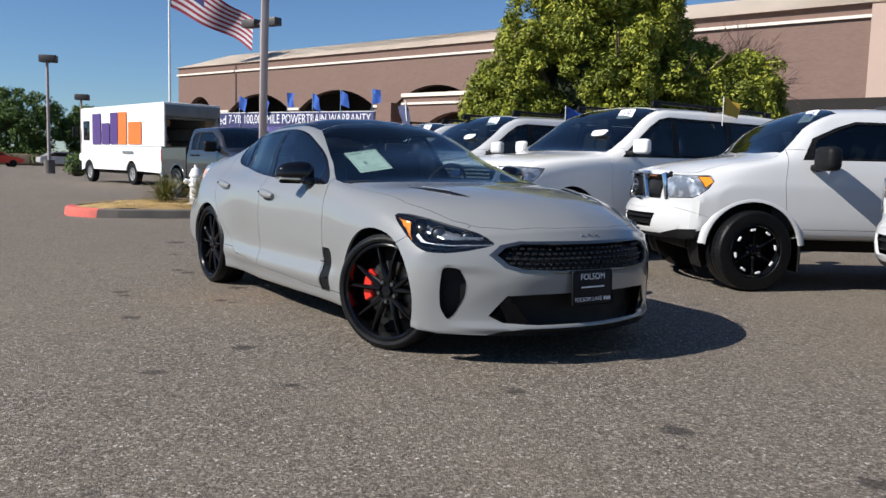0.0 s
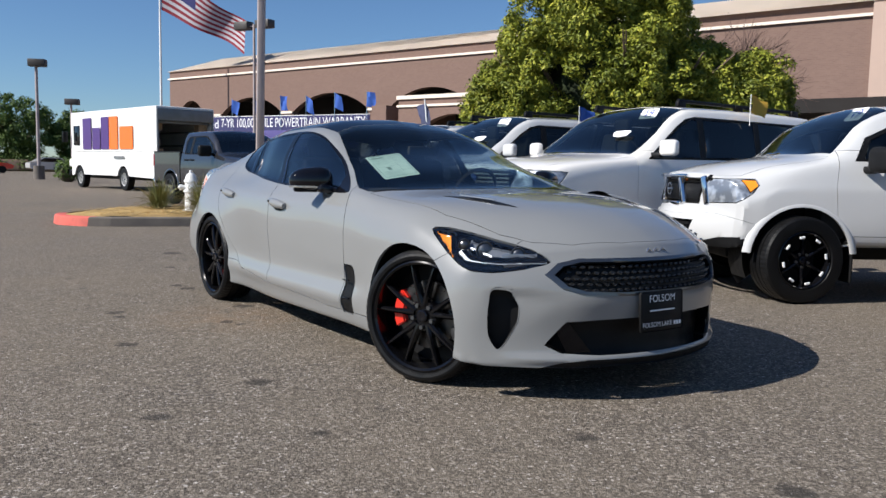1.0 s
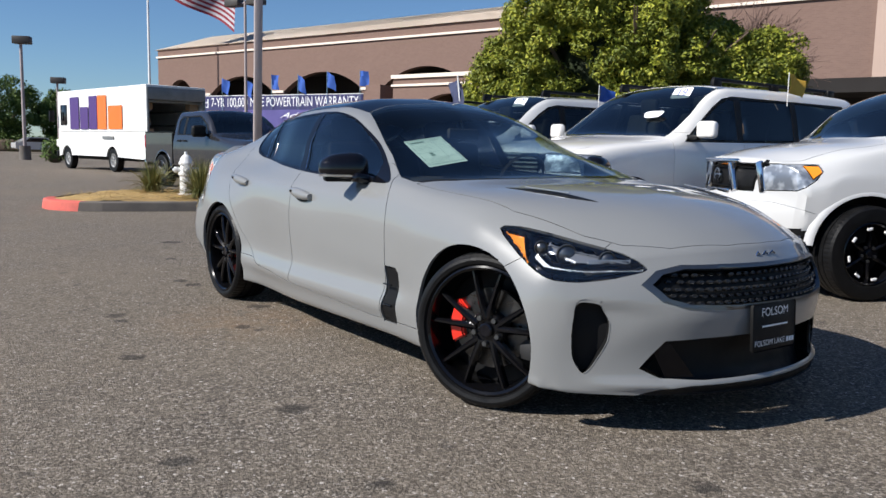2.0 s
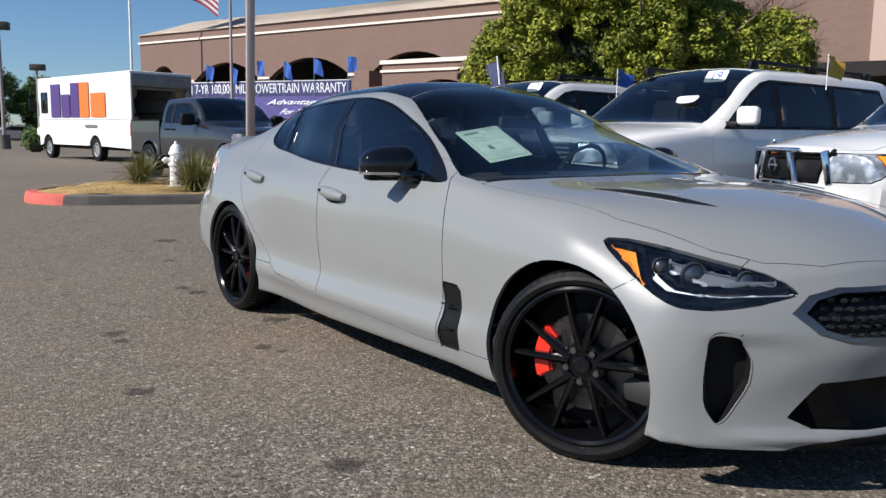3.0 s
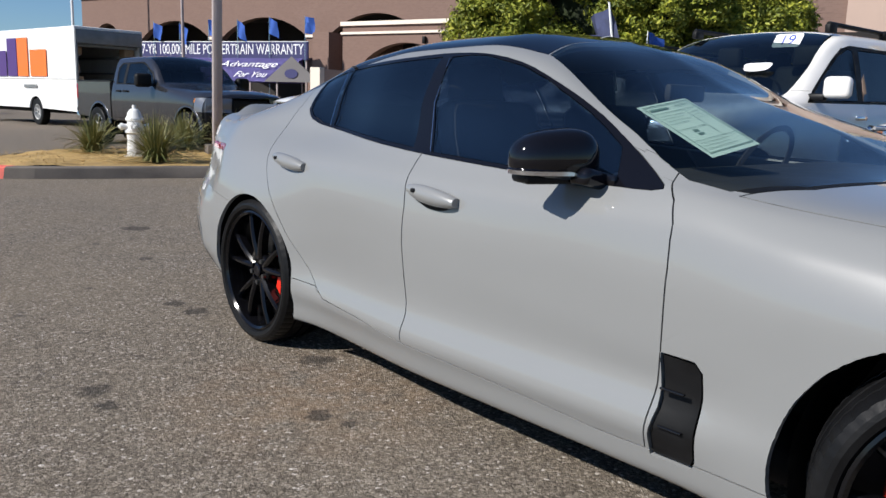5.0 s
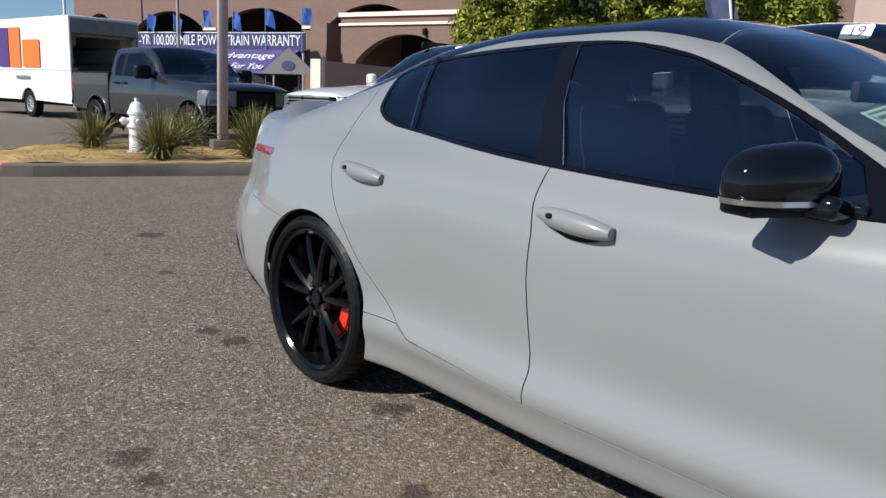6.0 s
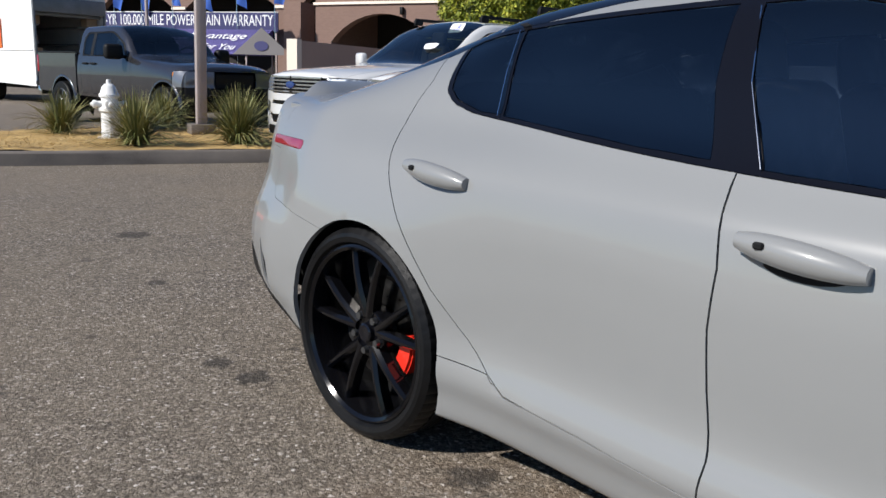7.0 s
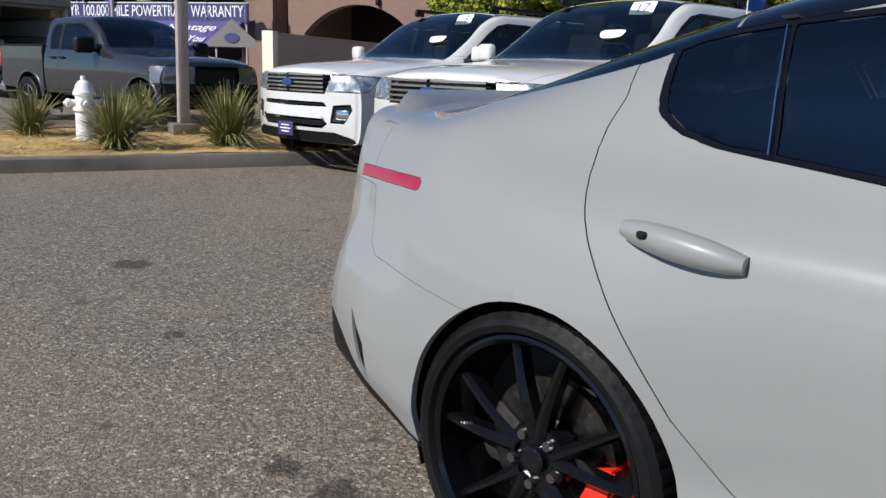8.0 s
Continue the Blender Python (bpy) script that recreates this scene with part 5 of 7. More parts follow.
# full-size sport utility
SUV = {
    2.36: [(.86, .33), (.95, .36), (.985, .52), (.99, .72), (.975, .90), (.935, 1.0), (.86, 1.05), (.76, 1.07), (.40, 1.10), (0, 1.11)],
    2.15: [(.86, .34), (.97, .38), (1.0, .55), (1.005, .76), (.99, .96), (.945, 1.07), (.86, 1.11), (.76, 1.125), (.40, 1.15), (0, 1.16)],
    1.55: [(.86, .36), (.98, .40), (1.01, .58), (1.012, .80), (1.0, 1.02), (.955, 1.14), (.87, 1.175), (.76, 1.19), (.40, 1.21), (0, 1.22)],
    0.95: [(.86, .36), (.98, .40), (1.005, .58), (1.01, .82), (1.0, 1.04), (.965, 1.18), (.87, 1.23), (.76, 1.25), (.40, 1.27), (0, 1.28)],
    0.50: [(.86, .36), (.98, .40), (1.005, .58), (1.01, .82), (1.0, 1.05), (.965, 1.19), (.855, 1.42), (.765, 1.50), (.40, 1.55), (0, 1.565)],
    0.15: [(.86, .36), (.98, .40), (1.005, .58), (1.01, .82), (1.0, 1.05), (.965, 1.195), (.83, 1.62), (.755, 1.715), (.40, 1.765), (0, 1.78)],
    -.15: [(.86, .36), (.98, .40), (1.005, .58), (1.01, .82), (1.0, 1.05), (.965, 1.20), (.82, 1.70), (.745, 1.80), (.40, 1.855), (0, 1.87)],
    -1.5: [(.86, .36), (.98, .40), (1.005, .58), (1.01, .82), (1.0, 1.05), (.965, 1.22), (.82, 1.71), (.745, 1.815), (.40, 1.87), (0, 1.885)],
    -2.6: [(.86, .40), (.96, .44), (.985, .60), (.99, .82), (.98, 1.05), (.945, 1.22), (.80, 1.70), (.73, 1.79), (.40, 1.84), (0, 1.855)],
    -2.74: [(.84, .42), (.93, .46), (.955, .60), (.96, .82), (.95, 1.05), (.91, 1.22), (.77, 1.66), (.70, 1.74), (.38, 1.79), (0, 1.80)],
}


def suv(at, number, label, paint_mat, dark_lamps=False):
    car = thing("sport_utility", at, label, "car", "white vehicles parked in a row")
    st = spread(-2.74, -1.1, 20) + spread(-1.1, 1.0, 22) + spread(1.0, 2.36, 18) + [2.36]
    bm = shell(SUV, st, [2, 4, 4, 4, 4, 7, 4, 4, 4], (1.5, 2.36, .17, [0, .05, .07, .07, .08, .09, .07, .04]), (-2.2, -2.74, .10, [0, .05, .06, .06, .08, .06, .05, .02]), side=5)
    sides = lambda c, n: c.y > .55 and n.y > .1
    arch_f, arch_r = arc(1.555, .40, .455, 0, 360, 28)[:-1], arc(-1.555, .40, .455, 0, 360, 28)[:-1]
    regs = [("cut", "y", arch_f, sides), ("cut", "y", arch_r, sides),
            ("lamp", "y", [(2.62, .90), (2.62, 1.06), (2.25, 1.065), (1.93, 1.045), (2.02, .95), (2.12, .88)], lambda c, n: c.x > 1.9 and c.y > .60 and c.z > .85),
            ("lamp", "x", [(.63, .88), (.63, 1.055), (1.1, 1.055), (1.1, .90)], lambda c, n: c.x > 2.0 and c.z > .85 and n.x > .15),
            ("grille", "x", [(-.1, .86), (-.1, 1.07), (.60, 1.055), (.615, 1.0), (.57, .86)], lambda c, n: c.x > 2.2 and n.x > .2),
            ("intake", "x", [(-.1, .50), (-.1, .60), (.56, .60), (.62, .55), (.55, .50)], lambda c, n: c.x > 2.2 and n.x > .2),
            ("slit", "x", [(-.1, .72), (-.1, .77), (.56, .77), (.60, .73)], lambda c, n: c.x > 2.2 and n.x > .2),
            ("fog", "x", [(.66, .56), (.68, .74), (.88, .76), (.90, .70), (.82, .56)], lambda c, n: c.x > 1.9 and n.x > .1),
            ("skid", "x", [(-.1, .2), (-.1, .46), (.70, .46), (.92, .40), (.97, .2)], lambda c, n: c.x > 2.0 and n.x > .1),
            ("glass_f", "y", [(.68, 1.225), (-.12, 1.235), (-.17, 1.67), (-.08, 1.685), (.12, 1.60), (.42, 1.40), (.60, 1.27)], sides),
            ("glass_r", "y", [(-.22, 1.235), (-1.15, 1.25), (-1.20, 1.685), (-.27, 1.68)], sides),
            ("glass_q", "y", [(-1.25, 1.252), (-2.45, 1.27), (-2.30, 1.665), (-1.30, 1.685)], sides),
            ("trim", "y", [(.74, 1.205), (-2.50, 1.24), (-2.33, 1.70), (-.15, 1.715), (.02, 1.68), (.20, 1.58), (.48, 1.38), (.66, 1.26)], sides),
            ("screen", "z", [(1.0, -.1), (.99, .4), (.90, .82), (.50, .79), (.15, .725), (-.06, .70), (-.10, .4), (-.11, -.1)], lambda c, n: c.z > 1.2 and n.z > .1),
            ("hood", "z", [(1.08, -.1), (1.06, .4), (.98, .88), (1.6, .87), (2.2, .82), (2.40, .5), (2.42, -.1)], lambda c, n: c.z > 1.0 and n.z > .3 and c.x > .9),
            ("door_f", "y", [(.92, 1.3), (.95, .85), (.88, .42), (-.20, .42), (-.22, 1.3)], lambda c, n: c.y > .5 and n.y > .1 and c.z < 1.3),
            ("door_r", "y", [(-.22, 1.3), (-.20, .42), (-1.05, .42), (-1.22, .80), (-1.24, 1.3)], lambda c, n: c.y > .5 and n.y > .1 and c.z < 1.3),
            ("sill", "y", [(1.2, .2), (1.2, .42), (-1.2, .42), (-1.2, .2)], lambda c, n: c.y > .5 and n.y > .1),
            ("bumper", "y", [(3, .2), (3, .88), (2.12, .88), (1.98, .78), (1.90, .2)], lambda c, n: True),
            ]
    g = cut_body(bm, regs)
    made = panels(car, bm, g, {
        "body": ("body_shell", paint_mat, "", True, 0), "hood": ("hood", paint_mat, "", True, 0), "door_f": ("front_door", paint_mat, "", False, 0), "door_r": ("rear_door", paint_mat, "", False, 0),
        "sill": ("side_step", M_BLACK, "dark side step", False, .0), "bumper": ("front_bumper", paint_mat, "", True, 0), "skid": ("lower_valance", M_BLACK, "black lower valance", True, -.01),
        "glass_f": ("front_window", M_CARGLASS, "", False, -.006), "glass_r": ("rear_door_window", M_PRIVACY, "", False, -.006), "glass_q": ("quarter_window", M_PRIVACY, "", False, -.006),
        "trim": ("window_surround", M_BLACK, "black window surround", False, -.003), "screen": ("windshield", M_SCREEN, "", True, -.004), "lamp": ("headlight", M_GLOSSBLACK if dark_lamps else M_LENSBRIGHT, "clear wraparound headlight", False, -.006),
        "grille": ("grille", M_BLACK, "dark grille with chrome bars", True, -.045), "intake": ("lower_grille", M_BLACK, "", True, -.03), "slit": ("upper_slit", M_BLACK, "", True, -.02), "fog": ("fog_light_bezel", M_BLACK, "", False, -.02)})
    random.seed(2)
    for i in range(5):
        z = .885 + i * .042
        for sg in (1, -1):
            prev = None
            bb = bmesh.new()
            for k in range(7):
                y = .02 + (.555 * k / 6)
                x = 2.425 - .17 * (y / 1.01) ** 2
                ring = [bb.verts.new((x + dx, y * sg, z + dz)) for dx, dz in ((0, -.012), (.020, -.009), (.020, .009), (0, .012))]
                if prev:
                    for q in range(4):
                        bb.faces.new((prev[q], prev[(q + 1) % 4], ring[(q + 1) % 4], ring[q]))
                prev = ring
            bmesh.ops.recalc_face_normals(bb, faces=bb.faces)
            part("grille_bar", bb, M_CHROME, made["grille"], "chrome grille bar")
    part("badge", turned(lathe([(0, .001), (.004, .06), (0, .075), (-.01, .078)], 24, "z"), Matrix.Translation((2.46, 0, .965)) @ pose(0, 0, 0, 0, 90, 0) @ Matrix.Diagonal((.55, 1.25, 1, 1))), M_BLUEOVAL, car, "plain blue oval badge")
    pl = part("plate", box((.01, .29, .15), (2.478, .0, .47), .01), M_SIGNBLUE, car, "dark dealer plate with pale print bars")
    for w, z in ((.15, .505), (.2, .47), (.15, .435)):
        part("print_bar", box((.003, w, .011), (2.485, 0, z), .0, 1), M_LETTER, pl)
    for sg in (1, -1):
        lm = made["lamp" if sg > 0 else "lamp2"]
        for x, y in ((2.31, .71), (2.24, .80), (2.14, .88)):
            part("projector", turned(lathe([(0, .05), (.02, .045), (.03, .02), (.032, .001)], 18, "z"), Matrix.Translation((x, y * sg, .985)) @ pose(0, 0, 35 * sg, 0, 90, 0) @ Matrix.Identity(4)), M_CHROME, lm)
        part("chrome_bezel", box((.02, .16, .10), (2.29, .79 * sg, .65), .02, 2, rot=(0, 0, 22 * sg)), M_CHROME, car)
        side_mirror(car, .62, 1.13, 1.33, sg, paint_mat, .88)
        part("roof_rail", rod((.0, .68 * sg, 1.90), (-2.3, .66 * sg, 1.88), .022, None, 8), M_BLACK, car, "dark roof rail")
        for x in (-.05, -1.1, -2.25):
            part("rail_foot", box((.14, .05, .07), (x, .68 * sg, 1.86), .01), M_BLACK, car)
        for x in (-.08, -1.08):
            part("door_handle", box((.20, .03, .04), (x, 1.018 * sg, 1.09), .014, 2), M_CHROME if not dark_lamps else paint_mat, car)
        for x in (1.555, -1.555):
            housing(car, x, .90, .46, sg)
            wheel("wheel", .40, .28, .285, car, Vector((x, sg * .875, .40)), plain_spokes(6, 6), sg, rim_mat=M_ALLOY)
    cabin(car, .95, -2.4, .88, 1.0, 1.8)
    nrm = pose(.18, .42, 1.745, 0, 0, 0) @ pose(0, 0, 0, 0, 54, 0) @ pose(0, 0, 0, 0, 0, 90)
    year_sticker(car, number, nrm.translation + (nrm.to_3x3() @ Vector((0, 0, .012))), nrm.to_3x3().to_4x4())
    n2 = pose(.62, .40, 1.50, 0, 0, 0) @ pose(0, 0, 0, 0, 42, 0)
    part("paper_tag", turned(prism(round_poly([(-.05, -.14), (.05, -.10), (.06, .0), (.04, .12), (-.06, .14)], 3, .3), .002), n2), M_LETTER, car, "white paper tag behind the windshield", smooth=False)
    return car


M_LENSGREY = mat("lamp_interior", (0.16, 0.17, 0.19), 0.25, 0.4, coat=1.0)
M_LENSBRIGHT = mat("bright_lamp_interior", (0.50, 0.52, 0.55), 0.3, 0.5, coat=1.0)
lk = Nodes(M_LENSBRIGHT)
lk.base(lk.ramp(lk.noise(9, 2), [(0.42, (0.55, 0.58, 0.62)), (0.58, (0.20, 0.22, 0.25))]))
M_ALLOY = mat("alloy_wheel", (0.30, 0.30, 0.31), 0.3, 0.9)
M_BLUEOVAL = mat("blue_badge", (0.02, 0.04, 0.14), 0.25, coat=0.5)
LAB = "white full-size sport utility parked nose-out with windshield sticker"
suv(pose(2.11, 11.24, 0, 0, 0, 214), "19", LAB, M_PEARL)
suv(pose(.53, 13.61, 0, 0, 0, 214), "17", LAB, M_WHITE)
suv(pose(-.62, 16.35, 0, 0, 0, 214), "18", LAB, M_WHITE)


def pickup_table(p):
    """Cross-sections of hood and cab of a pickup from a few lengths."""
    W, F, B = p["half"], p["front"], p["back"]
    zs, zb, zh, zr, xc, xr = p["sill"], p["belt"], p["hood"], p["roof"], p["cowl"], p["rooffront"]
    low = [(W - .14, zs), (W - .04, zs + .03), (W - .005, zs + .22), (W, zs + .45), (W - .01, zb - .16)]
    t = {
        F: [(W - .13, zs - .02), (W - .06, zs + .0), (W - .03, zs + .16), (W - .02, zs + .34), (W - .045, zh - .18), (W - .09, zh - .09), (W - .16, zh - .05), (W - .25, zh - .03), (W * .42, zh), (0, zh + .01)],
        F - .25: [(W - .13, zs), (W - .04, zs + .02), (W - .01, zs + .20), (W, zs + .40), (W - .02, zh - .12), (W - .07, zh - .03), (W - .15, zh + .02), (W - .25, zh + .04), (W * .42, zh + .07), (0, zh + .08)],
        (F + xc) / 2: low[:4] + [(W - .015, zb - .20), (W - .05, zh + .0), (W - .13, zh + .06), (W - .24, zh + .085), (W * .42, zh + .11), (0, zh + .12)],
        xc: low + [(W - .04, zb - .02), (W - .13, zb + .03), (W - .24, zb + .05), (W * .42, zb + .075), (0, zb + .085)],
        (xc + xr) / 2: low + [(W - .04, zb), (W - .145, (zb + zr) / 2 - .02), (W - .22, (zb + zr) / 2 + .06), (W * .42, (zb + zr) / 2 + .11), (0, (zb + zr) / 2 + .125)],
        xr: low + [(W - .04, zb), (W - .19, zr - .18), (W - .27, zr - .08), (W * .40, zr - .025), (0, zr - .01)],
        xr - .5: low + [(W - .04, zb), (W - .19, zr - .16), (W - .27, zr - .06), (W * .40, zr - .01), (0, zr)],
        B: low + [(W - .04, zb), (W - .18, zr - .17), (W - .26, zr - .075), (W * .40, zr - .03), (0, zr - .02)],
    }
    return t


def pickup(at, name, label, p, m):
    car = thing(name, at, label, "pickup truck")
    W, F, B, ax = p["half"], p["front"], p["back"], p["axle"]
    zs, zb, zh, zr, xc, xr, R = p["sill"], p["belt"], p["hood"], p["roof"], p["cowl"], p["rooffront"], p["tyre"]
    st = spread(B, xc, 26) + spread(xc, F, 22) + [F]
    bm = shell(pickup_table(p), st, [2, 4, 4, 4, 4, 7, 4, 4, 4], (F - .75, F, p["bow"], [0, .05, .06, .05, .09, .11, .10, .05]), (B + .2, B, .02, [0, .01, .01, .01, .01, .01, .01, 0]), side=5)
    r = R + p["gap"]
    arch = arc(ax, R + .01, r, 0, 360, 30)[:-1]
    sides = lambda c, n: c.y > .5 and n.y > .1
    xb = (xr - .25 + B) / 2 + .05
    zt = zr - .19
    regs = [("cut", "y", arch, sides),
            ("amber", "y", p["amber"], lambda c, n: c.x > F - .7 and c.y > .4 and c.z > zs + .3),
            ("lamp", "y", p["lamp"], lambda c, n: c.x > F - .8 and c.y > W * p.get("lamp_in", .42) and c.z > zs + .3),
            ("grille", "x", p["grille"], lambda c, n: c.x > F - .3 and n.x > .2),
            ("intake", "x", p["intake"], lambda c, n: c.x > F - .4 and n.x > .1),
            ("valance", "x", [(-.1, 0), (-.1, zs + .02), (W * .6, zs + .02), (W * .8, zs + .07), (W * 1.1, zs + .09), (W * 1.1, 0)], lambda c, n: c.x > F - .55),
            ("glass_f", "y", [(xc - .30, zb + .03), (xb + .05, zb + .04), (xb + .03, zt), (xr - .12, zt + .01), (xr + .04, zt - .04), ((xc + xr) / 2 - .05, (zb + zt) / 2 + .02)], sides),
            ("glass_r", "y", [(xb - .06, zb + .04), (B + .22, zb + .06), (B + .18, zt - .12), (B + .26, zt - .01), (xb - .08, zt)], sides),
            ("trim", "y", [(xc - .22, zb + .01), (B + .18, zb + .025), (B + .14, zt - .08), (B + .24, zt + .02), (xr - .11, zt + .035), (xr + .07, zt - .02), ((xc + xr) / 2 - .01, (zb + zt) / 2 + .04)], sides),
            ("screen", "z", [(xc + .03, -.1), (xc + .02, W * .4), (xc - .06, W - .16), ((xc + xr) / 2, W - .235), (xr + .03, W - .29), (xr - .0, W * .4), (xr - .01, -.1)], lambda c, n: c.z > zb and n.z > .1),
            ("hood", "z", [(xc + .08, -.1), (xc + .06, W * .5), (xc - .03, W - .13), (F - .3, W - .17), (F - .08, W * .6), (F + .02, W * .3), (F + .03, -.1)], lambda c, n: c.z > zh - .1 and n.z > .3 and c.x > xc - .1),
            ("door_f", "y", [(xc - .10, zb + .1), (xc - .06, zs + .5), (xc - .10, zs + .10), (xb, zs + .10), (xb, zb + .1)], lambda c, n: c.y > .5 and n.y > .1 and c.z < zb + .1),
            ("door_r", "y", [(xb, zb + .1), (xb, zs + .10), (B + .16, zs + .10), (B + .16, zb + .1)], lambda c, n: c.y > .5 and n.y > .1 and c.z < zb + .1),
            ("bumper", "y", [(3.4, 0), (3.4, zh - .32), (F - .12, zh - .33), (F - .42, zh - .42), (ax + r * .9, zs + .15), (ax + r * .9, 0)], lambda c, n: True)]
    g = cut_body(bm, regs)
    made = panels(car, bm, g, {
        "body": ("body_shell", m, "", True, 0), "hood": ("hood", m, "", True, 0), "door_f": ("front_door", m, "", False, 0), "door_r": ("rear_door", m, "", False, 0), "bumper": ("front_bumper", m if p["paint_bumper"] else M_BLACK, "", True, 0.004),
        "valance": ("lower_valance", M_BLACK, "black lower valance", True, 0), "glass_f": ("front_window", M_CARGLASS, "", False, -.006), "glass_r": ("rear_door_window", M_PRIVACY, "", False, -.006), "trim": ("window_surround", M_BLACK, "", False, -.003),
        "screen": ("windshield", M_SCREEN, "", True, -.004), "lamp": ("headlight", p.get("lamp_mat", M_LENSGREY), "clear headlight", False, -.004), "amber": ("indicator", M_AMBER, "amber indicator lens", False, -.002), "grille": ("grille", M_BLACK, "black mesh grille", True, -.035), "intake": ("lower_intake", M_BLACK, "", True, -.04)})
    # load bed
    Re = p["rear"]
    za = zb - .02 if not p.get("rail") else p["rail"]
    a0 = math.degrees(math.asin((zs + .08 - R - .01) / r))
    out = [(B - .04, zs + .06), (B - .04, za), (Re, za), (Re, zs + .10)] + arc(-ax, R + .01, r, 180 - a0, a0, 20)
    for sg in (1, -1):
        bed = prism(out, .10)
        bmesh.ops.bevel(bed, geom=[e for e in bed.edges if abs(e.verts[0].co.z - e.verts[1].co.z) < 1e-5], offset=.02, segments=2, affect="EDGES")
        turned(bed, Matrix.Translation((0, (W - .01) if sg > 0 else -(W - .01) + .10, 0)) @ pose(0, 0, 0, 90, 0, 0))
        part("bed_side", bed, m, car)
        for x in (ax, -ax):
            if not p["flares"]:
                continue
            fl = bmesh.new()
            prev = None
            for k in range(19):
                a = radians(6 + 168 * k / 18)
                ring = [fl.verts.new((x + (r + dr) * math.cos(a), sg * (W - .03 + dy), R + .01 + (r + dr) * math.sin(a))) for dr, dy in ((-.01, .0), (-.012, .031), (.010, .032), (.03, .020), (.05, .0))]
                if prev:
                    for q in range(4):
                        fl.faces.new((prev[q], prev[q + 1], ring[q + 1], ring[q]))
                prev = ring
            bmesh.ops.recalc_face_normals(fl, faces=fl.faces)
            part("fender_flare", fl, m, car)
        side_mirror(car, xc - p["mirror_back"], W + .16, zb + p["mirror_up"], sg, p["mirror"], p["mirror_size"])
        for x in (ax, -ax):
            housing(car, x, W - .10, r + .015, sg)
            hub = wheel("wheel", R, p["tyre_w"], p["rim"], car, Vector((x, sg * (W - .09), R)), p["spokes"], sg, rim_mat=p["rim_mat"], steer=p["steer"] if x > 0 else 0)
            for k in range(8 if p.get("accents") else 0):
                t = radians(45 * k + 10)
                part("rim_accent", box((.018, .014, .045), (.192 * math.cos(t), -p["tyre_w"] * .4 - .018, .192 * math.sin(t)), .003, 1, rot=(0, -math.degrees(t), 0)), M_LETTER, hub, "silver wheel accent")
        for x in (xb + .12, B + .35):
            part("door_handle", box((.18, .03, .04), (x, sg * (W + .006), zb - .12), .012, 2), M_BLACK if p["flares"] else m, car)
        part("tail_light", box((.08, .10, .34), (Re + .02, sg * (W - .05), za - .22), .02), M_REDLENS, car)
        part("mud_flap", box((.02, .22, .34), (ax - r - .0, sg * (W - .12), R * .95), .005, 1), M_BLACK, car)
    for sg in (1, -1):
        part("bed_rail", box((B - Re - .06, .12, .03), ((B + Re) / 2, sg * (W - .06), za + .008), .012, 2), M_BLACK, car, "black plastic bed rail cap")
    part("tailgate", box((.08, 2 * W - .24, za - zs - .12), (Re + .05, 0, (za + zs) / 2 + .05), .02), m, car)
    part("bed_floor", box((B - Re, 2 * W - .22, .08), ((B + Re) / 2, 0, zs + .25), .01), M_BLACK, car)
    part("frame_rail", box((F - Re - .6, 1.0, .22), ((F + Re) / 2, 0, zs - .02), .03), M_BLACK, car)
    part("rear_bumper", box((.16, 2 * W - .1, .2), (Re - .10, 0, zs + .08), .04), M_CHROME, car)
    cabin(car, xc, B + .1, W - .13, zb - .2, zr)
    return car, made


FR = dict(half=.905, front=2.34, back=-1.0, rear=-2.72, axle=1.57, sill=.46, belt=1.17, hood=1.055, roof=1.69, cowl=1.36, rooffront=.72, tyre=.362, tyre_w=.28, rim=.235, gap=.075, bow=.30, paint_bumper=True, flares=True, steer=8,
          lamp_in=.64, amber=[(1.93, .965), (1.95, 1.01), (2.05, 1.01), (2.0, .91)], lamp=[(1.93, .965), (1.95, 1.02), (2.6, 1.02), (2.6, .79), (2.10, .82), (1.98, .90)],
          grille=[(-.1, .80), (-.1, 1.02), (.57, 1.02), (.50, .80)], intake=[(-.1, .52), (-.1, .66), (.50, .66), (.44, .52)], accents=True, lamp_mat=M_LENSBRIGHT, mirror_back=.34, mirror_up=.02, mirror=M_BLACK, mirror_size=1.05, rim_mat=M_SATIN, spokes=plain_spokes(6, 0))
nis, made = pickup(pose(4.27, 8.65, 0, 0, 0, 183), "pickup_truck", "white pickup truck with black off-road wheels and amber indicators", FR, M_WHITE)
# chrome V of the grille, badge, fog lamps and wheel accents
for sg in (1, -1):
    part("grille_bar", box((.05, .075, .27), (2.355, .24 * sg, .915), .012, 2, rot=(22 * sg, 0, 0)), M_CHROME, nis, "chrome grille bar")
    part("grille_bar", box((.035, .06, .25), (2.262, .555 * sg, .915), .012, 2, rot=(14 * sg, 0, 22 * sg)), M_CHROME, nis, "chrome grille bar")
    part("fog_lamp", turned(lathe([(0, .05), (.02, .05), (.012, .04), (.016, .001)], 20, "z"), Matrix.Translation((2.245, .64 * sg, .655)) @ pose(0, 0, 25 * sg, 0, 90, 0)), M_LENSGREY, nis, "round fog lamp")
part("grille_bar", box((.05, .62, .035), (2.36, 0, 1.035), .01), M_CHROME, nis, "chrome grille bar")
part("grille_bar", box((.05, .46, .035), (2.37, 0, .79), .01), M_CHROME, nis, "chrome grille bar")
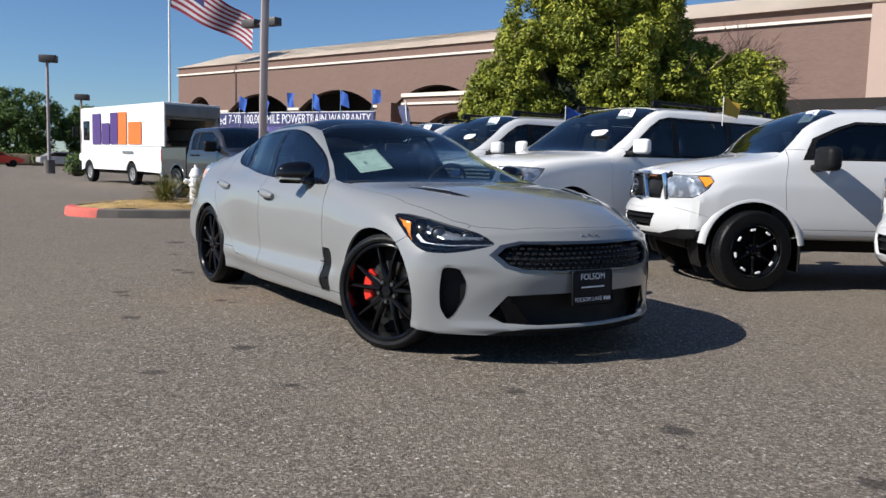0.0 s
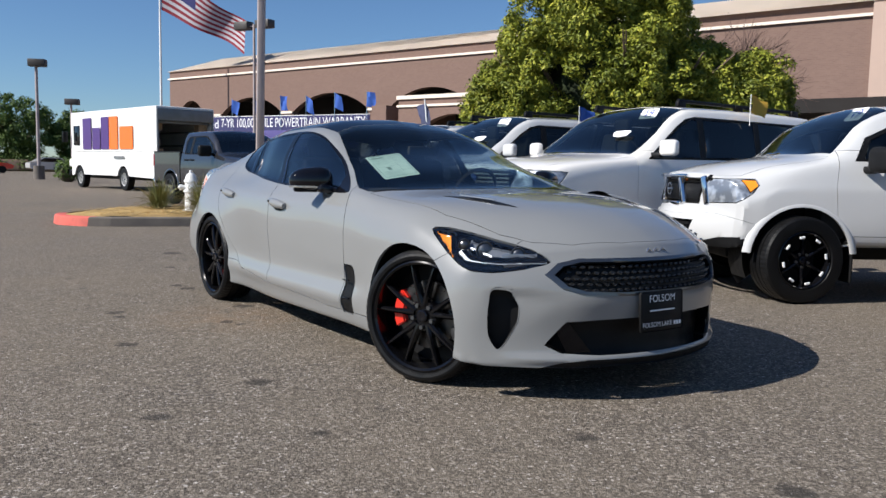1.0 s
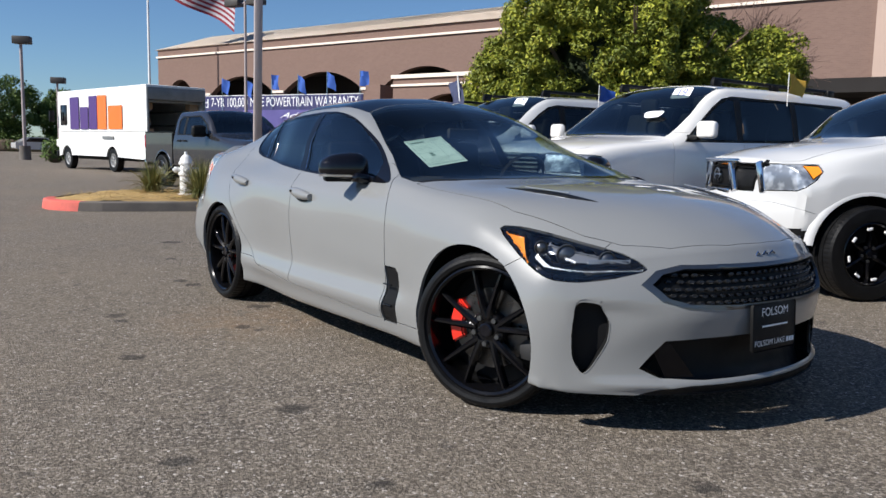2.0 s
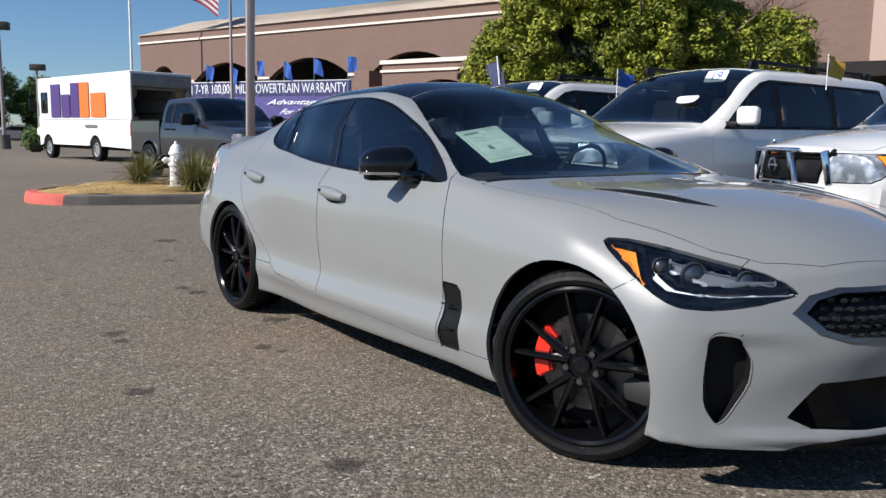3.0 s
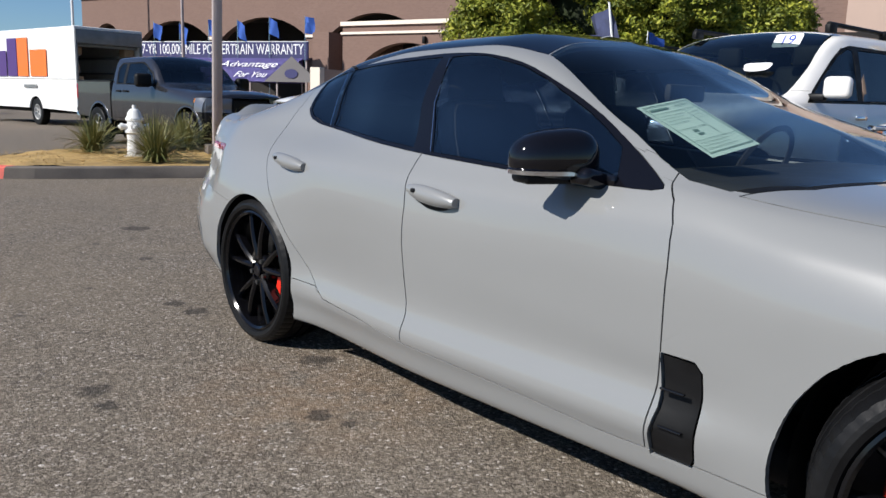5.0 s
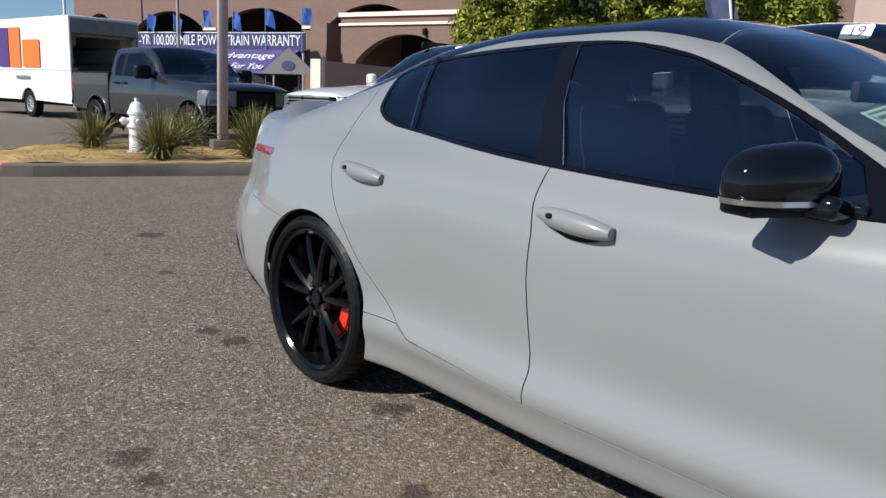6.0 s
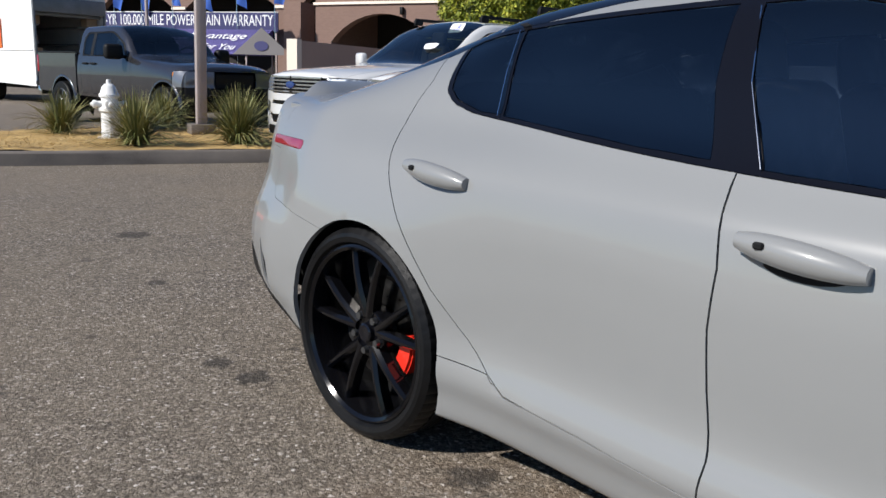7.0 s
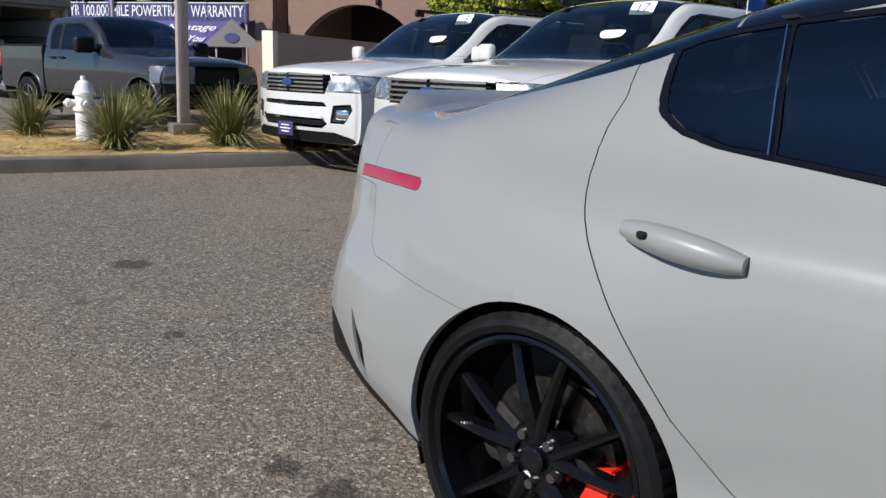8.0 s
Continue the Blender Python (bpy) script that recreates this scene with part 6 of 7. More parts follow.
part("badge", turned(lathe([(0, .06), (.012, .06), (.012, .045), (0, .045)], 24, "z", closed=True), Matrix.Translation((2.385, 0, .915)) @ pose(0, 0, 0, 0, 90, 0)), M_CHROME, nis, "plain chrome ring badge")
part("badge", box((.012, .15, .02), (2.39, 0, .915), .004), M_CHROME, nis)
n0 = pose(.86, .36, 1.578, 0, 0, 0) @ pose(0, 0, 0, 0, 50, 0) @ pose(0, 0, 0, 0, 0, 90)
year_sticker(nis, "19", n0.translation + (n0.to_3x3() @ Vector((0, 0, .03))), n0.to_3x3().to_4x4())
copy_thing(nis, pose(5.42, 5.75, 0, 0, 0, 183))

F1 = dict(half=1.0, front=2.52, back=-1.22, rear=-2.90, axle=1.84, sill=.50, belt=1.28, hood=1.14, roof=1.92, cowl=.85, rooffront=.0, tyre=.40, tyre_w=.27, rim=.255, gap=.09, bow=.16, paint_bumper=False, flares=True, steer=0, rail=1.36, mirror_back=.35, mirror_up=.10,
          amber=[(2.10, .98), (2.11, 1.06), (2.13, 1.06), (2.12, .98)], lamp=[(2.10, .80), (2.12, 1.08), (2.8, 1.08), (2.8, .80)], grille=[(-.1, .78), (-.1, 1.08), (.66, 1.08), (.62, .78)], intake=[(-.1, .56), (-.1, .68), (.6, .68), (.6, .56)],
          mirror=M_BLACK, mirror_size=1.35, rim_mat=M_ALLOY, spokes=plain_spokes(6, 0))
pickup(pose(-5.63, 21.8, 0, 0, 0, -47), "pickup_truck", "dark grey metallic crew-cab pickup truck parked behind the planter", F1, M_GUN)

# ---- delivery van ----
def van():
    # x along the length with the nose at +x, visible side at +y
    v = thing("delivery_van", pose(-9.92, 30.78, 0, 0, 0, 135.5), "white delivery van, purple and orange blocks, open rear door", "van")
    L, W, z0, z1 = 7.9, 1.12, .50, 3.05
    for sg in (1, -1):
        out = [(0, z0)] + [(0, z1), (L, z1 - .05), (L, z0)] + arc(7.1, .42, .52, 15, 165, 12) + arc(2.85, .42, .52, 15, 165, 12)
        b = turned(prism(out, .05), Matrix.Translation((0, sg * W + (.05 if sg < 0 else 0), 0)) @ pose(0, 0, 0, 90, 0, 0))
        part("side_panel", b, M_WHITEPAINT, v, smooth=False)
        part("trim_rail", box((L - .2, .03, .05), (L / 2, sg * (W + .01), 1.52), .01, 1), M_WHITEPAINT, v)
        part("cab_window", box((.62, .02, .80), (7.28, sg * (W + .006), 2.15), .03, 2), M_GLOSSBLACK, v, "dark cab side window")
        part("side_mirror", box((.12, .22, .45), (8.0, sg * (W + .22), 2.1), .03), M_BLACK, v)
        for x in (7.1, 2.85):
            wheel("wheel", .42, .26, .25, v, Vector((x, sg * (W - .16), .42)), plain_spokes(8, 0), sg, rim_mat=M_ALLOYWHITE)
    part("roof", box((L, 2 * W + .02, .10), (L / 2, 0, z1 + .0), .04), M_WHITEPAINT, v)
    part("front_wall", box((.06, 2 * W - .1, .6), (L - .02, 0, 2.72), .02), M_WHITEPAINT, v)
    part("windshield", box((.04, 2 * W - .2, .85), (L, 0, 2.05), .02, rot=(0, 4, 0)), M_GLOSSBLACK, v, "dark windshield")
    part("hood", box((.5, 1.7, .75), (L + .18, 0, 1.20), .12, 3), M_WHITEPAINT, v)
    part("front_bumper", box((.2, 2.1, .26), (L + .44, 0, .60), .05), M_BLACK, v)
    for sg in (1, -1):
        part("front_fender", box((.5, .34, .36), (L + .14, sg * .94, 1.02), .1, 3), M_WHITEPAINT, v)
        part("headlight", box((.06, .24, .18), (L + .42, sg * .70, 1.12), .03), M_LENSGREY, v)
    part("floor", box((L, 2 * W - .1, .14), (L / 2, 0, .78), .01), M_BLACK, v)
    part("chassis", box((L - .4, 1.0, .3), (L / 2, 0, .55), .02), M_BLACK, v)
    part("bulkhead", box((.05, 2 * W - .12, 2.2), (4.9, 0, 1.9), .0, 1), M_CABIN, v)
    part("door_header", box((.10, 2 * W - .04, .42), (.02, 0, 2.80), .02), M_GREYMETAL, v, "grey roller door header")
    part("rolled_door", box((.5, 2 * W - .16, .10), (.4, 0, 2.55), .03), M_GREYMETAL, v)
    part("rear_bumper", box((.35, 2 * W, .12), (-.12, 0, .60), .02), M_BLACK, v)
    for sg in (1, -1):
        part("door_jamb", box((.08, .06, 1.9), (.01, sg * (W - .05), 1.72), .01), M_GREYMETAL, v)
        for z in (1.25, 1.75, 2.25):
            part("shelf", box((3.8, .45, .04), (2.6, sg * .82, z), .005), M_GREYMETAL, v)
    random.seed(8)
    for i in range(14):
        sx, sy, sz = random.uniform(.25, .5), random.uniform(.25, .4), random.uniform(.16, .36)
        z = random.choice((.86, 1.27, 1.77, 2.27))
        part("carton", box((sx, sy, sz), (random.uniform(.35, 1.5), random.choice((-.82, .82)), z + sz / 2), .01, 1), M_CARTON, v, "brown carton")
    # logo: plain blocks in its two colours
    for x, w, z, h, m in ((6.15, .85, 2.22, 1.25, M_PURPLE), (5.22, .75, 2.02, .85, M_PURPLE), (4.38, .72, 2.22, 1.25, M_PURPLE), (3.58, .76, 2.22, 1.25, M_ORANGE), (2.45, 1.15, 2.02, .85, M_ORANGE)):
        part("logo_block", box((w, .012, h), (x, W + .034, z - .02), .0, 1), m, v, smooth=False)
    part("logo_bar", box((.95, .012, .10), (3.1, W + .034, 1.26), .0, 1), M_GREYMETAL, v, smooth=False)
    return v


M_GREYMETAL = worn("grey_metal", (0.22, 0.23, 0.23), 0.5, 3, 40, 0.25, 0.1, metal=0.3)
M_ALLOYWHITE = worn("pale_steel_wheel", (0.55, 0.55, 0.54), 0.5, 5, 60, 0.3, 0.1)
M_CARTON = worn("carton", (0.33, 0.22, 0.13), 0.85, 4, 40, 0.2, 0.1)
van()

# ---- planter ----
isl = thing("planter_island", pose(0, 0, 0), "kerbed planter island with dry straw mulch and red-painted nose", "planter", kind="structure")


def kerb_ring(a, b, name, m):
    """Kerb stones from one point of the outline to another."""
    bm = bmesh.new()
    prev = None
    for i in range(a, b + 1):
        k = i % len(KERB)
        (x, y), (u, v) = KERB[k], inner[k]
        ring = [bm.verts.new(c) for c in ((x, y, 0), (x + (u - x) * .12, y + (v - y) * .12, .135), (x + (u - x) * .25, y + (v - y) * .25, .155), (u, v, .155), (u, v, .02))]
        if prev:
            for q in range(4):
                bm.faces.new((prev[q], prev[q + 1], ring[q + 1], ring[q]))
        else:
            bm.faces.new(ring)
        prev = ring
    bm.faces.new(prev[::-1])
    bmesh.ops.recalc_face_normals(bm, faces=bm.faces)
    part(name, bm, m, isl, "faded red painted kerb" if m is M_KERBRED else "")


nk = len(KERB)
red0, red1 = 9, 19
kerb_ring(red0, red1, "kerb_stone", M_KERBRED)
step = 4
i = red1
while i < nk + red0:
    kerb_ring(i, min(i + step, nk + red0), "kerb_stone", M_CONCRETE)
    i += step
bm = bmesh.new()
bm.faces.new([bm.verts.new((x, y, .12)) for x, y in inner])
bmesh.ops.triangulate(bm, faces=bm.faces[:])
bmesh.ops.subdivide_edges(bm, edges=bm.edges[:], cuts=5, use_grid_fill=True)
for v in bm.verts:
    v.co.z += .03 + .035 * noise.noise(v.co * 1.3) + .02 * noise.noise(v.co * 5)
part("mulch_bed", bm, M_STRAW, isl, "dry golden straw mulch")

# loose straw
random.seed(5)
vts, fcs = [], []
for i in range(5200):
    k = random.randrange(nk)
    t = math.sqrt(random.random()) * .98
    x, y = -3.9 + (inner[k][0] + 3.9) * t, 17 + (inner[k][1] - 17) * t
    x, y = x + random.uniform(-.2, .2) * t, y + random.uniform(-.2, .2) * t
    a, l, w = random.uniform(0, 6.3), random.uniform(.05, .14), random.uniform(.003, .007)
    z = .165 + random.uniform(0, .03)
    dx, dy = math.cos(a) * l, math.sin(a) * l
    n = len(vts)
    vts += [(x - dy / l * w, y + dx / l * w, z), (x + dy / l * w, y - dx / l * w, z), (x + dx, y + dy, z + random.uniform(-.01, .04))]
    fcs.append((n, n + 1, n + 2))
me = bpy.data.meshes.new("straw")
me.from_pydata(vts, [], fcs)
me.materials.append(leafy("loose_straw", (0.30, 0.19, 0.06), (0.50, 0.34, 0.13), (0.66, 0.50, 0.24)))
tagged(new("straw", me), "loose dry golden straw on the planter", "straw", kind="stuff")


def spiky_plant(at, r, h, n, seed):
    t = thing("strap_leaf_plant", Matrix.Translation(at), "spiky green strap-leaved clump in the dry planter", "plant", "planter clumps")
    random.seed(seed)
    vs, fs = [], []
    for i in range(n):
        a = random.uniform(0, 2 * math.pi)
        lean = abs(random.gauss(0, .72))
        l = h * random.uniform(.65, 1.1)
        w = random.uniform(.008, .015)
        base = Vector((math.cos(a), math.sin(a), 0)) * random.uniform(0, r * .25)
        side = Vector((-math.sin(a), math.cos(a), 0))
        prev = None
        for k in range(5):
            s = k / 4
            out = math.sin(min(1.5, lean * (0.5 + s))) * l * s
            up = math.cos(min(1.5, lean * (0.5 + s))) * l * s
            c = base + Vector((math.cos(a), math.sin(a), 0)) * out + Vector((0, 0, up))
            ww = w * (1 - s * .9)
            m = len(vs)
            vs += [tuple(c - side * ww), tuple(c + side * ww + Vector((0, 0, ww * .5)))]
            if k:
                fs.append((m - 2, m - 1, m + 1, m))
    me = bpy.data.meshes.new("leaves")
    me.from_pydata(vs, [], fs)
    me.materials.append(M_SPIKE)
    ob = new("leaves", me)
    ob.parent = t
    part("stem_base", lathe([(-.03, .001), (-.03, r * .22), (.06, r * .16), (.10, .001)], 12, "z"), M_BARK, t)


spiky_plant((-4.62, 15.7, .15), .5, .68, 560, 11)
spiky_plant((-3.40, 16.1, .15), .55, .76, 700, 12)
spiky_plant((-6.0, 17.2, .15), .5, .60, 460, 13)
spiky_plant((-4.85, 18.4, .15), .5, .68, 460, 14)

# fire hydrant
hy = thing("fire_hydrant", Matrix.Translation((-5.15, 16.55, .14)) @ Matrix.Diagonal((1.05, 1.05, 1, 1)), "white-painted fire hydrant in the planter", "hydrant")
part("barrel", lathe([(0, .001), (0, .16), (.035, .16), (.04, .115), (.36, .11), (.38, .14), (.42, .14), (.44, .105), (.55, .10), (.57, .125), (.60, .125), (.62, .11), (.70, .085), (.74, .05), (.745, .03), (.80, .028), (.80, .001)], 24, "z"), M_WHITEPAINT, hy)
for a in (0, 90, 180):
    r = .07 if a == 90 else .055
    part("outlet_cap", turned(lathe([(.08, r * .8), (.16, r * .8), (.16, r), (.20, r), (.205, r * .5), (.23, r * .35), (.23, .001)], 16, "z"), Matrix.Translation((0, 0, .47)) @ pose(0, 0, 0, 0, 0, a + 200) @ pose(0, 0, 0, 0, 90, 0)), M_WHITEPAINT, hy)

# lamp posts
lp = thing("light_pole", pose(-4.19, 18.0, .14, 0, 0, 20), "square brown steel light pole on a concrete base in the planter", "light pole")
part("base_block", box((.38, .38, .16), (0, 0, .07), .02), M_CONCRETE, lp)
part("shaft", turned(box((.155, .155, 7.4), (0, 0, 3.85), .02), pose(0, 0, 0, 0, .8, 0)), M_POST, lp)


def lot_light(x, y, h, r, heads, yaw, base=True, label="tall brown parking lot light pole with box lamp heads"):
    t = thing("parking_light", pose(x, y, 0, 0, 0, yaw), label, "light pole", "parking lights")
    part("shaft", rod((0, 0, 0), (0, 0, h), r, r * .8, 10), M_POST, t)
    if base:
        part("base_block", rod((0, 0, 0), (0, 0, .8), .32, .30, 16), M_CONCRETE, t)
    for sx in heads:
        part("arm", box((.5, .06, .06), (sx * .3, 0, h - .1), .01), M_POST, t)
        part("lamp_head", box((.95, .55, .42), (sx * .75, 0, h - .05), .04), M_BRONZE, t)
    return t


lot_light(-24.39, 48.5, 6.75, .10, (0.1,), 10)
lot_light(-27.8, 60, 5.4, .09, (0.1,), 10)
lot_light(-10.9, 45, 8.5, .085, (-1, 1), -30, False)

# ---- trees ----
def leaf_cloud(name, puffs, per, size, m, seed, parent):
    """A crown: many small leaves, gathered in puffs (centre, radius)."""
    rng = np.random.default_rng(seed)
    n = len(puffs) * per
    cen = np.repeat(np.array([p[0] for p in puffs]), per, 0)
    rad = np.repeat(np.array([p[1] for p in puffs]), per)[:, None]
    d = rng.normal(size=(n, 3))
    d /= np.linalg.norm(d, axis=1)[:, None]
    pos = cen + d * rad * rng.uniform(.55, 1.08, (n, 1)) * np.array([1, 1, .85])
    nrm = d + rng.normal(size=(n, 3)) * .38 + np.array([0, 0, .3])
    nrm /= np.linalg.norm(nrm, axis=1)[:, None]
    t = np.cross(nrm, rng.normal(size=(n, 3)))
    t /= np.linalg.norm(t, axis=1)[:, None]
    b = np.cross(nrm, t)
    s = size * rng.uniform(.6, 1.25, (n, 1))
    v = np.stack([pos - t * s, pos + b * s * .42 + nrm * s * .12, pos + t * s, pos - b * s * .42 + nrm * s * .12], 1).reshape(-1, 3)
    f = np.arange(n * 4).reshape(-1, 4)
    me = bpy.data.meshes.new(name)
    me.from_pydata(v.tolist(), [], f.tolist())
    me.materials.append(m)
    ob = new(name, me)
    ob.parent = parent
    return ob


def lobed(blobs, lobes, r0, r1, per, p0, p1, seed):
    """Puffs gathered on rounded lobes that stand on the hull of a crown."""
    rng = np.random.default_rng(seed)
    out = []
    for c, rr, share in blobs:
        for _ in range(int(lobes * share)):
            d = rng.normal(size=3)
            d[2] = d[2] * .9 + .12
            d /= np.linalg.norm(d)
            q, R = np.array(c) + d * np.array(rr) * rng.uniform(.68, .88), rng.uniform(r0, r1)
            for _ in range(per):
                e = rng.normal(size=3) + d * .9
                e /= np.linalg.norm(e)
                out.append((q + e * R * rng.uniform(.75, 1.0), rng.uniform(p0, p1)))
    return out


def branchy(at, h, r, n, seed, spread_r, top):
    """A trunk with forking limbs as one tapered mesh."""
    random.seed(seed)
    bm = rod((0, 0, 0), (0.1, 0, h), r, r * .7, 10)
    for i in range(n):
        a = 2 * math.pi * i / n + random.uniform(-.3, .3)
        p = Vector((0.1, 0, h * random.uniform(.7, 1)))
        q = p + Vector((math.cos(a) * spread_r * .5, math.sin(a) * spread_r * .5, (top - h) * .45))
        bm = rod(p, q, r * .5, r * .28, 7, bm)
        for k in range(2):
            e = q + Vector((math.cos(a + random.uniform(-.8, .8)) * spread_r * .4, math.sin(a + random.uniform(-.8, .8)) * spread_r * .4, (top - h) * .35))
            bm = rod(q, e, r * .26, r * .08, 6, bm)
    return bm


tree = thing("broadleaf_tree", Matrix.Translation((4.0, 22.5, 0)), "dense rounded yellow-green broadleaf tree behind the parked cars", "tree")
part("trunk", branchy((0, 0, 0), 1.6, .22, 7, 3, 3.0, 5.0), M_BARK, tree)
blobs = [((-.35, 0, 3.2), (2.8, 2.6, 3.5), 1.0), ((2.5, .3, 2.6), (2.2, 2.0, 1.9), .55), ((-3.0, -.2, 2.1), (1.0, 1.2, 1.5), .18)]
deep = [(c, tuple(q * .80 for q in rr), share) for c, rr, share in blobs]
leaf_cloud("crown", lobed(blobs, 175, .36, .66, 17, .15, .24, 21) + lobed(deep, 90, .40, .60, 14, .18, .26, 23), 58, .060, M_LEAF, 22, tree)
# added dark blobs inside the crown; their colour stands for its inner shade
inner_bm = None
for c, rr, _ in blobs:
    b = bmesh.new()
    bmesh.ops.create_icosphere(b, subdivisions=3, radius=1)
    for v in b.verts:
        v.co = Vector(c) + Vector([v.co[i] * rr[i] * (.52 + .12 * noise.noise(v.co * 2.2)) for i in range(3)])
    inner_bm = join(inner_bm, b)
part("shade_core", inner_bm, worn("crown_shade", (0.018, 0.028, 0.008), .9, 2, 20, .4, .5), tree, "dark solid core painted as the crown's inner shade")

twig = thing("bare_twig_tree", Matrix.Translation((6.2, 25.5, 0)), "thin bare brown-twigged tree behind the green crown", "tree")
random.seed(31)
vs, fs = [], []


def shoot(p, d, l, r, depth):
    q = p + d * l
    s = d.cross(Vector((0, 0, 1)) if abs(d.z) < .9 else Vector((1, 0, 0))).normalized()
    t = d.cross(s)
    m = len(vs)
    for k in range(3):
        a = 2.094 * k
        vs.append(tuple(p + (s * math.cos(a) + t * math.sin(a)) * r))
    for k in range(3):
        a = 2.094 * k
        vs.append(tuple(q + (s * math.cos(a) + t * math.sin(a)) * r * .6))
    fs.extend([(m, m + 1, m + 4, m + 3), (m + 1, m + 2, m + 5, m + 4), (m + 2, m, m + 3, m + 5)])
    if depth:
        for _ in range(4 if depth > 2 else 5):
            e = (d + Vector((random.gauss(0, .5), random.gauss(0, .5), random.gauss(.15, .35)))).normalized()
            shoot(p + d * l * random.uniform(.5, 1), e, l * random.uniform(.55, .8), r * .55, depth - 1)


shoot(Vector((0, 0, 0)), Vector((.02, 0, 1)), 2.6, .12, 5)
me = bpy.data.meshes.new("twig_mass")
me.from_pydata(vs, [], fs)
me.materials.append(worn("twig_bark", (0.14, 0.09, 0.075), .9, 3, 30, .3, .2))
ob = new("twig_mass", me)
ob.parent = twig

for x, y, w, h, sd in ((-47.5, 88, 4.6, 7.6, 41), (-56, 92, 5.0, 7.9, 42), (-63, 86, 5.0, 7.2, 43), (-70, 95, 5.5, 7.5, 44), (-41.5, 93, 3.6, 6.4, 45)):
    t = thing("shade_tree", Matrix.Translation((x, y, 0)), "dark green rounded shade tree at the far edge of the lot", "tree", "far shade trees")
    part("trunk", branchy((0, 0, 0), 2.0, .2, 6, sd, w * .7, h * .8), M_BARK, t)
    leaf_cloud("crown", lobed([((0, 0, h * .57), (w * .95, w * .85, h * .42), 1.0)], 42, .9, 1.5, 9, .4, .7, sd), 70, .17, M_FARLEAF, sd, t)
hedge = thing("hedge", pose(-20.6, 43.6, 0, 0, 0, 30), "clipped green hedge behind the delivery van", "hedge")
leaf_cloud("leaves", [(np.array([x, y, z]), .45) for x in (0, .45) for y in (-.2, .2) for z in (.45, .85)], 150, .09, M_FARLEAF, 51, hedge)
part("core", box((.7, .5, .8), (.2, 0, .4), .2), M_BARK, hedge)


bank = thing("far_hedge", Matrix.Translation((-46, 84, 0)), "long dark green hedge at the far edge of the lot", "hedge")
leaf_cloud("leaves", [(np.array([x, .3 * math.sin(x * 2), z]), .75) for x in np.arange(-12, 8.5, .8) for z in (.5, 1.15)], 60, .15, M_FARLEAF, 52, bank)
part("core", box((20, .9, 1.2), (-2, 0, .6), .3), M_BARK, bank)


# ---- far parked cars ----
def far_car(x, y, yaw, m, label):
    c = thing("parked_car", pose(x, y, 0, 0, 0, yaw), label, "car", "far parked cars")
    prof = [(-2.2, .35), (2.2, .35), (2.25, .65), (1.9, .82), (1.0, .95), (.3, 1.38), (-1.1, 1.42), (-1.8, 1.0), (-2.2, .92)]
    b = prism(round_poly(prof, 3, .25), 1.7)
    turned(b, Matrix.Translation((0, .85, 0)) @ pose(0, 0, 0, 90, 0, 0))
    part("body", b, m, c)
    part("window", turned(prism([(.85, .98), (.25, 1.32), (-1.05, 1.35), (-1.55, 1.02)], 1.72), Matrix.Translation((0, .86, 0)) @ pose(0, 0, 0, 90, 0, 0)), M_GLOSSBLACK, c)
    for wx in (1.35, -1.35):
        for wy in (.78, -.78):
            part("wheel", turned(lathe([(-.11, .001), (-.11, .2), (-.11, .31), (.11, .31), (.11, .001)], 20, "y"), Matrix.Translation((wx, wy, .31))), M_RUBBER, c)


far_car(-40.2, 70, 40, M_RED, "small red car parked at the far edge")
far_car(-36, 74, 40, M_WHITE, "white car parked under far trees")
far_car(-33.5, 78, 40, M_GUN, "dark car parked under far trees")
far_car(-30.5, 79, 40, M_PEARL, "pale car parked under far trees")
far_car(-40, 62, 60, M_GUN, "dark car parked at the far edge")


# ---- flags, banner and tent ----
pole = thing("flag_pole", Matrix.Translation((-22, 62, 0)), "tall thin white flag pole", "flag pole")
part("shaft", rod((0, 0, 0), (0, 0, 16.4), .11, .06, 12), M_WHITEPAINT, pole)
part("finial", lathe([(16.38, .001), (16.42, .09), (16.5, .12), (16.6, .09), (16.64, .001)], 14, "z"), M_CHROME, pole)
bm = bmesh.new()
NU, NV = 36, 26
grid = []
for i in range(NU + 1):
    u = i / NU
    row = []
    for j in range(NV + 1):
        v = j / NV
        row.append(bm.verts.new((-21.9 + 6.2 * u, 62 + .45 * math.sin(9 * u + 1.5 * v) * u, 15.6 - 3.3 * v * (1 - .35 * u) - 4.2 * u + .25 * math.sin(8 * u + 2 * v) * u)))
    grid.append(row)
for i in range(NU):
    for j in range(NV):
        f = bm.faces.new((grid[i][j], grid[i + 1][j], grid[i + 1][j + 1], grid[i][j + 1]))
        f.material_index = 2 if (i < NU * .4 and j < 14) else (0 if (j // 2) % 2 == 0 else 1)
tagged(obj("national_flag", bm, [mat("flag_red", (0.22, 0.018, 0.032), .8), mat("flag_white", (0.46, 0.45, 0.48), .8), mat("flag_navy", (0.02, 0.025, 0.12), .8)]), "red and white striped national flag hanging in the wind", "flag")

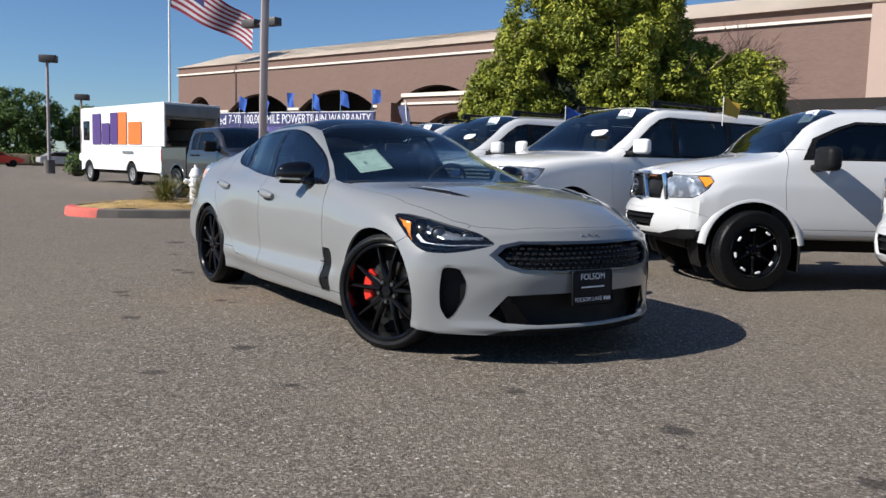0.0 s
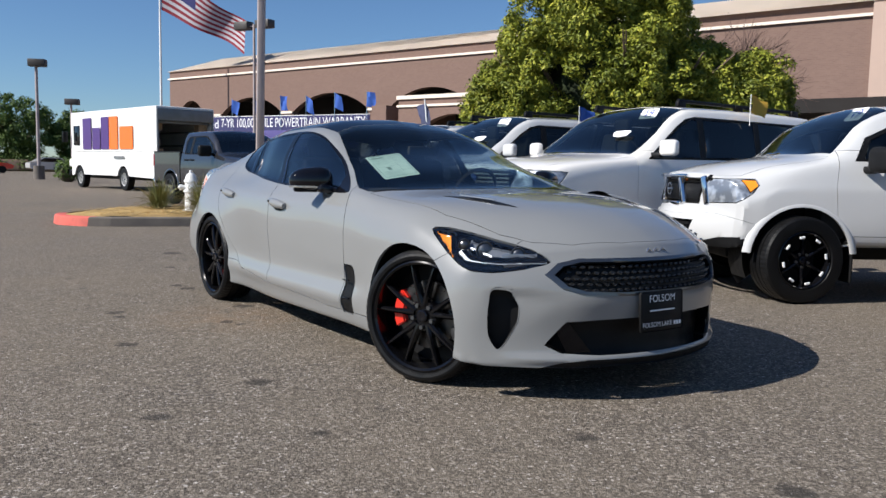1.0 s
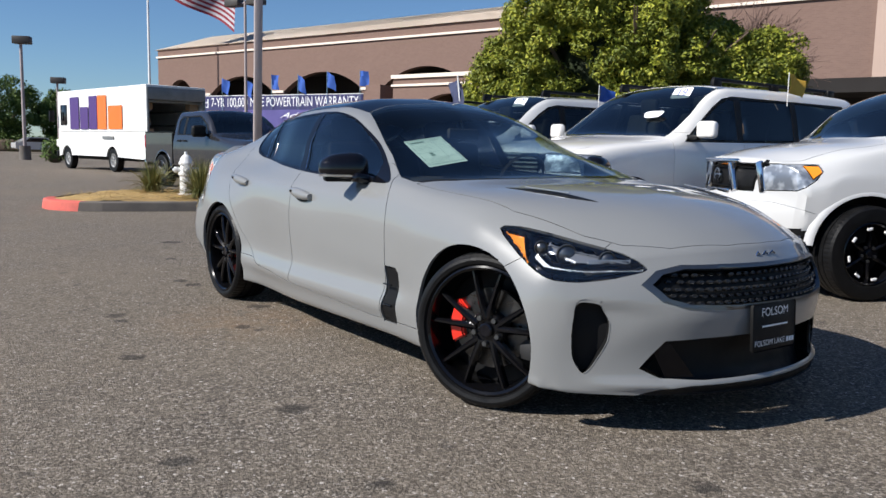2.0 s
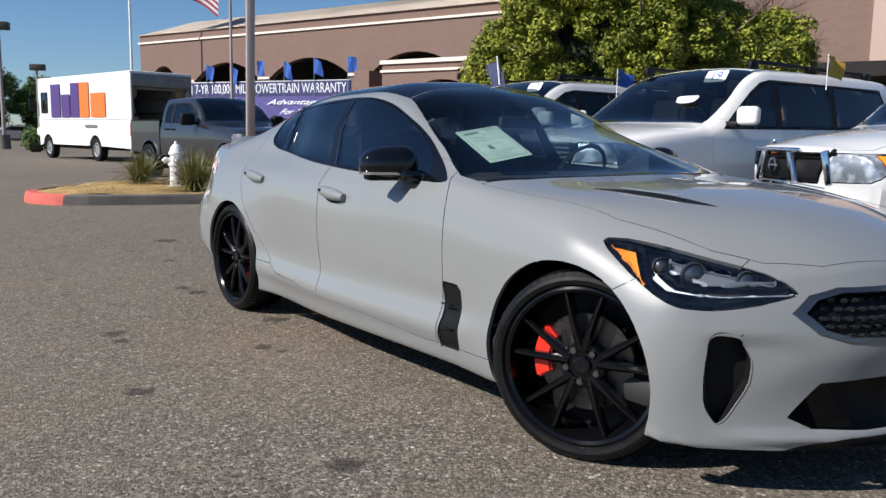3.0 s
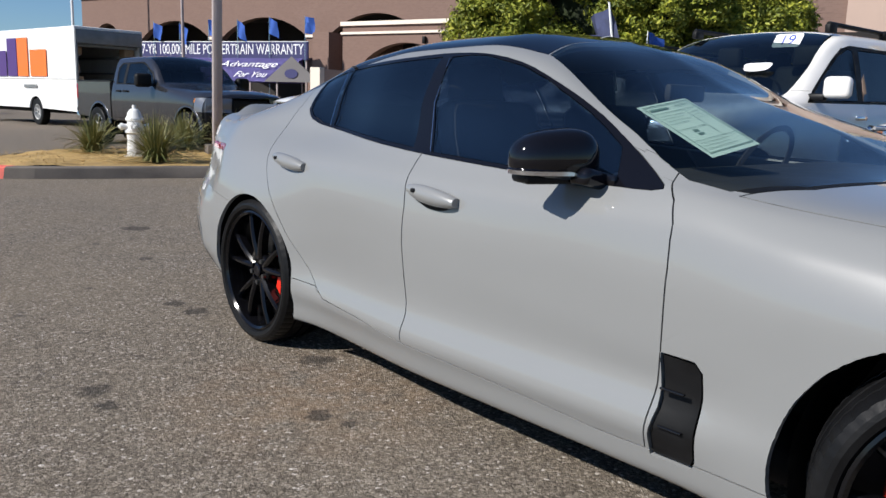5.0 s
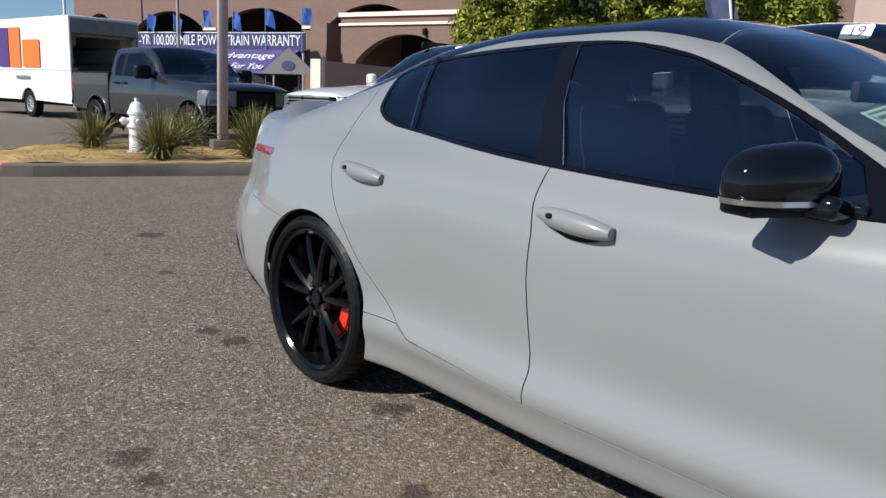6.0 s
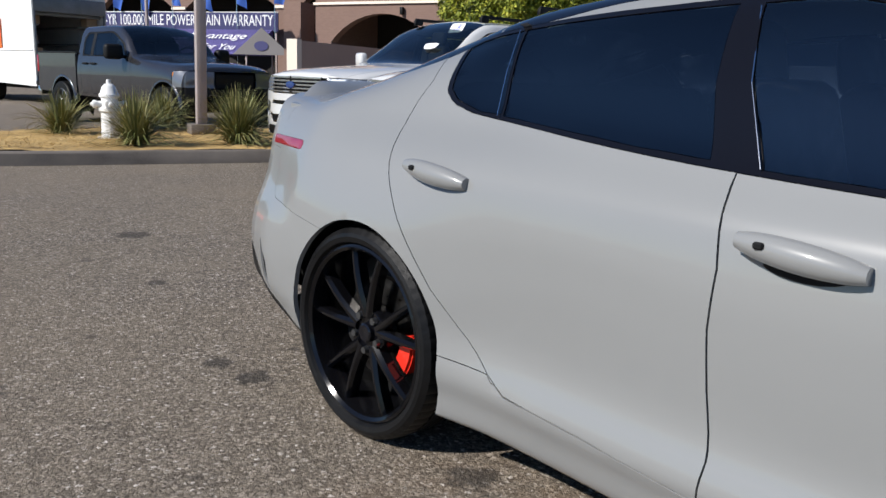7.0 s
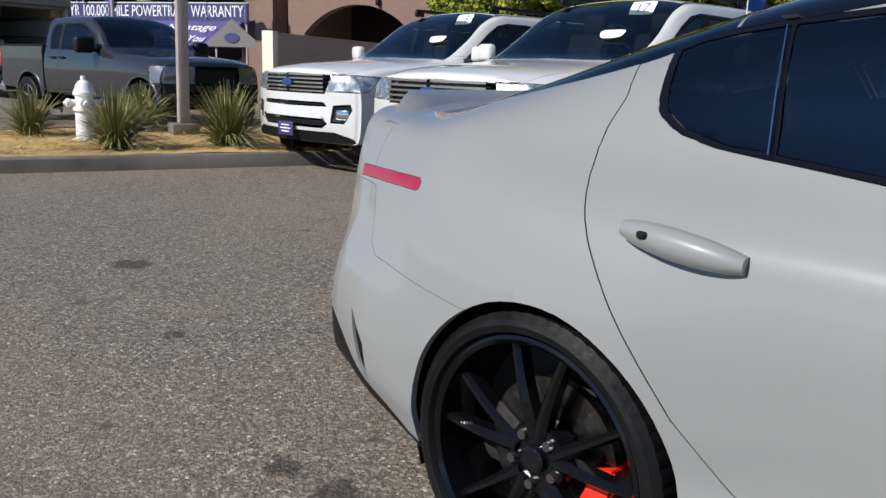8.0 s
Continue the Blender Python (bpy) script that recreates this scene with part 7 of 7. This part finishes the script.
# banner frame: x runs along the banner to its reader's right, y up its face
d = Vector((11.3, -6.0, 0)).normalized()
BANNER = Matrix(((d.x, 0, -d.y * -1, -5.75), (d.y, 0, -d.x, 54.0), (0, 1, 0, 0), (0, 0, 0, 1)))
BANNER.col[2][:3] = d.cross(Vector((0, 0, 1)))
ban = thing("warranty_banner", BANNER, "long navy banner with white warranty lettering on posts", "banner")
part("board", turned(box((17, 1.05, .08), (-8.4, 3.93, -.04), .01), Matrix.Identity(4)), M_SIGNBLUE, ban, smooth=False)
part("edge_strip", box((17, .05, .1), (-8.4, 4.48, -.04), .01), M_WHITEPAINT, ban)
for x in (-.1, -4.2, -8.4, -12.6, -16.6):
    part("post", box((.1, 4.4, .1), (x, 2.2, -.14), .01), M_POST, ban)


def fit_text(body, m, parent, right, width, base, height, label, z=.004, shear=0.0):
    t = text_part("lettering", body, 1.0, m, parent, Matrix.Identity(4), label, "LEFT")
    xs = [v.co.x for v in t.data.vertices]
    ys = [v.co.y for v in t.data.vertices]
    sx, sy = width / (max(xs) - min(xs)), height / (max(ys) - min(ys))
    for v in t.data.vertices:
        x, y = (v.co.x - min(xs)) * sx, (v.co.y - min(ys)) * sy
        v.co = (right - width + x + shear * y, base + y, z + v.co.z)
    return t


fit_text("7-YR 100,000 MILE POWERTRAIN WARRANTY", M_LETTER, ban, -.22, 12.45, 3.62, .72, "white capital lettering")
fit_text("ied", M_LETTER, ban, -12.95, .95, 3.66, .62, "white lettering")


def blue_flag(x, top, k):
    fl = thing("pennant_flag", BANNER @ Matrix.Translation((x, 0, .1)), "small blue flag on a thin pole above the banner", "flag", "blue pennants")
    part("pole", rod((0, 0, 0), (0, top, 0), .025, .02, 6), M_CHROME, fl)
    b = bmesh.new()
    g = [[b.verts.new((u * .62 - .0 + .04 * math.sin(4 * v + k), top - .05 - v * .95 - u * (.25 + .2 * math.sin(k * 2.3)), .10 * math.sin(5 * u + 3 * v + k))) for v in (0, .33, .66, 1)] for u in (0, .25, .5, .75, 1)]
    for p, q in zip(g, g[1:]):
        for j in range(3):
            b.faces.new((p[j], q[j], q[j + 1], p[j + 1]))
    part("cloth", b, M_FLAGBLUE, fl)


for k, (x, top) in enumerate(((-11.55, 5.75), (-9.45, 5.65), (-7.15, 5.85), (-4.95, 5.8), (-2.6, 5.95), (-.05, 5.95))):
    blue_flag(x, top, k)

tent = thing("promo_tent", BANNER @ Matrix.Translation((1.6, 0, 1.6)), "violet promotional tent with grey gable and white lettering", "tent")
b = bmesh.new()
vt = [b.verts.new(c) for c in ((-9.0, 2.0, 2.4), (-.9, 2.0, 2.4), (-.2, 3.35, 1.0), (-9.0, 3.35, 1.0), (-9.0, 2.0, -.3), (-.9, 2.0, -.3))]
b.faces.new((vt[0], vt[1], vt[2], vt[3]))
b.faces.new((vt[3], vt[2], vt[5], vt[4]))
bmesh.ops.solidify(b, geom=b.faces[:], thickness=.03)
part("roof_cloth", b, M_TENT, tent, smooth=False)
part("gable", turned(prism([(-1.75, 2.0), (1.85, 2.0), (.05, 3.38)], .05), Matrix.Translation((.0, 0, 2.42))), worn("grey_gable_cloth", (0.16, 0.15, 0.15), .8, 1, 30, .1, .05), tent, "grey-beige gable panel", smooth=False)
part("oval_sign", turned(lathe([(0, .001), (0, .25), (.03, .25), (.03, .001)], 28, "z"), Matrix.Translation((.05, 2.45, 2.48)) @ Matrix.Diagonal((1.7, 1, 1, 1))), M_SIGNBLUE, tent, "plain dark oval sign")
sl = Vector((0, 1.35, -1.4)).normalized()
SL = Matrix(((1, 0, 0, -1.6), (0, sl.y, -sl.z, 2.05), (0, sl.z, sl.y, 2.42), (0, 0, 0, 1)))
tl = fit_text("Advantage", M_LETTER, tent, 0, 3.9, .95, .62, "white script lettering", .03, .25)
tl.matrix_local = SL
tl = fit_text("For You", M_LETTER, tent, -.3, 2.1, .25, .45, "white script lettering", .03, .25)
tl.matrix_local = SL
for x in (-8.9, -1.0):
    for z in (2.3, -.2):
        part("leg", box((.08, 2.0, .08), (x, 1.0, z), .01), M_POST, tent)


def window_flag(m, cloth, label, h=.42, w=.34, lean=0.0):
    t = thing("window_flag", m, label, "flag", "car window flags")
    part("staff", rod((0, 0, -.05), (lean * .3, 0, h), .006, .005, 6), M_WHITEPAINT, t)
    b = bmesh.new()
    g = [[b.verts.new((lean * .3 * (1 - v) - u * w, .03 * math.sin(7 * u + 3 * v), h - .01 - v * h * .62 - u * .07)) for v in (0, .33, .66, 1)] for u in (0, .2, .4, .6, .8, 1)]
    for p, q in zip(g, g[1:]):
        for j in range(3):
            b.faces.new((p[j], q[j], q[j + 1], p[j + 1]))
    part("cloth", b, cloth, t)


window_flag(pose(2.11, 11.24, 0, 0, 0, 214) @ Matrix.Translation((-1.05, .90, 1.70)), M_FLAGGOLD, "gold cloth flag clipped to a car window", .33, .30)
window_flag(pose(.53, 13.61, 0, 0, 0, 214) @ Matrix.Translation((-.85, .90, 1.70)), M_FLAGBLUE, "blue cloth flag clipped to a car window", .33, .30)
window_flag(Matrix.Translation((-.12, 0, 0)) @ SEDAN_AT @ Matrix.Translation((-.52, .66, 1.24)), M_DUSKFLAG, "dusky blue cloth flag clipped to the grey sedan's window", .36, .11, -.25)
